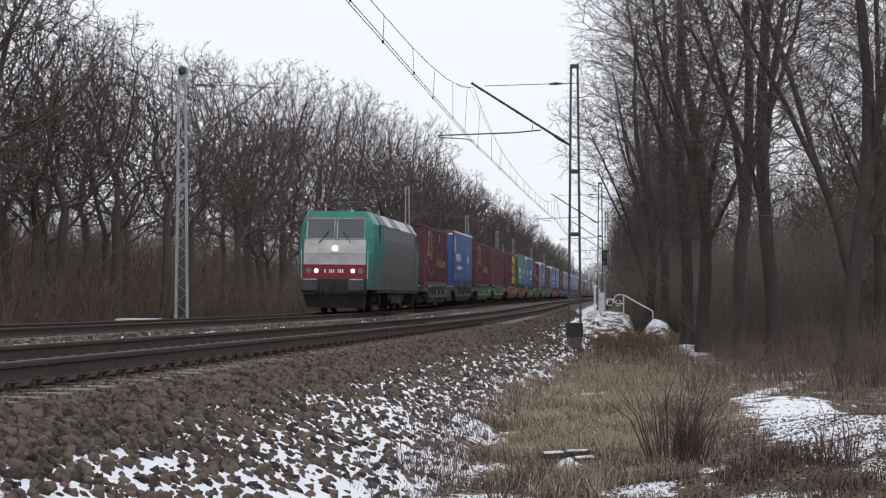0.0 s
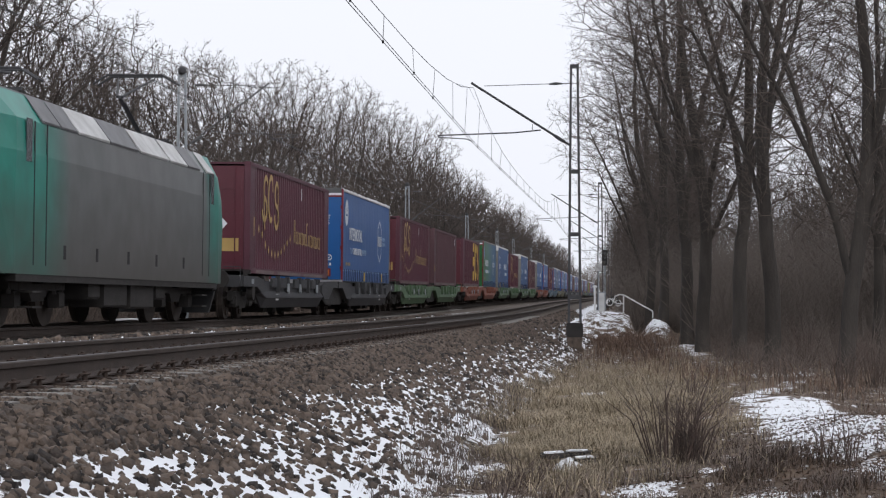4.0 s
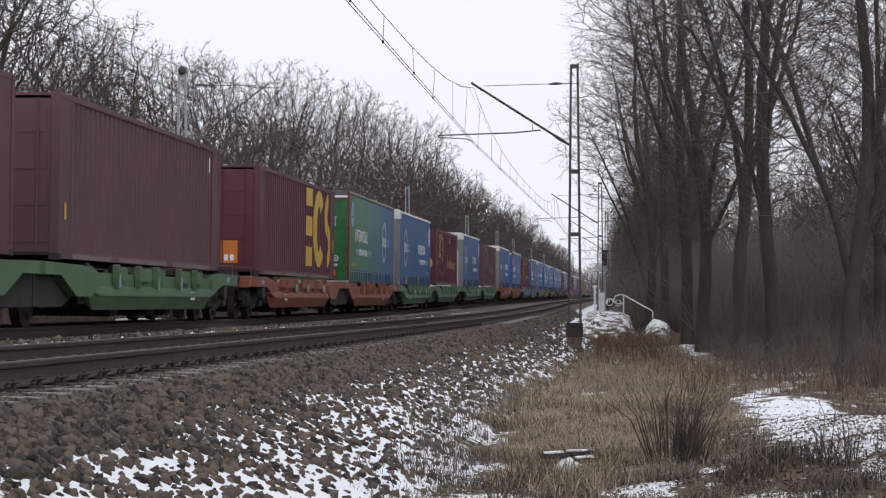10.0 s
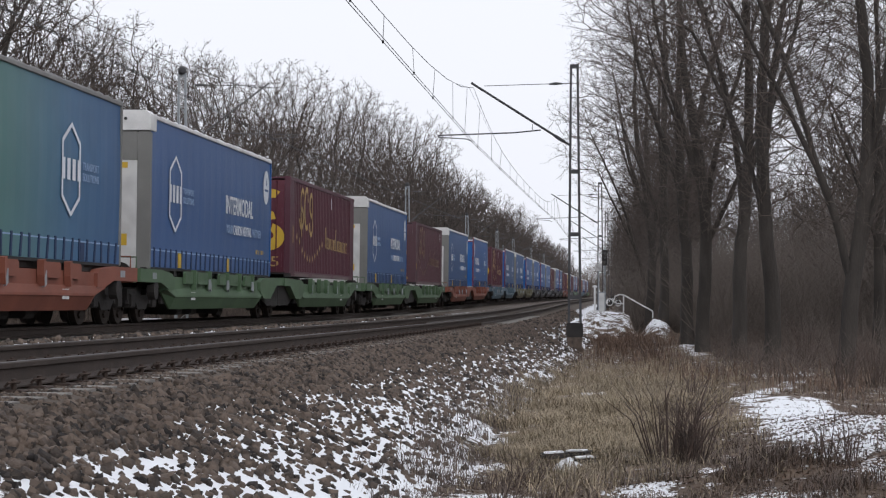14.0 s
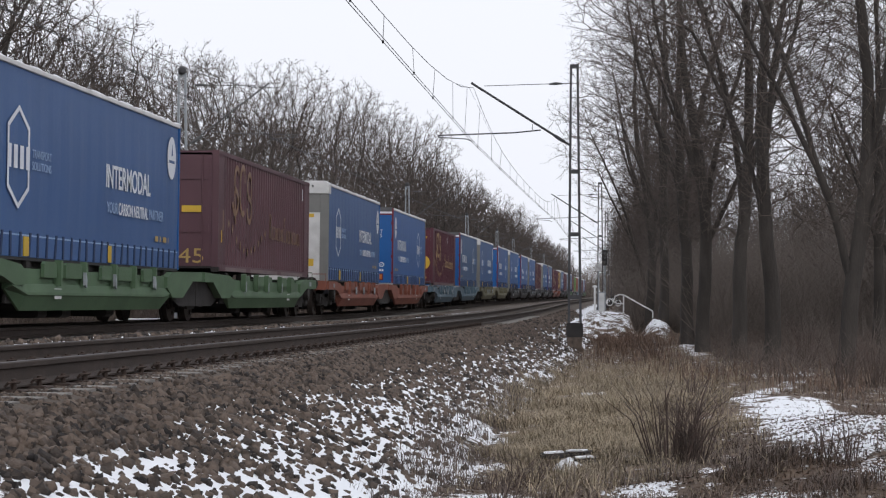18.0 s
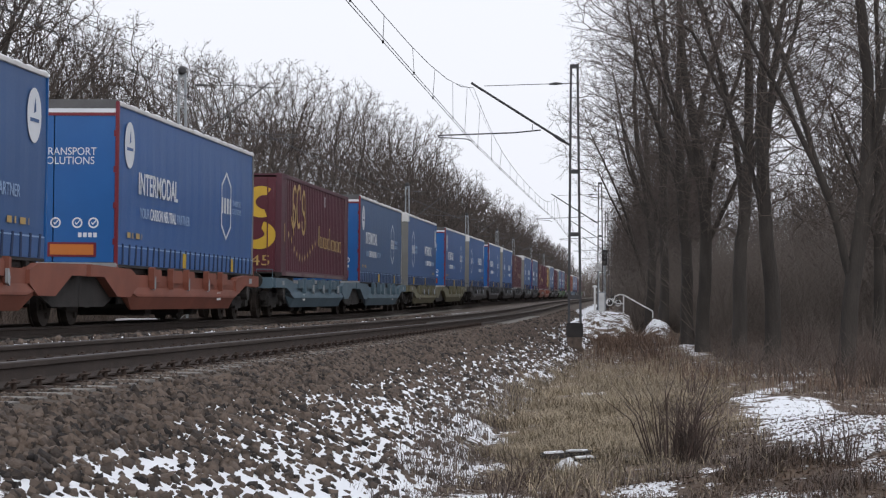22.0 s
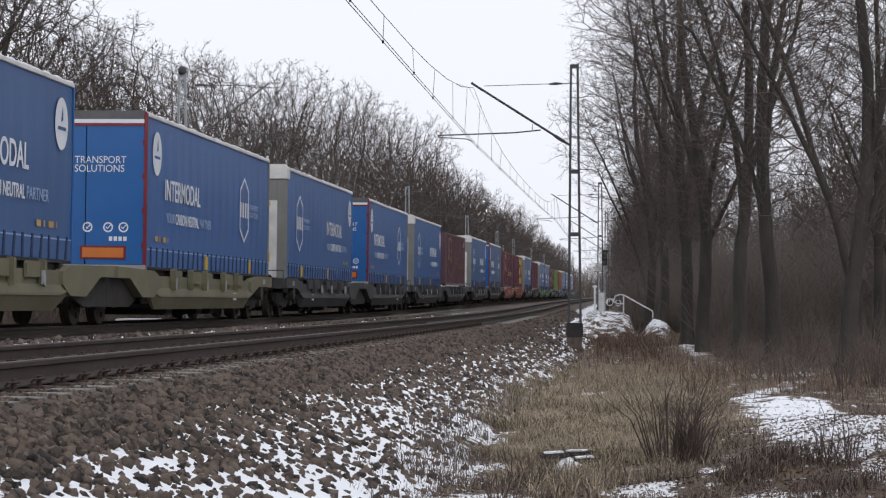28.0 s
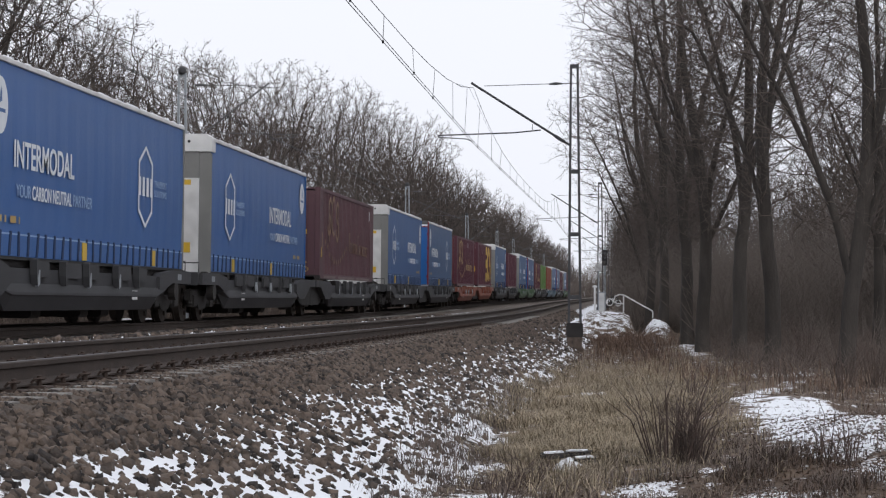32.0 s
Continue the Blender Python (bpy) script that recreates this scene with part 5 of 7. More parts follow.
        for xx in (0.05, 0.48, 0.8):
            ring = Shape()
            for i in range(16):
                a, b = 2 * math.pi * i / 16, 2 * math.pi * (i + 1) / 16
                ring.add([(0.17 * math.cos(a), 0, 0.17 * math.sin(a)), (0.17 * math.cos(b), 0, 0.17 * math.sin(b)), (0.12 * math.cos(b), 0, 0.12 * math.sin(b)), (0.12 * math.cos(a), 0, 0.12 * math.sin(a))], [(0, 1, 2, 3)])
            ring.add([(-0.08, 0, 0.0), (-0.02, 0, -0.07), (0.09, 0, 0.06), (0.07, 0, 0.09), (-0.02, 0, -0.02), (-0.06, 0, 0.03)], [(0, 1, 2, 3, 4, 5)])
            part("check_sign", shared("check", lambda: ring, lm, "check_sign"), None, tr, "white ringed tick", at=pose(xx, -L + 0.008, 1.98) @ Matrix.Diagonal((0.62, 1, 0.62, 1)))
        part("number_bar", shared("num", lambda: Shape().box(0.5, 0.57, 0, 0.003, 1.7, 1.79).box(0.6, 0.67, 0, 0.003, 1.7, 1.79).box(0.7, 0.77, 0, 0.003, 1.7, 1.79).box(0.8, 0.87, 0, 0.003, 1.7, 1.79), lm, "number_bar"), None, tr, at=pose(0, -L + 0.006, 0))
        part("orange_plate", shared("oplate", lambda: Shape().box(-0.1, 0.86, -0.012, 0.0, 1.32, 1.6, 0.004), M["red_frame"], "orange_plate"), None, tr, at=pose(0, -L + 0.012, 0))
        part("orange_plate", shared("oplate2", lambda: Shape().box(-0.05, 0.81, -0.012, 0.0, 1.36, 1.56, 0.004), M["orange_sign"] if not green else M["orange_sign"], "orange_plate"), None, tr, "orange reflective plate", at=pose(0, -L + 0.005, 0))
        part("bumper", shared("bumper", lambda: Shape().box(-W, W, -L - 0.02, -L + 0.1, Z - 0.08, Z + 0.05, 0.02), TR_ALU, "bumper"), None, tr, "pale rear beam")
        part("bulkhead", shared("bulk2", lambda: Shape().box(-W, W, L - 0.1, L, Z, T + 0.0, 0.02), TR_GREY, "bulkhead"), None, tr)
    else:
        part("bulkhead", shared("bulk", lambda: Shape().box(-W + 0.02, W - 0.28, -L, -L + 0.1, Z, T - 0.98, 0.01), M["white_paint"], "bulkhead"), None, tr, "white front wall")
        part("upper_panel", shared("uppan", lambda: Shape().box(-W + 0.02, W - 0.28, -L + 0.008, -L + 0.1, T - 0.975, T - 0.36, 0.01), TR_GREY, "upper_panel"), None, tr, "grey upper front panel")
        part("corner_pillar", shared("pillar", lambda: Shape().box(W - 0.275, W + 0.004, -L + 0.012, -L + 0.14, Z - 0.05, T - 0.36, 0.05), TR_GREY, "corner_pillar"), None, tr, "grey corner pillar")
        part("roof_cap", shared("cap", lambda: Shape().prism([(-W, T - 0.355), (W + 0.012, T - 0.355), (W + 0.012, T - 0.06), (W - 0.1, T + 0.06), (-W + 0.1, T + 0.06), (-W, T - 0.06)], -L - 0.03, -L + 0.45), M["white_paint"], "roof_cap"), None, tr, "white raised front cap")
        for xx in (-0.9, -0.5, -0.1, 0.3, 0.75):
            part("cap_lamp", shared("clamp", lambda: Shape().tube([(0, 0.0, 0), (0, -0.02, 0)], 0.035, 8), M["black"], "cap_lamp"), None, tr, at=pose(xx, -L - 0.03, T - 0.12))
        part("yellow_plate", shared("yp", lambda: Shape().box(0.45, 0.8, -0.004, 0.0, 3.22, 3.34), M["yellow_paint"], "yellow_plate"), None, tr, "yellow label", at=pose(0, -L - 0.001, 0))
        part("yellow_plate", shared("yp2", lambda: Shape().box(0.4, 0.8, -0.004, 0.0, 1.62, 1.86), M["yellow_paint"], "yellow_plate"), None, tr, "yellow label", at=pose(0, -L - 0.001, 0))
        part("data_bar", shared("db", lambda: Shape().box(-0.05, 0.55, -0.004, 0.0, 1.28, 1.38), M["dim_lettering"], "data_bar"), None, tr, at=pose(0, -L - 0.001, 0))
        if gloves:
            part("flap", Shape().add([(0.08, -L - 0.03, 2.22), (0.52, -L - 0.05, 2.3), (0.58, -L - 0.05, 2.62), (0.16, -L - 0.03, 2.55), (0.08, -L, 2.22), (0.52, -L, 2.3), (0.58, -L, 2.62), (0.16, -L, 2.55)],
                 [(0, 1, 2, 3), (0, 4, 5, 1), (1, 5, 6, 2), (2, 6, 7, 3), (3, 7, 4, 0)]), M["black"], tr, "black flap on the bulkhead")
        part("cable_loop", shared("cl", lambda: Shape().tube([(0.1 + 0.16 * math.cos(a), -0.03, 2.05 + 0.24 * math.sin(a)) for a in [2 * math.pi * i / 12 for i in range(13)]], 0.022, 5), M["black"], "cable_loop"), None, tr, "hanging black cable loop", at=pose(0, -L, 0))
        part("cable_panel", shared("cp", lambda: Shape().box(-0.7, -0.45, -0.05, 0.0, 1.5, 2.0, 0.01), M["under"], "cable_panel"), None, tr, at=pose(0, -L, 0))
        for sx in (-1, 1):
            part("door", shared(("rdoor", sx), lambda: Shape().box(*sorted((sx * 0.012, sx * W)), L - 0.06, L - 0.01, Z, T - 0.05, 0.006), DOOR_BLUE, "door"), None, tr)
    return tr


# -- the order of the train: place of each load's front end at the start --
#   wagon colour, (load, place), (load, place)
TRAIN = [
    ("grey", ("script0", 99.0), ("Td1", 116.0)), ("green", ("script0", 134.0), ("plain1", 150.3)), ("orange", ("blocks0p", 169.25), ("Tgreen", 186.45)),
    ("green", ("Tb0", 202.75), ("script2y", 220.0)), ("green", ("Tb0", 237.4), ("plain1m", 255.7)), ("orange", ("Tb0g", 273.3), ("Td1", 292.0)),
    ("blue", ("script2y", 310.4), ("Td2", 327.2)), ("olive", ("Tb0", 343.8), ("Td1", 363.2)), ("grey", ("Tb1", 380.0), ("Td1", 398.6)),
    ("grey", ("Tb1", 415.4), ("plain1m", 432.4)), ("grey", ("Tb0", 450.8), ("Td2", 468.4)), ("orange", ("script0", 486.0), ("blocks0y", 503.0)),
    ("grey", ("Tb2", 520.6), ("plain2", 538.3)), ("green", ("Tb2", 556.0), ("Td2", 573.2)), ("grey", ("script2y", 591.2), ("green1", 608.0)),
    ("blue", ("red1", 626.2), ("Tb2", 643.2)), ("grey", ("Td2", 661.6), ("plain2", 678.6)), ("green", ("Tb2", 697.0), ("plain1", 714.0))]
MADE = {}


def load(code):
    """One load; a repeat is a copy of the first of its sort."""
    if code in MADE:
        return copy_thing(MADE[code], Matrix()), TR_L if code[0] == "T" else CONT_L
    if code[0] == "T":
        ob = semi_trailer("green", True) if code == "Tgreen" else semi_trailer("blue", code[1] == "d", int(code[2]), code.endswith("g"))
    else:
        style = code.rstrip("0123456789ypm") if not code.startswith("script") else "script"
        digits = [ch for ch in code if ch.isdigit()]
        front = {"y": "yellow", "p": "plate", "m": "mark45"}.get(code[-1], "")
        ob = container(int(digits[0]), {"plain": "plain", "blocks": "blocks", "green": "green", "red": "red"}.get(style, style), front)
    MADE[code] = ob
    return ob, TR_L if code[0] == "T" else CONT_L


WAGONS = {}
for colour, first, second in TRAIN:
    l1 = TR_L if first[0][0] == "T" else CONT_L
    joint = (first[1] + l1 + second[1]) / 2
    for lead, (code, front_at) in ((True, first), (False, second)):
        key = (colour, lead)
        if key in WAGONS:
            w = copy_thing(WAGONS[key], Matrix())
            for b in w.children:
                for c in b.children:
                    if c.name.startswith("wheelset"):
                        SPINNING.append((c, c.matrix_basis.translation.y, c.matrix_basis.translation.z))
        else:
            w = WAGONS[key] = pocket_wagon(colour, lead)
        CARRIED.append((w, joint - 8.7 if lead else joint + 8.7, 6.7))
        ob, length = load(code)
        CARRIED.append((ob, front_at + length / 2, 6.0))


# ---- overhead line ----
def lattice_mast(s, off, top, face, mat, arm_to, pale):
    """A two-legged lattice mast beside the line with its bracket. face: the side on which the track lies; arm_to: the track's middle."""
    foot = -0.55
    m = thing("overhead_line_mast", ("pale galvanised" if pale else "dark") + " steel lattice mast holding the overhead line", "mast", "overhead line masts", at=upright(s, off, 0))
    h = top - foot
    for sy in (-1, 1):
        leg = Shape()
        leg.add([(x, y, foot) for x, y in ((sy * 0.19 - 0.04, -0.05), (sy * 0.19 + 0.04, -0.05), (sy * 0.19 + 0.04, 0.05), (sy * 0.19 - 0.04, 0.05))] +
                [(x, y, top) for x, y in ((sy * 0.105 - 0.035, -0.045), (sy * 0.105 + 0.035, -0.045), (sy * 0.105 + 0.035, 0.045), (sy * 0.105 - 0.035, 0.045))],
                [(0, 1, 5, 4), (1, 2, 6, 5), (2, 3, 7, 6), (3, 0, 4, 7), (4, 5, 6, 7), (3, 2, 1, 0)])
        part("leg", leg, mat, m)
    n = 26 if pale else 4
    wid = lambda z: 0.19 - 0.085 * (z - foot) / h
    if pale:
        for i in range(n):
            z0, z1 = foot + h * i / n, foot + h * (i + 1) / n
            sg = 1 if i % 2 else -1
            part("lattice_bar", Shape().tube([(-sg * wid(z0), -0.03, z0), (sg * wid(z1), -0.03, z1)], 0.011, 4), mat, m)
    for z in ((foot + 0.25, 4.2, top - 0.02) if pale else (0.6, 2.6, 4.6, top - 0.02)):
        part("batten_plate", Shape().box(-wid(z) - 0.03, wid(z) + 0.03, -0.055, 0.055, z - 0.07, z + 0.06), mat, m)
    part("foundation", Shape().box(-0.33, 0.33, -0.3, 0.3, -1.25, foot + 0.06, 0.05) if pale else Shape().box(-0.26, 0.26, -0.26, 0.26, -0.68, -0.22, 0.04), M["under"] if not pale else M["concrete"], m, "dark foundation block")
    if not pale:
        part("footing", Shape().box(-0.23, 0.23, -0.23, 0.23, -1.3, -0.66, 0.03), M["stone"], m, "dirty footing under the foundation block")
    if pale:
        part("top_fitting", Shape().tube([(0, 0, top), (0, 0, top + 0.06), (0, 0, top + 0.2), (0, 0, top + 0.26)], [0.1, 0.14, 0.14, 0.08], 10), M["steel_dark"], m, "dark fitting on the mast top")
        mat = M["steel_mid"]
    reach = face * abs(arm_to - off) * (0.86 if pale else 1.0)
    f = face
    thin = 0.72 if pale else 1.0
    bracket = part("bracket_tube", Shape().tube([(f * 0.16, 0, 5.45), (reach * 1.03, 0, 7.46)], 0.038 * thin, 8), mat, m, "slanting bracket tube")
    part("insulator", Shape().tube([(f * 0.3, 0, 5.54), (f * 0.42, 0, 5.61), (f * 0.54, 0, 5.69), (f * 0.66, 0, 5.77)], [0.045, 0.058, 0.058, 0.045], 8), mat, bracket)
    part("tie_rod", Shape().tube([(f * 0.14, 0, 7.42), (reach * 0.9, 0, 7.36)], 0.012, 5), mat, m)
    part("insulator", Shape().tube([(f * 0.4, 0, 7.41), (f * 0.6, 0, 7.41), (f * 0.8, 0, 7.40)], [0.03, 0.05, 0.03], 8), mat, m, "dark insulator")
    a = f * (abs(reach) * 0.335)
    part("registration_tube", Shape().tube([(a, 0, 5.93), (reach * 0.6, 0, 5.85), (reach * 1.37, 0, 5.78)], 0.022 * thin, 6), mat, m)
    part("dropper_stay", Shape().tube([(a * 1.25, 0, 5.9), (a * 1.25, 0, 6.12)], 0.01, 4), mat, m)
    part("steady_arm", Shape().tube([(reach * 1.36, 0, 5.72), (reach * 1.08, 0, 5.66), (reach * 1.02, 0, 5.58)], 0.017, 5), mat, m)
    part("steady_hanger", Shape().tube([(reach * 1.36, 0, 5.78), (reach * 1.36, 0, 5.7)], 0.012, 4), mat, m)
    return m


RIGHT_MASTS = [65.6, 138.7, 190.0, 241.0, 292.0, 343.0]
LEFT_MASTS = [65.0, 133.3, 184.1, 228.0, 262.0, 312.0, 362.0]
for i, s in enumerate(RIGHT_MASTS):
    lattice_mast(s, NEAR + 3.2, 7.98 if i == 0 else 8.2, -1, M["steel_dark"], NEAR, False)
for s in LEFT_MASTS:
    lattice_mast(s, -3.2, 7.75, 1, M["steel_light"], 0.0, True)
for s, off, z in ((239.8, -3.2, 6.4), (280.5, -3.2, 6.0)):
    ob = thing("line_pole", "slim grey steel pole far along the line", "pole", "slim line poles", at=upright(s, off, 0))
    part("shaft", Shape().tube([(0, 0, -0.8), (0, 0, z)], [0.13, 0.09], 8), M["steel_light"], ob)
    part("cap", Shape().tube([(0, 0, z), (0, 0, z + 0.05)], [0.11, 0.08], 8), M["steel_dark"], ob)


def overhead(line, supports, who):
    """Messenger wire, twin contact wires and droppers over one track."""
    th = thing("overhead_line", f"thin dark catenary wires over the {who} track", "overhead wire", "overhead lines")
    sag = lambda t: 1.2 * abs(2 * t - 1) ** 3.5 - 0.1
    for j, (a, b) in enumerate(zip(supports, supports[1:])):
        wide = (0.58, -0.08) if j == 0 else (-0.08, 0.25) if j % 2 else (0.25, -0.08)      # the wires swing from side to side between masts
        aside = lambda t: wide[0] + (wide[1] - wide[0]) * t
        pts = [(a + (b - a) * i / 14, i / 14) for i in range(15)]
        part("messenger_wire", Shape().tube([line(s, 0.03 + 0.7 * aside(t), 6.2 + sag(t), 0) for s, t in pts], 0.009, 4), M["wire"], th)
        for d in (-0.035, 0.035):
            part("contact_wire", Shape().tube([line(s, d + aside(t), 5.6, 0) for s, t in pts], 0.009, 4), M["wire"], th)
        k = max(6, int((b - a) / 5.5))
        for i in range(k):
            t = (i + 0.5) / k
            s = a + (b - a) * t
            top, low = line(s, 0.03 + 0.7 * aside(t), 6.2 + sag(t), 0), line(s, aside(t) + 0.035 * (1 if i % 2 else -1), 5.6, 0)
            part("dropper", Shape().tube([top, low], 0.006, 4), M["wire"], th)
            part("dropper_clamp", Shape().box(-0.02, 0.02, -0.03, 0.03, -0.03, 0.03, 0.006), M["wire"], th, at=Matrix.Translation(low))
        if a > 0:
            u, v = wide[0], aside(9 / (b - a))
            part("stitch_wire", Shape().tube([line(a - 9, 0.1, 6.5, 0), line(a - 1, u, 7.2, 0), line(a + 9, v, 6.5, 0)], 0.005, 4), M["wire"], th)
    return th


overhead(near_line, [-6.0] + RIGHT_MASTS, "near")
overhead(on_line, [-2.0] + LEFT_MASTS, "far")


# ---- small trackside things ----
def ground_at(s, off):
    return float(ground_z(np.array([float(s)]), np.array([float(off)]))[0])


def beside(s, o, lift=0.0):
    return upright(s, NEAR + o, ground_at(s, NEAR + o) + lift)


cab = thing("trackside_cabinet", "white narrow trackside cabinet on a snowy platform", "cabinet", at=beside(92, 3.78, -0.03))
part("body", Shape().box(-0.12, 0.12, -0.12, 0.12, 0, 0.95, 0.015), M["white_paint"], cab)
part("lid", Shape().box(-0.14, 0.14, -0.14, 0.14, 0.95, 1.0, 0.01), M["steel_light"], cab)
part("door", Shape().box(-0.1, 0.1, -0.13, -0.122, 0.1, 0.88, 0.004), M["white_paint"], cab)
post = thing("marker_post", "slim pale marker post with a cross arm", "post", at=beside(91, 3.48, -0.03))
part("post", Shape().box(-0.04, 0.04, -0.04, 0.04, 0, 1.3, 0.01), M["white_paint"], post)
part("cross_arm", Shape().box(-0.1, 0.1, -0.025, 0.025, 1.2, 1.27, 0.008), M["white_paint"], post)
sig = thing("light_signal", "black light signal on a thin grey mast", "signal", at=beside(112, 3.75, -0.05))
part("mast", Shape().tube([(0, 0, 0), (0, 0, 4.5)], [0.07, 0.06], 10), M["steel_light"], sig)
part("head", Shape().box(-0.14, 0.14, -0.14, 0.06, 3.5, 4.35, 0.04), M["black"], sig, "black lamp head")
for z in (3.68, 3.92, 4.16):
    part("lens", Shape().tube([(0, -0.14, z), (0, -0.2, z + 0.02)], [0.07, 0.08], 12), M["steel_dark"], sig)
part("number_plate_blank", Shape().box(-0.52, -0.16, -0.02, 0.02, 3.2, 3.6, 0.008), M["white_paint"], sig, "pale blank plate")
part("plate_post", Shape().tube([(-0.34, 0.05, 0), (-0.34, 0.05, 3.6)], 0.045, 8), M["steel_light"], sig)
part("base", Shape().box(-0.2, 0.2, -0.2, 0.2, -0.3, 0.03, 0.02), M["concrete"], sig)
rail_s, rail_o = 92, 4.75
rl = thing("pipe_railing", "white steel pipe railing sloping down a snowy bank", "railing", at=upright(rail_s, NEAR + rail_o, -0.05))
part("rail_pipe", Shape().tube([(-0.45, 0, 0.45), (-0.38, 0, 0.68), (-0.2, 0, 0.76), (0, 0, 0.74), (1.3, 0, 0.02)], 0.032, 8), M["white_paint"], rl)
part("post", Shape().tube([(0, 0, -0.3), (0, 0, 0.74)], 0.032, 8), M["white_paint"], rl)
part("rail_pipe", Shape().tube([(-0.45, 0, 0.45), (-0.3, 0, 0.36), (0, 0, 0.36)], 0.028, 8), M["white_paint"], rl)
part("post", Shape().tube([(1.3, 0, -0.6), (1.3, 0, 0.02)], 0.03, 8), M["white_paint"], rl)
for k, (x, z, r) in enumerate(((-0.62, 0.42, 0.15), (-0.42, 0.5, 0.18), (-0.24, 0.38, 0.13))):
    ring = [(x + r * math.cos(a), 0.05 * k, z + r * math.sin(a)) for a in [2 * math.pi * i / 14 for i in range(15)]]
    part("pipe_coil", Shape().tube(ring, 0.025, 6), M["white_paint"] if k != 1 else M["black"], rl, "coil of bent pipe")
slab = thing("concrete_slab", "broken concrete slab by the mast with snow on it", "slab", at=upright(66, -4.3, ground_at(66, -4.3)))
part("block", Shape().box(-1.2, 0.1, -0.4, 0.4, -0.1, 0.55, 0.05), M["concrete"], slab)
part("snow_cover", Shape().box(-1.22, 0.12, -0.42, 0.42, 0.54, 0.6, 0.025), M["snow"], slab, "thin snow cover")


def board(s, o, turn, ln, lift):
    b = thing("old_board", "dark wet broken board with snow on top", "board", "broken boards", at=beside(s, o, lift) @ pose(0, 0, 0, 4, -3, turn))
    part("plank", Shape().box(-ln / 2, ln / 2, -0.06, 0.06, 0.0, 0.05, 0.008), M["under"], b)
    part("snow_cover", Shape().box(-ln / 2 + 0.03, ln / 2 - 0.04, -0.04, 0.045, 0.049, 0.062, 0.005), M["snow"], b)


board(20.8, 4.28, 12, 0.26, 0.12)
board(21.0, 4.5, -35, 0.28, 0.13)
board(20.75, 4.58, 15, 0.24, 0.09)
pm = solid("snow_lump", array_mesh("snow_lump", *(lambda n: (np.array([(0.2 * math.cos(a) * r, 0.16 * math.sin(a) * r, 0.15 * (1 - r * r) + 0.012 * math.sin(5 * a + 7 * r)) for r in (0.02, 0.4, 0.75, 1.0) for a in [2 * math.pi * i / n for i in range(n)]]),
     np.array([(j * n + i, (j + 1) * n + i, (j + 1) * n + (i + 1) % n, j * n + (i + 1) % n) for j in range(3) for i in range(n)])))(18), M["snow"], True), None,
     "small rounded lump of snow under dark boards", "snow", at=beside(20.7, 4.43, -0.01))


# ---- bare winter vegetation ----
def frusta(p0, p1, r0, r1, sides):
    """Tapered pieces from arrays of ends and radii."""
    p0, p1 = np.asarray(p0, float), np.asarray(p1, float)
    d = p1 - p0
    d /= np.linalg.norm(d, axis=1, keepdims=True) + 1e-9
    ref = np.where(np.abs(d[:, 2:3]) < 0.9, [[0.0, 0.0, 1.0]], [[1.0, 0.0, 0.0]])
    u = np.cross(d, ref)
    u /= np.linalg.norm(u, axis=1, keepdims=True) + 1e-9
    w = np.cross(d, u)
    a = 2 * np.pi * np.arange(sides) / sides
    ring = u[:, None] * np.cos(a)[None, :, None] + w[:, None] * np.sin(a)[None, :, None]
    v = np.concatenate([p0[:, None] + ring * np.asarray(r0)[:, None, None], p1[:, None] + ring * np.asarray(r1)[:, None, None]], 1)
    k = np.arange(sides)
    f = np.stack([k, (k + 1) % sides, (k + 1) % sides + sides, k + sides], -1)
    F = f[None] + (2 * sides * np.arange(len(p0)))[:, None, None]
    return v.reshape(-1, 3), F.reshape(-1, 4)


def spikes(p0, p1, r0):
    """Thin three-sided twigs that end in a point."""
    p0, p1 = np.asarray(p0, float), np.asarray(p1, float)
    d = p1 - p0
    ref = RNG.normal(size=d.shape)
    u = np.cross(d, ref)
    u /= np.linalg.norm(u, axis=1, keepdims=True) + 1e-9
    w = np.cross(d, u)
    w /= np.linalg.norm(w, axis=1, keepdims=True) + 1e-9
    a = 2 * np.pi * np.arange(3) / 3
    ring = u[:, None] * np.cos(a)[None, :, None] + w[:, None] * np.sin(a)[None, :, None]
    v = np.concatenate([p0[:, None] + ring * np.asarray(r0)[:, None, None], p1[:, None]], 1)
    f = np.array([(0, 1, 3), (1, 2, 3), (2, 0, 3)])
    F = f[None] + (4 * np.arange(len(p0)))[:, None, None]
    return v.reshape(-1, 3), F.reshape(-1, 3)


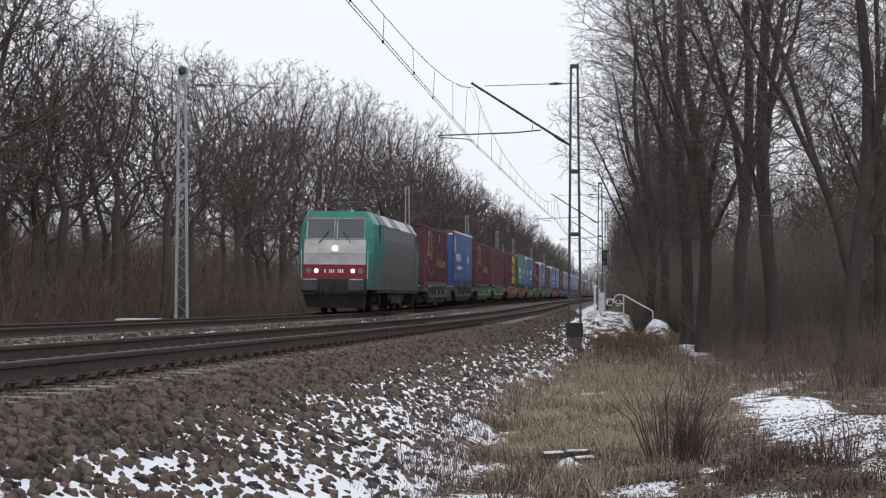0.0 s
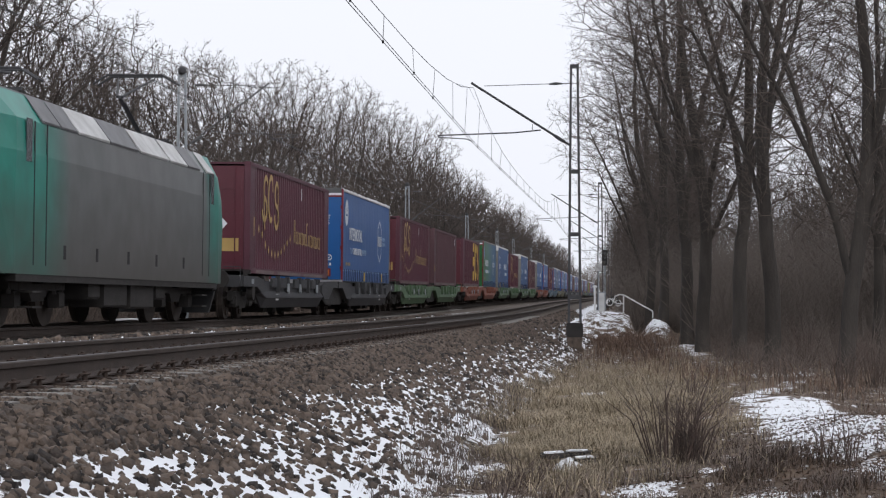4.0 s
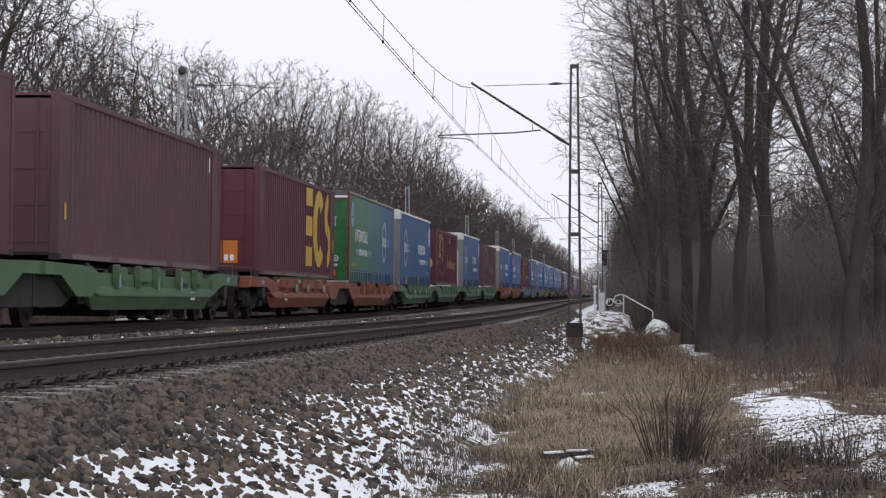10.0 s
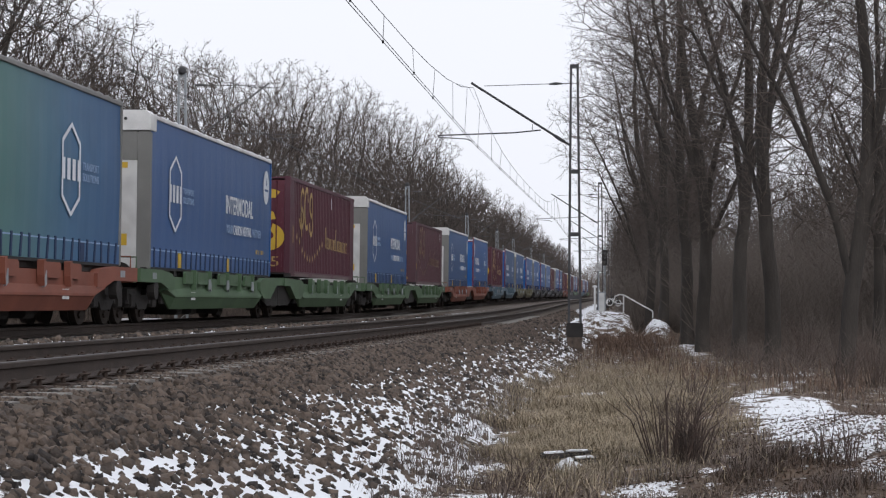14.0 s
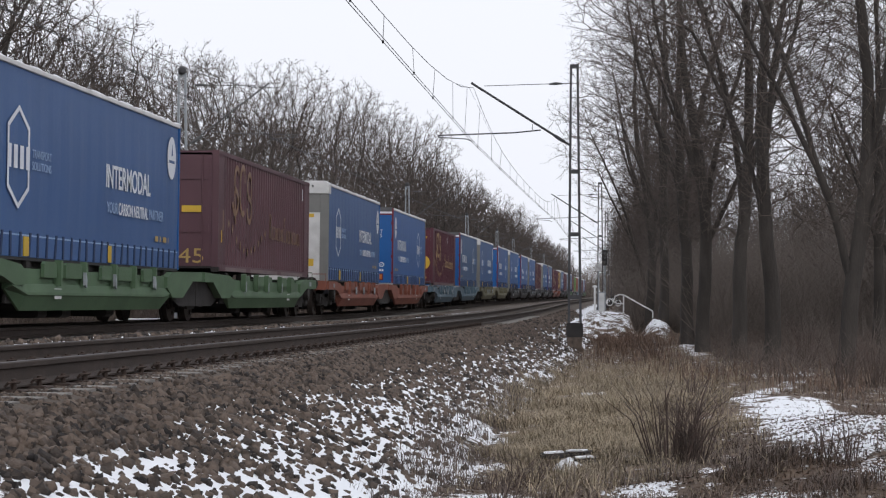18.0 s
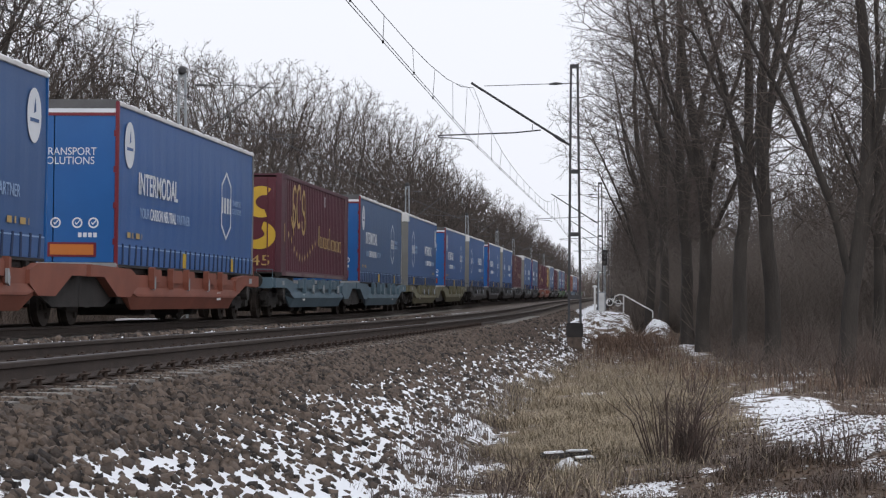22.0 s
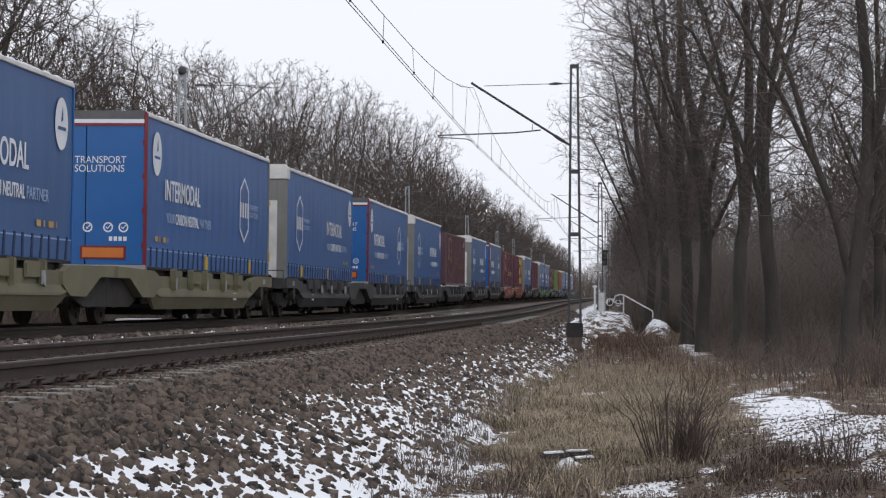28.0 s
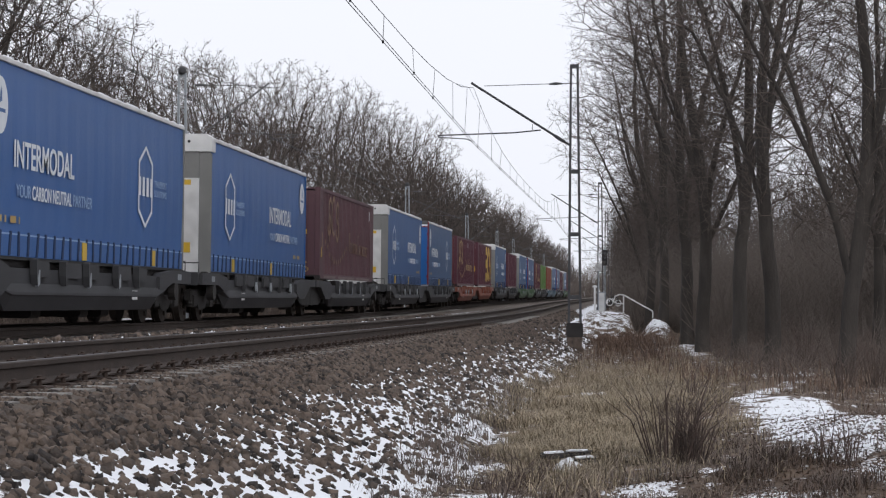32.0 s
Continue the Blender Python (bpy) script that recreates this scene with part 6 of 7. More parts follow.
def colonise(rng, nodes, parents, goals, step, reach, kill, up=0.0, wander=0.25, rounds=110):
    """Grow twigs from the given nodes until they have come near every goal; returns the nodes and each one's parent."""
    P, parents = [np.array(p, float) for p in nodes], list(parents)
    goals = np.asarray(goals, float)
    near, best = np.zeros(len(goals), int), np.full(len(goals), 1e9)
    fresh, kids = list(range(len(P))), [0] * len(P)
    for _ in range(rounds):
        Q = np.array([P[i] for i in fresh])
        d = np.sqrt(((goals[:, None] - Q[None]) ** 2).sum(-1))
        k = d.argmin(1)
        better = d[np.arange(len(goals)), k] < best
        best = np.where(better, d[np.arange(len(goals)), k], best)
        near = np.where(better, np.array(fresh)[k], near)
        live = best > kill
        goals, near, best = goals[live], near[live], best[live]
        pull = np.flatnonzero(best < reach)
        if not len(pull):
            break
        ids = np.unique(near[pull])
        fresh = []
        for i in ids:
            if kids[i] > 3:
                continue
            w = goals[near == i] - P[i]
            w = (w / np.linalg.norm(w, axis=1, keepdims=True)).sum(0)
            w = w / (np.linalg.norm(w) + 1e-9) + rng.normal(0, wander, 3) + np.array([0, 0, up])
            if parents[i] >= 0:
                w = w + (P[i] - P[parents[i]]) / step * 0.4
            P.append(P[i] + w / np.linalg.norm(w) * step)
            parents.append(int(i))
            kids[i] += 1
            kids.append(0)
            fresh.append(len(P) - 1)
        if not fresh:
            break
    return np.array(P), parents


def branched(rng, P, parents, tip, power, least, bark, sprigs, sprig_len, fine, hang=0.0, pods=0):
    """Trunk and crown meshes from a grown skeleton. least: the radius below which no node on a leader falls; pods: dry seed pods at each tip."""
    n = len(P)
    area, kids = np.zeros(n), [[] for _ in range(n)]
    for i in range(n - 1, -1, -1):
        area[i] = area[i] or tip ** power
        if parents[i] >= 0:
            area[parents[i]] += area[i]
            kids[parents[i]].append(i)
    r = area ** (1 / power)
    r[:len(least)] = np.maximum(r[:len(least)], least)
    thick, thin, tips = Shape(), [], []
    starts = [(i, None) for i in range(n) if parents[i] < 0]
    while starts:
        i, before = starts.pop()
        chain = [before, i] if before is not None else [i]
        while kids[i]:
            order = sorted(kids[i], key=lambda j: -r[j])
            starts += [(j, i) for j in order[1:]]
            i = order[0]
            chain.append(i)
        rad = [float(r[j]) for j in chain]
        if before is not None:
            rad[0] = min(rad[0], rad[1] * 1.25)
        cut = next((k for k, v in enumerate(rad) if v < 0.03 and k > 0), len(rad))
        if cut > 2:
            thick.tube([tuple(P[j]) for j in chain[:cut]], rad[:cut], 8 if rad[0] > 0.12 else 5, False)
            cut -= 1
        else:
            cut = 0
        thin += [(P[chain[k]], P[chain[k + 1]], rad[k], rad[k + 1]) for k in range(cut, len(chain) - 1)]
    for i in range(n):
        if parents[i] < 0 or r[i] > tip * 2.6:
            continue
        d = P[i] - P[parents[i]]
        d /= np.linalg.norm(d) + 1e-9
        for _ in range(sprigs + (2 if not kids[i] else 0)):
            q = rng.normal(size=3)
            w = d * 0.85 + q / np.linalg.norm(q) * 0.7 + np.array([0, 0, 0.2 - hang])
            ln = sprig_len * rng.uniform(0.45, 1.15)
            e = P[i] + w * ln
            tips.append((P[i], e, tip * 0.75))
            for _ in range(fine):
                m = P[i] + (e - P[i]) * rng.uniform(0.3, 1.0)
                tips.append((m, m + rng.normal(0, 0.4, 3) * ln + w * ln * 0.25, tip * 0.6))
        for _ in range(0 if kids[i] else pods):
            q = rng.normal(0, 0.13, 3)
            tips.append((P[i] + q, P[i] + q + rng.normal(0, 0.05, 3) - np.array([0, 0, 0.05]), 0.024))
    cv, cf = frusta([a[0] for a in thin], [a[1] for a in thin], [a[2] for a in thin], [a[3] for a in thin], 3)
    sv, sf = spikes([a[0] for a in tips], [a[1] for a in tips], [a[2] for a in tips])
    crown = array_mesh("crown", np.concatenate([cv, sv]), np.concatenate([cf[:, [0, 1, 2]], cf[:, [0, 2, 3]], sf + len(cv)]), M["twig"])
    return thick.mesh("trunk", M[bark], True), crown


def leader(rng, start, lean, height, gap, wobble=0.05):
    """Points up a stem that starts somewhere and leans."""
    d = np.array([lean[0], lean[1], 1.0])
    p, out = np.array(start, float), []
    drift = rng.uniform(0, 6.28, 2)
    while p[2] < height:
        out.append(p)
        sway = np.array([math.sin(p[2] * 0.55 + drift[0]), math.sin(p[2] * 0.47 + drift[1]), 0]) * wobble
        q = d + sway + rng.normal(0, wobble * 0.5, 3)
        p = p + q / np.linalg.norm(q) * gap
    return out


def gnarled(seed, height=12.0, wide=3.3, bole=3.6, clumps=17, goals=2300, girth=0.2, lean=(0.0, 0.0), tip=0.009, fine=2, sprigs=2):
    """A bare tree with a crooked bole and a clumpy rounded crown of winding limbs."""
    rng = np.random.default_rng(seed)
    stem = leader(rng, (0, 0, -0.3), lean, bole, 0.3, 0.09)
    base = np.array([stem[-1][0], stem[-1][1], 0])
    pts, mid = [], (bole + height) / 2
    for c in range(clumps):
        a, t = rng.uniform(0, 6.28), rng.uniform(0, 1)
        z = bole + 1.2 + (height - bole - 2.3) * (c + 0.5) / clumps
        env = wide * math.sqrt(max(0.1, 1 - ((z - mid + 0.8) / (height - mid + 1.2)) ** 2))
        q = base + np.array([math.cos(a) * env * t ** 0.5, math.sin(a) * env * t ** 0.5, z])
        rad = rng.uniform(0.95, 1.5)
        v = rng.normal(size=(goals // clumps, 3))
        v /= np.linalg.norm(v, axis=1, keepdims=True)
        pts.append(q + v * rad * rng.uniform(0, 1, (len(v), 1)) ** 0.4 * [1.15, 1.15, 0.9])
    P, parents = colonise(rng, stem, [i - 1 for i in range(len(stem))], np.concatenate(pts), 0.25, 3.4, 0.42, 0.03, 0.3)
    least = [girth * (1.5 if i == 0 else 1.2 if i == 1 else 1.0 - 0.25 * i / len(stem)) for i in range(len(stem))]
    return branched(rng, P, parents, tip, 2.08, least, "bark", sprigs, 0.24, fine, 0.0, 2)


def towering(seed, height, girth, stems, low=3.2, goals=4600, wide=(1.2, 2.5), tip=0.009, sprigs=2, fine=1, up=0.5, bark="dark_bark", sprig_len=0.42):
    """A tall bare tree of one or more ascending leaders. stems: (leader it leaves, or -1; height where it leaves; lean across; lean along; share of the height; share of the girth)."""
    rng = np.random.default_rng(seed)
    nodes, parents, least, lines = [], [], [], []
    for k, (of, at, lx, ly, share, stout) in enumerate(stems):
        if of < 0:
            start, root = (0.12 * k, 0.1 * k, -0.3), -1
        else:
            root = min(lines[of], key=lambda i: abs(nodes[i][2] - at))
            start = nodes[root]
        pts = leader(rng, start, (lx, ly), height * share, 0.33, 0.1)
        pts = pts if of < 0 else pts[1:]
        lines.append(list(range(len(nodes), len(nodes) + len(pts))))
        for i, p in enumerate(pts):
            parents.append(root if i == 0 else len(nodes) - 1)
            nodes.append(p)
            flare = (1.55, 1.25, 1.1)[i] if of < 0 and i < 3 else 1.0
            least.append(girth * stout * flare * (1 - 0.8 * i / len(pts)))
    where = rng.integers(0, len(nodes), goals * 3)
    pts = []
    for i in where:
        z = nodes[i][2]
        if z < low or len(pts) >= goals:
            continue
        t = (z - low) / (height - low)
        rad = (wide[0] + (wide[1] - wide[0]) * min(1, t * 2.2)) * (1.0 if t < 0.7 else 1 - 1.6 * (t - 0.7))
        a, q = rng.uniform(0, 6.28), rng.uniform(0.05, 1) ** 0.6
        pts.append(np.array(nodes[i]) + np.array([math.cos(a) * rad * q, math.sin(a) * rad * q, rng.uniform(0.2, 1.4)]))
    P, parents = colonise(rng, nodes, parents, pts, 0.33, 3.0, 0.42, up, 0.18)
    return branched(rng, P, parents, tip, 2.3, least, bark, sprigs, sprig_len, fine)


def tree(meshes, at, label, group):
    t = thing("bare_tree", label, "tree", group, at=at)
    part("trunk", meshes[0], None, t, "dark rough trunk and limbs")
    part("crown", meshes[1], None, t, "leafless twigs")
    return t


WOOD = [gnarled(61), gnarled(62, wide=2.9, bole=3.4, lean=(0.06, 0.0)), gnarled(63, wide=3.6, bole=2.8, clumps=19), gnarled(64, wide=2.7, bole=4.2, clumps=15, lean=(-0.1, 0.05)),
        gnarled(65, wide=3.1, bole=2.6, clumps=18, lean=(0.0, -0.08)), gnarled(66, wide=3.4, bole=3.2, clumps=20)]
LIGHT = [gnarled(71, clumps=13, goals=1500, tip=0.012, fine=1), gnarled(72, wide=2.8, clumps=12, goals=1400, tip=0.012, fine=1), gnarled(73, wide=3.6, clumps=14, goals=1500, tip=0.012, fine=1)]
TALL = [towering(31, 15.0, 0.25, [(-1, 0, 0.02, 0.0, 1.0, 1.0), (0, 4.2, -0.2, 0.1, 0.8, 0.5), (0, 5.6, 0.22, -0.1, 0.85, 0.5), (1, 6.0, -0.3, -0.1, 0.8, 0.3)], 3.0),
        towering(32, 15.0, 0.24, [(-1, 0, -0.05, 0.02, 1.0, 1.0), (0, 4.4, 0.24, 0.1, 0.8, 0.45), (0, 5.0, -0.24, 0.1, 0.85, 0.5), (2, 6.4, -0.34, 0.0, 0.7, 0.3), (0, 3.4, 0.34, -0.2, 0.7, 0.3)], 2.8),
        towering(33, 15.0, 0.23, [(-1, 0, 0.01, 0.0, 1.0, 1.0), (0, 5.0, 0.26, 0.15, 0.8, 0.42), (0, 3.8, -0.34, 0.1, 0.6, 0.28)], 3.2),
        towering(34, 14.5, 0.21, [(-1, 0, 0.03, 0.02, 1.0, 1.0), (0, 2.4, 0.4, -0.05, 0.72, 0.5), (0, 2.0, -0.34, 0.08, 0.75, 0.42), (0, 4.4, 0.18, 0.1, 0.85, 0.55), (2, 4.2, -0.5, 0.0, 0.6, 0.25)], 2.6)]
EDGE = [towering(41, 8.5, 0.045, [(-1, 0, -0.02, 0.0, 1.0, 1.0), (-1, 0, -0.18, 0.1, 0.85, 0.9), (-1, 0, -0.28, -0.1, 0.7, 0.8), (-1, 0, 0.1, 0.2, 0.8, 0.8), (0, 2.2, -0.3, 0.0, 0.8, 0.6)], 0.5, 2600, (0.7, 2.0), 0.007, 2, 1, 0.12, "bark", 0.36),
        towering(42, 7.0, 0.04, [(-1, 0, -0.08, 0.0, 1.0, 1.0), (-1, 0, -0.24, 0.2, 0.8, 0.9), (-1, 0, -0.32, -0.2, 0.66, 0.8), (-1, 0, 0.1, -0.2, 0.8, 0.8)], 0.4, 2400, (0.7, 1.9), 0.007, 2, 1, 0.12, "bark", 0.36)]
TOPS = {m[1].name: max(v.co.z for v in m[1].vertices) for m in WOOD + LIGHT + TALL + EDGE}


def wood_height(s):
    """How high the wood's edge stands along the line."""
    return float(np.interp(s, [30, 60, 71, 79, 90, 132, 155, 190, 255, 300, 430], [15.4, 16.2, 15.6, 14.2, 13.6, 16.4, 18.0, 19.6, 18.4, 15.0, 13.1]))


def planted(meshes, s, off, turn, size, label, group, tilt=0.0, high=0.0):
    """high: how high the tree is to stand, else size scales it."""
    if high:
        size = size * high / TOPS[meshes[1].name]
    at = upright(s, off, ground_at(s, off) - 0.02) @ pose(0, 0, 0, tilt, 0, turn) @ Matrix.Diagonal((size, size, size, 1))
    t = tree(meshes, None, label, group)
    t.matrix_basis = at
    return t


rnd = random.Random(5)
# the wood behind the far track
s = 30.0
while s < 430:
    planted(rnd.choice(WOOD if s < 200 else WOOD[:2] + LIGHT), s + rnd.uniform(-2, 2), -rnd.uniform(9.0, 13.0), rnd.uniform(0, 360), rnd.uniform(0.8, 1.04), "bare winter tree with fine brown twigs at the wood's edge", "trees of the wood", 0, wood_height(s))
    s += 3.4 if s < 82 else 4.0 if s < 96 else 5.4 if s < 130 else 7.5 if s < 220 else 12
s = 30.0
while s < 460:
    planted(rnd.choice(LIGHT + (WOOD if s < 130 else [])), s + rnd.uniform(-3, 3), -rnd.uniform(15, 24), rnd.uniform(0, 360), rnd.uniform(0.8, 1.05), "bare winter tree inside the wood", "trees of the wood", 0, wood_height(s))
    s += 3.2 if s < 90 else 5.0 if s < 100 else 16 if s < 240 else 14
s = 30.0
while s < 470:
    planted(rnd.choice(WOOD if s < 160 else LIGHT), s + rnd.uniform(-3, 3), -rnd.uniform(27, 46), rnd.uniform(0, 360), rnd.uniform(0.85, 1.05), "bare winter tree deep in the wood", "trees of the wood", 0, wood_height(s))
    s += 3.2 if s < 84 else 40 if s < 300 else 12
planted(WOOD[3], 84, -8.3, 178, 1.0, "dark leaning bare trunk behind the mast", "trees of the wood", 0, 12.2)


def spot(x, y):
    """Place along the line and distance to its side of a point of the plan."""
    s = y
    for _ in range(3):
        h = float(np.interp(s, S_AX, HEAD))
        s += (x - float(np.interp(s, S_AX, LINE_X))) * math.sin(h) + (y - float(np.interp(s, S_AX, LINE_Y))) * math.cos(h)
    h = float(np.interp(s, S_AX, HEAD))
    return s, (x - float(np.interp(s, S_AX, LINE_X))) * math.cos(h) - (y - float(np.interp(s, S_AX, LINE_Y))) * math.sin(h)


s = 192.0
while s < 640:
    planted(rnd.choice(LIGHT), s + rnd.uniform(-2, 2), -rnd.uniform(5.6, 8.5), rnd.uniform(0, 360), rnd.uniform(0.85, 1.05), "bare winter tree far along the line", "trees of the wood", 0, 14.5)
    s += 5.0 if s < 380 else 10.0

# the row beside the near track
for x, y, k, turn, size in ((8.15, 63.5, 1, 0, 1.0), (8.35, 57, 0, 12, 0.92), (8.2, 51, 2, 0, 1.0), (8.6, 43.5, 3, 0, 1.0), (8.9, 74, 0, 200, 1.0), (9.2, 85, 2, 40, 0.95), (9.8, 96, 1, 10, 1.0),
                            (10.5, 106, 3, 20, 1.0), (12.6, 59, 2, 45, 0.8), (14.2, 62, 3, 150, 0.8), (17.5, 72, 0, 100, 0.8)):
    s, off = spot(x, y)
    planted(TALL[k], s, off, turn + math.degrees(float(np.interp(s, S_AX, HEAD))), size, "tall bare tree with a dark rough trunk beside the near track", "trees beside the near track")
s = 108.0
while s < 430:
    planted(rnd.choice(TALL[:2] + WOOD[:3] + LIGHT if s < 200 else LIGHT), s + rnd.uniform(-2, 2), NEAR + rnd.uniform(7.6, 10) - 2 * (s > 220), rnd.uniform(0, 360), rnd.uniform(0.85, 1.0), "bare winter tree in the row beside the near track", "trees beside the near track", 0, 14.0)
    s += 6.0 if s < 240 else 10
s = 106.0
while s < 600:
    planted(rnd.choice(EDGE), s + rnd.uniform(-2, 2), NEAR + rnd.uniform(6.7, 7.9) - 1.8 * (s > 200), rnd.uniform(-40, 40), rnd.uniform(0.8, 1.1), "bushy bare young tree leaning towards the line", "young trees beside the near track")
    s += 4.0 if s < 220 else 12
s = 60.0
while s < 330:
    planted(rnd.choice(LIGHT), s + rnd.uniform(-3, 3), NEAR + rnd.uniform(15, 30), rnd.uniform(0, 360), rnd.uniform(0.9, 1.15), "bare winter tree behind the row", "trees beside the near track")
    s += 6.0
s = 70.0
while s < 150:
    planted(rnd.choice(WOOD), s + rnd.uniform(-3, 3), NEAR + rnd.uniform(18, 44), rnd.uniform(0, 360), rnd.uniform(0.9, 1.1), "bare winter tree behind the row", "trees beside the near track", 0, 14.5)
    s += 8.0


def thicket(name, n, s_rng, off_rng, height, r, label, branches=3, mat="brush", bias=1.0, tilt=0.38):
    """Many thin stems, each with side shoots."""
    s = s_rng[0] + (s_rng[1] - s_rng[0]) * RNG.uniform(size=n) ** bias
    off = RNG.uniform(*off_rng, n)
    x, y, z = line_array(s, off)
    z = z + ground_z(s, off) - 0.05
    p0 = np.stack([x, y, z], -1)
    h = RNG.uniform(*height, n)
    d = np.stack([RNG.normal(0, tilt, n), RNG.normal(0, tilt, n), np.ones(n)], -1)
    mid = p0 + d * (h * 0.5)[:, None]
    top = mid + (d + np.stack([RNG.normal(0, tilt, n), RNG.normal(0, tilt, n), np.zeros(n)], -1)) * (h * 0.5)[:, None]
    rr = r * RNG.uniform(0.6, 1.4, n)
    a, fa = frusta(p0, mid, rr, rr * 0.7, 3)
    b, fb = spikes(mid, top, rr * 0.7)
    V, F = [a, b], [np.concatenate([fa[:, [0, 1, 2]], fa[:, [0, 2, 3]]]), fb + len(a)]
    o = len(a) + len(b)
    for _ in range(branches):
        t = RNG.uniform(0.15, 0.95, n)[:, None]
        q = np.where(t < 0.5, p0 + (mid - p0) * t * 2, mid + (top - mid) * (2 * t - 1))
        e = q + np.stack([RNG.normal(0, 0.5, n), RNG.normal(0, 0.5, n), RNG.uniform(0.1, 0.9, n)], -1) * (h * RNG.uniform(0.15, 0.4, n))[:, None]
        v, f = spikes(q, e, rr * 0.5)
        V.append(v)
        F.append(f + o)
        o += len(v)
    return solid(name, array_mesh(name, np.concatenate(V), np.concatenate(F), M[mat]), None, label, "undergrowth", kind="stuff")


thicket("undergrowth", 8500, (35, 330), (-15, -6.2), (0.8, 3.2), 0.014, "dense brown leafless undergrowth along the wood's edge", 5, bias=1.4)
thicket("undergrowth", 7000, (30, 300), (-50, -13), (1.5, 4.5), 0.024, "dense leafless undergrowth inside the wood", 5, bias=1.6)
thicket("undergrowth", 9500, (40, 190), (-46, -13), (3.0, 7.5), 0.026, "tall dense brown thicket inside the wood", 5)
thicket("far_woods", 5500, (30, 480), (-110, -40), (2.5, 6.0), 0.045, "distant leafless wood, grey-brown", 7, "misty_wood")
thicket("far_woods", 3500, (120, 330), (-90, -38), (6.0, 11.0), 0.05, "tall leafless wood far behind the line", 6, "misty_wood")
thicket("undergrowth", 6000, (100, 230), (NEAR + 5.0, NEAR + 13), (1.2, 5.0), 0.014, "leafless bushes under the row of trees", 5, "misty_wood", 1.4)
thicket("undergrowth", 3000, (74, 104), (NEAR + 7.6, NEAR + 14), (1.2, 5.0), 0.012, "leafless bushes between the tall trees", 5, "misty_wood")
thicket("undergrowth", 3000, (230, 640), (NEAR + 4.4, NEAR + 12), (2.0, 7.0), 0.04, "distant bushes beside the near track", 5, "misty_wood")
thicket("undergrowth", 4000, (190, 640), (-15, -5.2), (1.5, 7.0), 0.035, "distant bushes beside the far track", 5, "misty_wood")
thicket("far_woods", 1500, (800, 970), (-60, 70), (7.0, 15.0), 0.2, "distant grey wood closing the view along the line", 7, "misty_wood")
thicket("far_woods", 9500, (75, 330), (NEAR + 14, NEAR + 60), (3.0, 8.0), 0.04, "distant leafless wood beyond the row of trees", 5, "misty_wood", 1.4)
thicket("undergrowth", 3500, (40, 80), (NEAR + 7.4, NEAR + 13), (0.25, 0.9), 0.007, "low dark brown scrub at the foot of the tall trees", 5, "brush", 1.0, 0.6)
thicket("undergrowth", 4000, (50, 110), (NEAR + 9.5, NEAR + 30), (0.4, 1.8), 0.009, "low brown undergrowth under the tall trees", 5, "misty_wood")


def blades(name, n, spots, height, width, mat, label, lean=0.5, bare=0.93, edge=3.85):
    """Dead grass: bent blades round given spots (s, o, spread along, spread across, weight)."""
    w = np.array([q[4] for q in spots], float)
    pick = RNG.choice(len(spots), n, p=w / w.sum())
    P = np.array([q[:4] for q in spots])[pick]
    s = P[:, 0] + RNG.normal(0, 1, n) * P[:, 2]
    o = P[:, 1] + RNG.normal(0, 1, n) * P[:, 3]
    ok = (o + 0.25 * rolling(s, o, 0.25) + 0.3 * rolling(s, o, 0.8) + foot(s) > edge) & (rolling(s * 0.6, o * 1.6, 0.22) > RNG.uniform(-0.75, 0.1, n)) & (RNG.uniform(size=n) > bare * (snow_at(s, o) > 0.5))
    s, o = s[ok], o[ok]
    n = len(s)
    x, y, z = line_array(s, o + NEAR)
    z = z + ground_z(s, o + NEAR) - 0.01
    h = RNG.uniform(*height, n) * np.clip(0.7 + 0.65 * rolling(x, y, 0.45), 0.3, 1.5)
    a = RNG.uniform(0, 2 * np.pi, n)
    t = RNG.uniform(0.1, lean, n) * h
    side = np.stack([np.cos(a + 1.6), np.sin(a + 1.6), 0 * a], -1) * width * RNG.uniform(0.6, 1.4, n)[:, None]
    base = np.stack([x, y, z], -1)
    mid = base + np.stack([np.cos(a) * t * 0.4, np.sin(a) * t * 0.4, h * 0.6], -1)
    tip = base + np.stack([np.cos(a) * t * 1.5, np.sin(a) * t * 1.5, h * RNG.uniform(0.55, 1.0, n)], -1)
    v = np.stack([base - side, base + side, mid + side * 0.8, mid - side * 0.8, tip], 1)
    f = np.array([(0, 1, 2), (0, 2, 3), (3, 2, 4)])
    F = f[None] + (5 * np.arange(n))[:, None, None]
    return solid(name, array_mesh(name, v.reshape(-1, 3), F.reshape(-1, 3), M[mat]), None, label, "grass", kind="stuff")


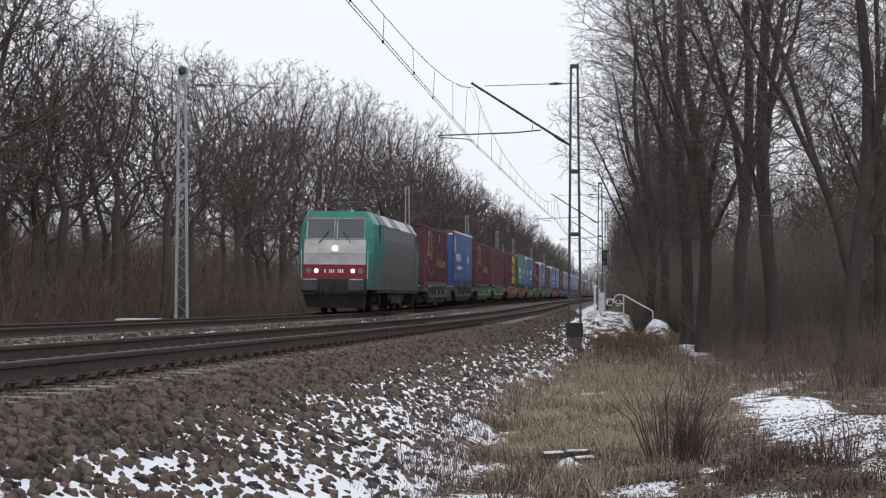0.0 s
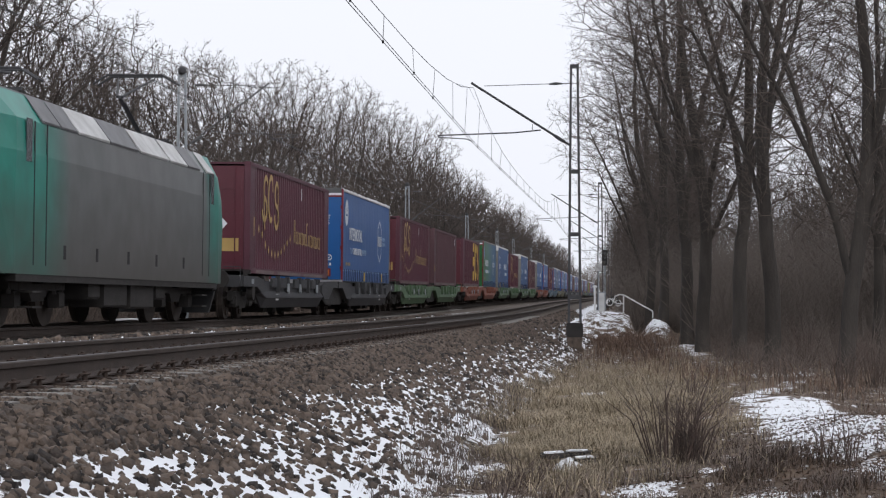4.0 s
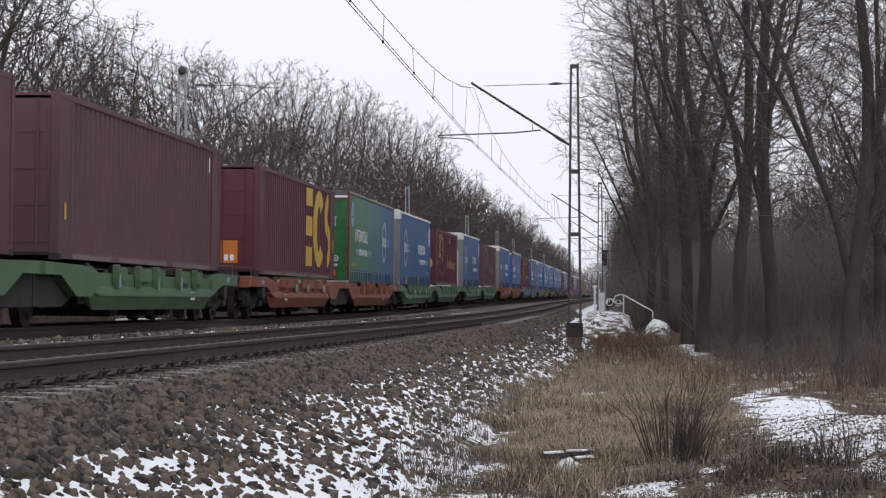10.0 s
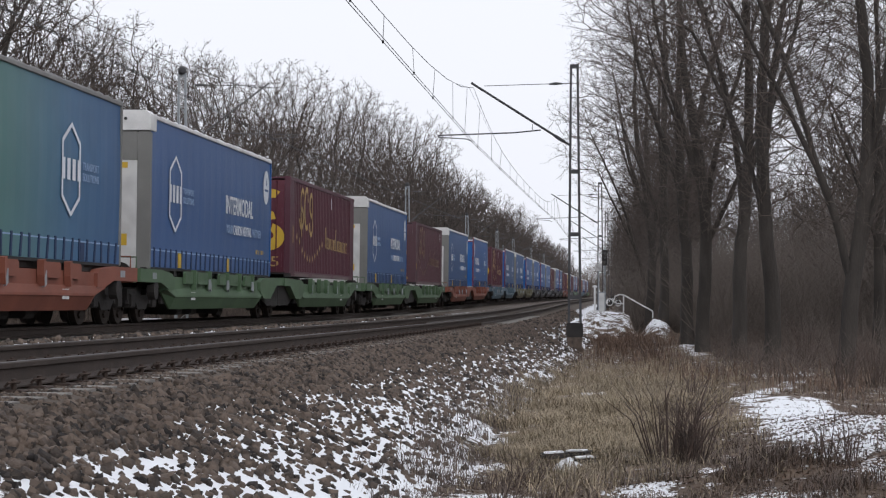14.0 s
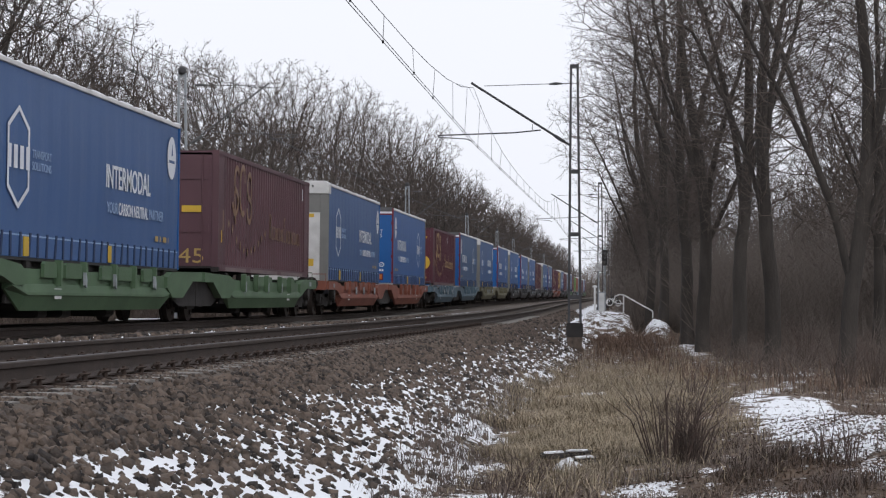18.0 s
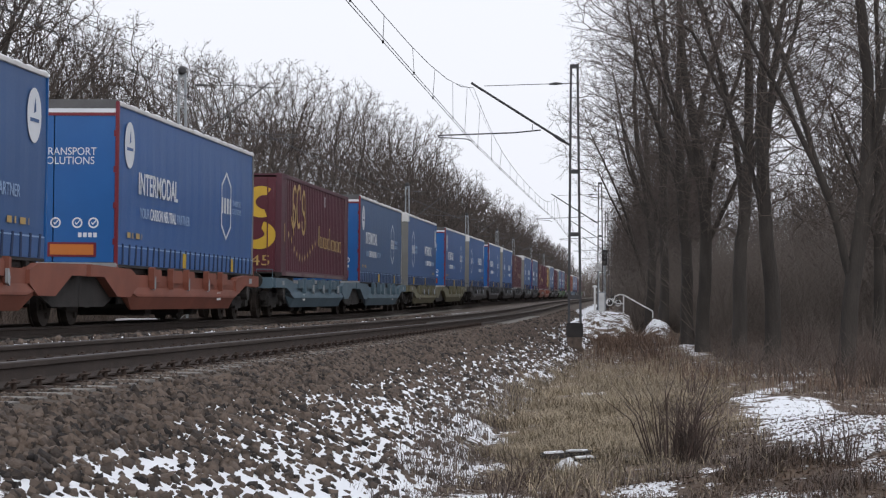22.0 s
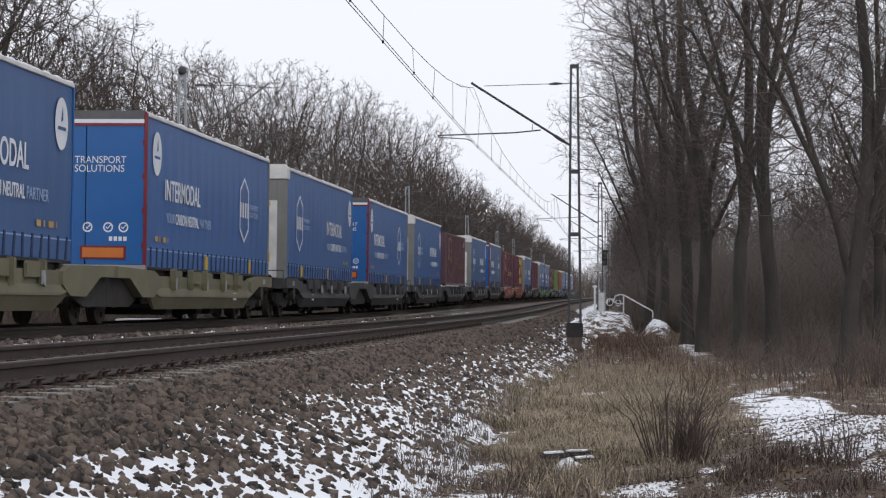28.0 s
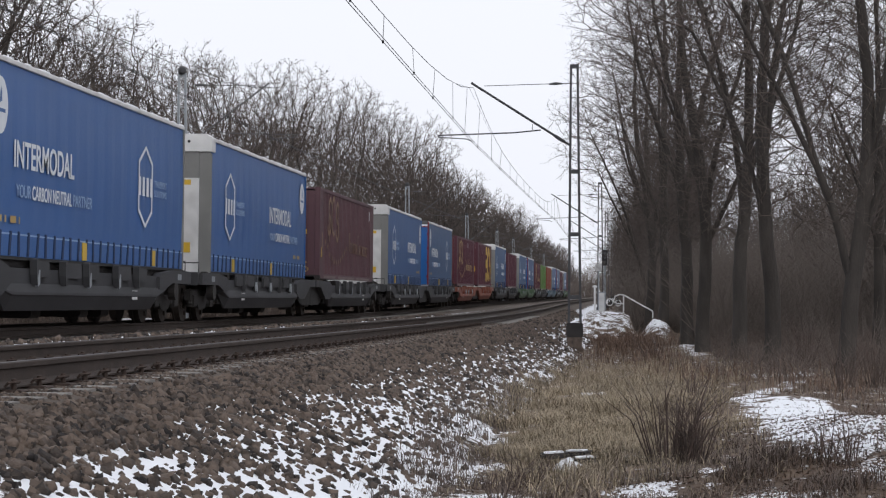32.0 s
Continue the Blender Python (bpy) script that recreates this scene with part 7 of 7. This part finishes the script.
blades("dead_grass", 80000, [(26, 4.6, 4, 0.7, 3), (23, 4.4, 2.0, 0.5, 2), (34, 4.6, 6, 0.8, 3.5), (45, 5.2, 7, 1.2, 2), (45, 9, 10, 2.0, 0.5), (70, 6.0, 12, 1.6, 0.4), (29, 5.6, 3, 0.5, 1)],
       (0.08, 0.34), 0.0032, "straw", "tufts of pale dead grass between snow patches", 1.6)
blades("dark_weeds", 46000, [(17, 5.2, 2.0, 1.2, 1.2), (18.0, 6.8, 0.8, 0.9, 1.6), (20.5, 5.2, 0.8, 0.6, 1.2), (42, 8.2, 8, 1.6, 1), (58, 7, 8, 2, 1.2), (15.5, 7, 1.5, 1.8, 2), (14, 5.5, 1.2, 1.2, 1.5), (19.6, 6.2, 0.8, 0.35, 0.8), (22, 6.0, 1.5, 0.3, 0.8), (26, 8.9, 3, 0.7, 2), (33, 5.9, 4, 0.5, 2), (36, 8.8, 4, 0.8, 2), (62, 8, 10, 2.5, 2), (86, 5.0, 4, 1.0, 0.8), (75, 9, 8, 2, 1.5), (52, 8, 3, 2, 1.5)],
       (0.06, 0.28), 0.0033, "brush", "dark brown withered weeds", 1.4, 0.85)
blades("brown_weeds", 12000, [(72, 4.8, 5, 0.7, 3), (58, 5.2, 5, 0.9, 1.5), (46, 6.6, 4, 0.6, 1), (38, 8.4, 5, 0.8, 1), (78, 5.4, 3, 0.8, 2), (83.5, 4.6, 1.0, 0.8, 4)],
       (0.15, 0.65), 0.006, "rust_weed", "reddish brown withered weeds before the snowy platform", 0.7, 0.5)


blades("toe_grass", 11000, [(18, 3.4, 2, 0.3, 3), (22, 3.2, 3, 0.3, 2), (29, 3.0, 5, 0.3, 2), (42, 3.1, 8, 0.35, 1)], (0.05, 0.24), 0.0032, "brush", "thin brown grass poking through the snow at the foot of the bank", 1.0, 0.25, 3.15)
blades("withered_weeds", 9000, [(16.8, 6.8, 0.6, 0.9, 3), (18.4, 6.4, 0.6, 0.5, 2.5), (19.0, 7.2, 0.6, 0.5, 2), (17.0, 8.4, 0.6, 0.5, 1.5), (16.4, 5.0, 0.5, 0.5, 1.5)], (0.05, 0.2), 0.004, "leaf", "withered brown weeds standing in the snow", 1.6, 0.1)


def shrub(s, o, n, height, wide, label, r=0.006):
    """A clump of bare upright stems."""
    t = thing("bare_shrub", label, "shrub", "bare shrubs", at=beside(s, o, -0.03))
    V0, V1, V2, R = [], [], [], []
    for _ in range(n):
        a, q = RNG.uniform(0, 6.28), RNG.uniform(0, 1) ** 0.6
        b = np.array([0.22 * wide * q * math.cos(a), 0.22 * wide * q * math.sin(a), 0])
        h = height * RNG.uniform(0.45, 1.0)
        d = np.array([wide * q * math.cos(a) * 0.6 + RNG.normal(0, 0.08), wide * q * math.sin(a) * 0.6 + RNG.normal(0, 0.08), h])
        V0.append(b)
        bow = RNG.uniform(0.2, 0.42)
        V1.append(b + d * np.array([bow, bow, 0.55]) + RNG.normal(0, 0.02, 3))
        V2.append(b + d * np.array([1.15, 1.15, 1.0]) + RNG.normal(0, 0.05, 3))
        R.append(r * RNG.uniform(0.6, 1.3))
    V0, V1, V2, R = (np.array(q) for q in (V0, V1, V2, R))
    a, fa = frusta(V0, V1, R, R * 0.75, 4)
    b, fb = spikes(V1, V2, R * 0.75)
    part("stem", array_mesh("stem", np.concatenate([a, b]), np.concatenate([fa[:, [0, 1, 2]], fa[:, [0, 2, 3]], fb + len(a)]), M["stem"]), None, t, "dark bare stems")["kind"] = "stuff"
    m = n * 5
    k = RNG.integers(0, n, m)
    u = RNG.uniform(0.1, 0.95, m)[:, None]
    q = np.where(u < 0.5, V0[k] + (V1[k] - V0[k]) * u * 2, V1[k] + (V2[k] - V1[k]) * (2 * u - 1))
    e = q + RNG.normal(0, 1, (m, 3)) * [0.09, 0.09, 0.05] * (height ** 0.5) + [0, 0, 0.1 * height]
    v, f = spikes(q, e, R[k] * 0.45)
    part("side_twig", array_mesh("side_twig", v, f, M["stem"]), None, t)["kind"] = "stuff"
    return t


shrub(20.8, 5.62, 62, 0.8, 0.5, "dense clump of bare brown stems in dead grass")
shrub(20.8, 5.4, 48, 1.25, 1.0, "thin bare shrub with long curved stems")
shrub(19.0, 6.9, 9, 0.75, 0.4, "few bare dark stems in the snow", 0.005)
shrub(19.5, 6.75, 8, 0.85, 0.3, "few bare dark stems in the snow", 0.006)
shrub(17.2, 4.0, 26, 0.45, 0.5, "low withered weed stems", 0.004)
shrub(18.5, 4.15, 18, 0.5, 0.4, "low withered weed stems", 0.004)
shrub(36, 8.6, 24, 1.3, 0.7, "thin bare shrub at the edge of the path")
shrub(38, 9.4, 20, 1.5, 0.8, "thin bare shrub at the edge of the path")
shrub(31, 5.9, 14, 0.9, 0.5, "sparse withered stems in grass", 0.005)
shrub(52, 9.3, 26, 1.6, 0.9, "bare shrub under the tall trees", 0.01)
shrub(60, 5.6, 30, 0.8, 1.0, "brown withered shrub by the mast", 0.008)


def litter(name, n, spots, size, mat, label):
    """Curled dead leaves lying about."""
    pick = RNG.integers(0, len(spots), n)
    P = np.array(spots, float)[pick]
    s, o = P[:, 0] + RNG.normal(0, 1, n) * P[:, 2], P[:, 1] + RNG.normal(0, 1, n) * P[:, 3]
    ok = o > 3.4
    s, o = s[ok], o[ok]
    n = len(s)
    x, y, z = line_array(s, o + NEAR)
    z = z + ground_z(s, o + NEAR) + 0.012
    q = RNG.normal(0, 1, (n, 4, 3)) * [0.006, 0.006, 0.006] + np.array([(-1, -0.6, 0), (1, -0.6, 0.2), (1, 0.6, 0), (-1, 0.6, 0.3)])[None] * size
    a = RNG.uniform(0, 6.28, n)
    c, d = np.cos(a)[:, None], np.sin(a)[:, None]
    v = np.stack([q[:, :, 0] * c - q[:, :, 1] * d, q[:, :, 0] * d + q[:, :, 1] * c, q[:, :, 2]], -1) + np.stack([x, y, z], -1)[:, None]
    f = np.array([(0, 1, 2), (0, 2, 3)])
    return solid(name, array_mesh(name, v.reshape(-1, 3), (f[None] + (4 * np.arange(n))[:, None, None]).reshape(-1, 3), M[mat]), None, label, "leaves", kind="stuff")


litter("dead_leaves", 26000, [(18, 7.5, 2.5, 1.6), (17, 7.2, 2.2, 1.4), (21, 8.2, 2.5, 1.2), (16, 5.5, 2, 1.5), (24, 8.5, 4, 1.5), (40, 8, 9, 2.5), (26, 5.2, 5, 1.0)], 0.015, "leaf", "scattered curled brown leaves on the ground")

litter("earth_clods", 900, [(87.5, 4.4, 2.5, 0.9), (87, 6.5, 1.0, 0.3), (86, 4.6, 1.5, 1.2)], 0.05, "leaf", "dark clods and leaves on the snowy platform and spoil heap")


# ---- what moves ----
def motions():
    """The whole train rolls along the far track at one speed; its wheels turn."""
    for ob, u, half in CARRIED:
        walk(ob, [(t, riding(u - SPEED * t, half)) for t in range(0, 33)])
    for w, y, r in SPINNING[:34]:
        walk(w, [(i / FPS, Matrix.Translation((0, y, r)) @ Matrix.Rotation(SPEED / r * i / FPS, 4, "X")) for i in range(int(SECONDS * FPS) + 1)])


motions()
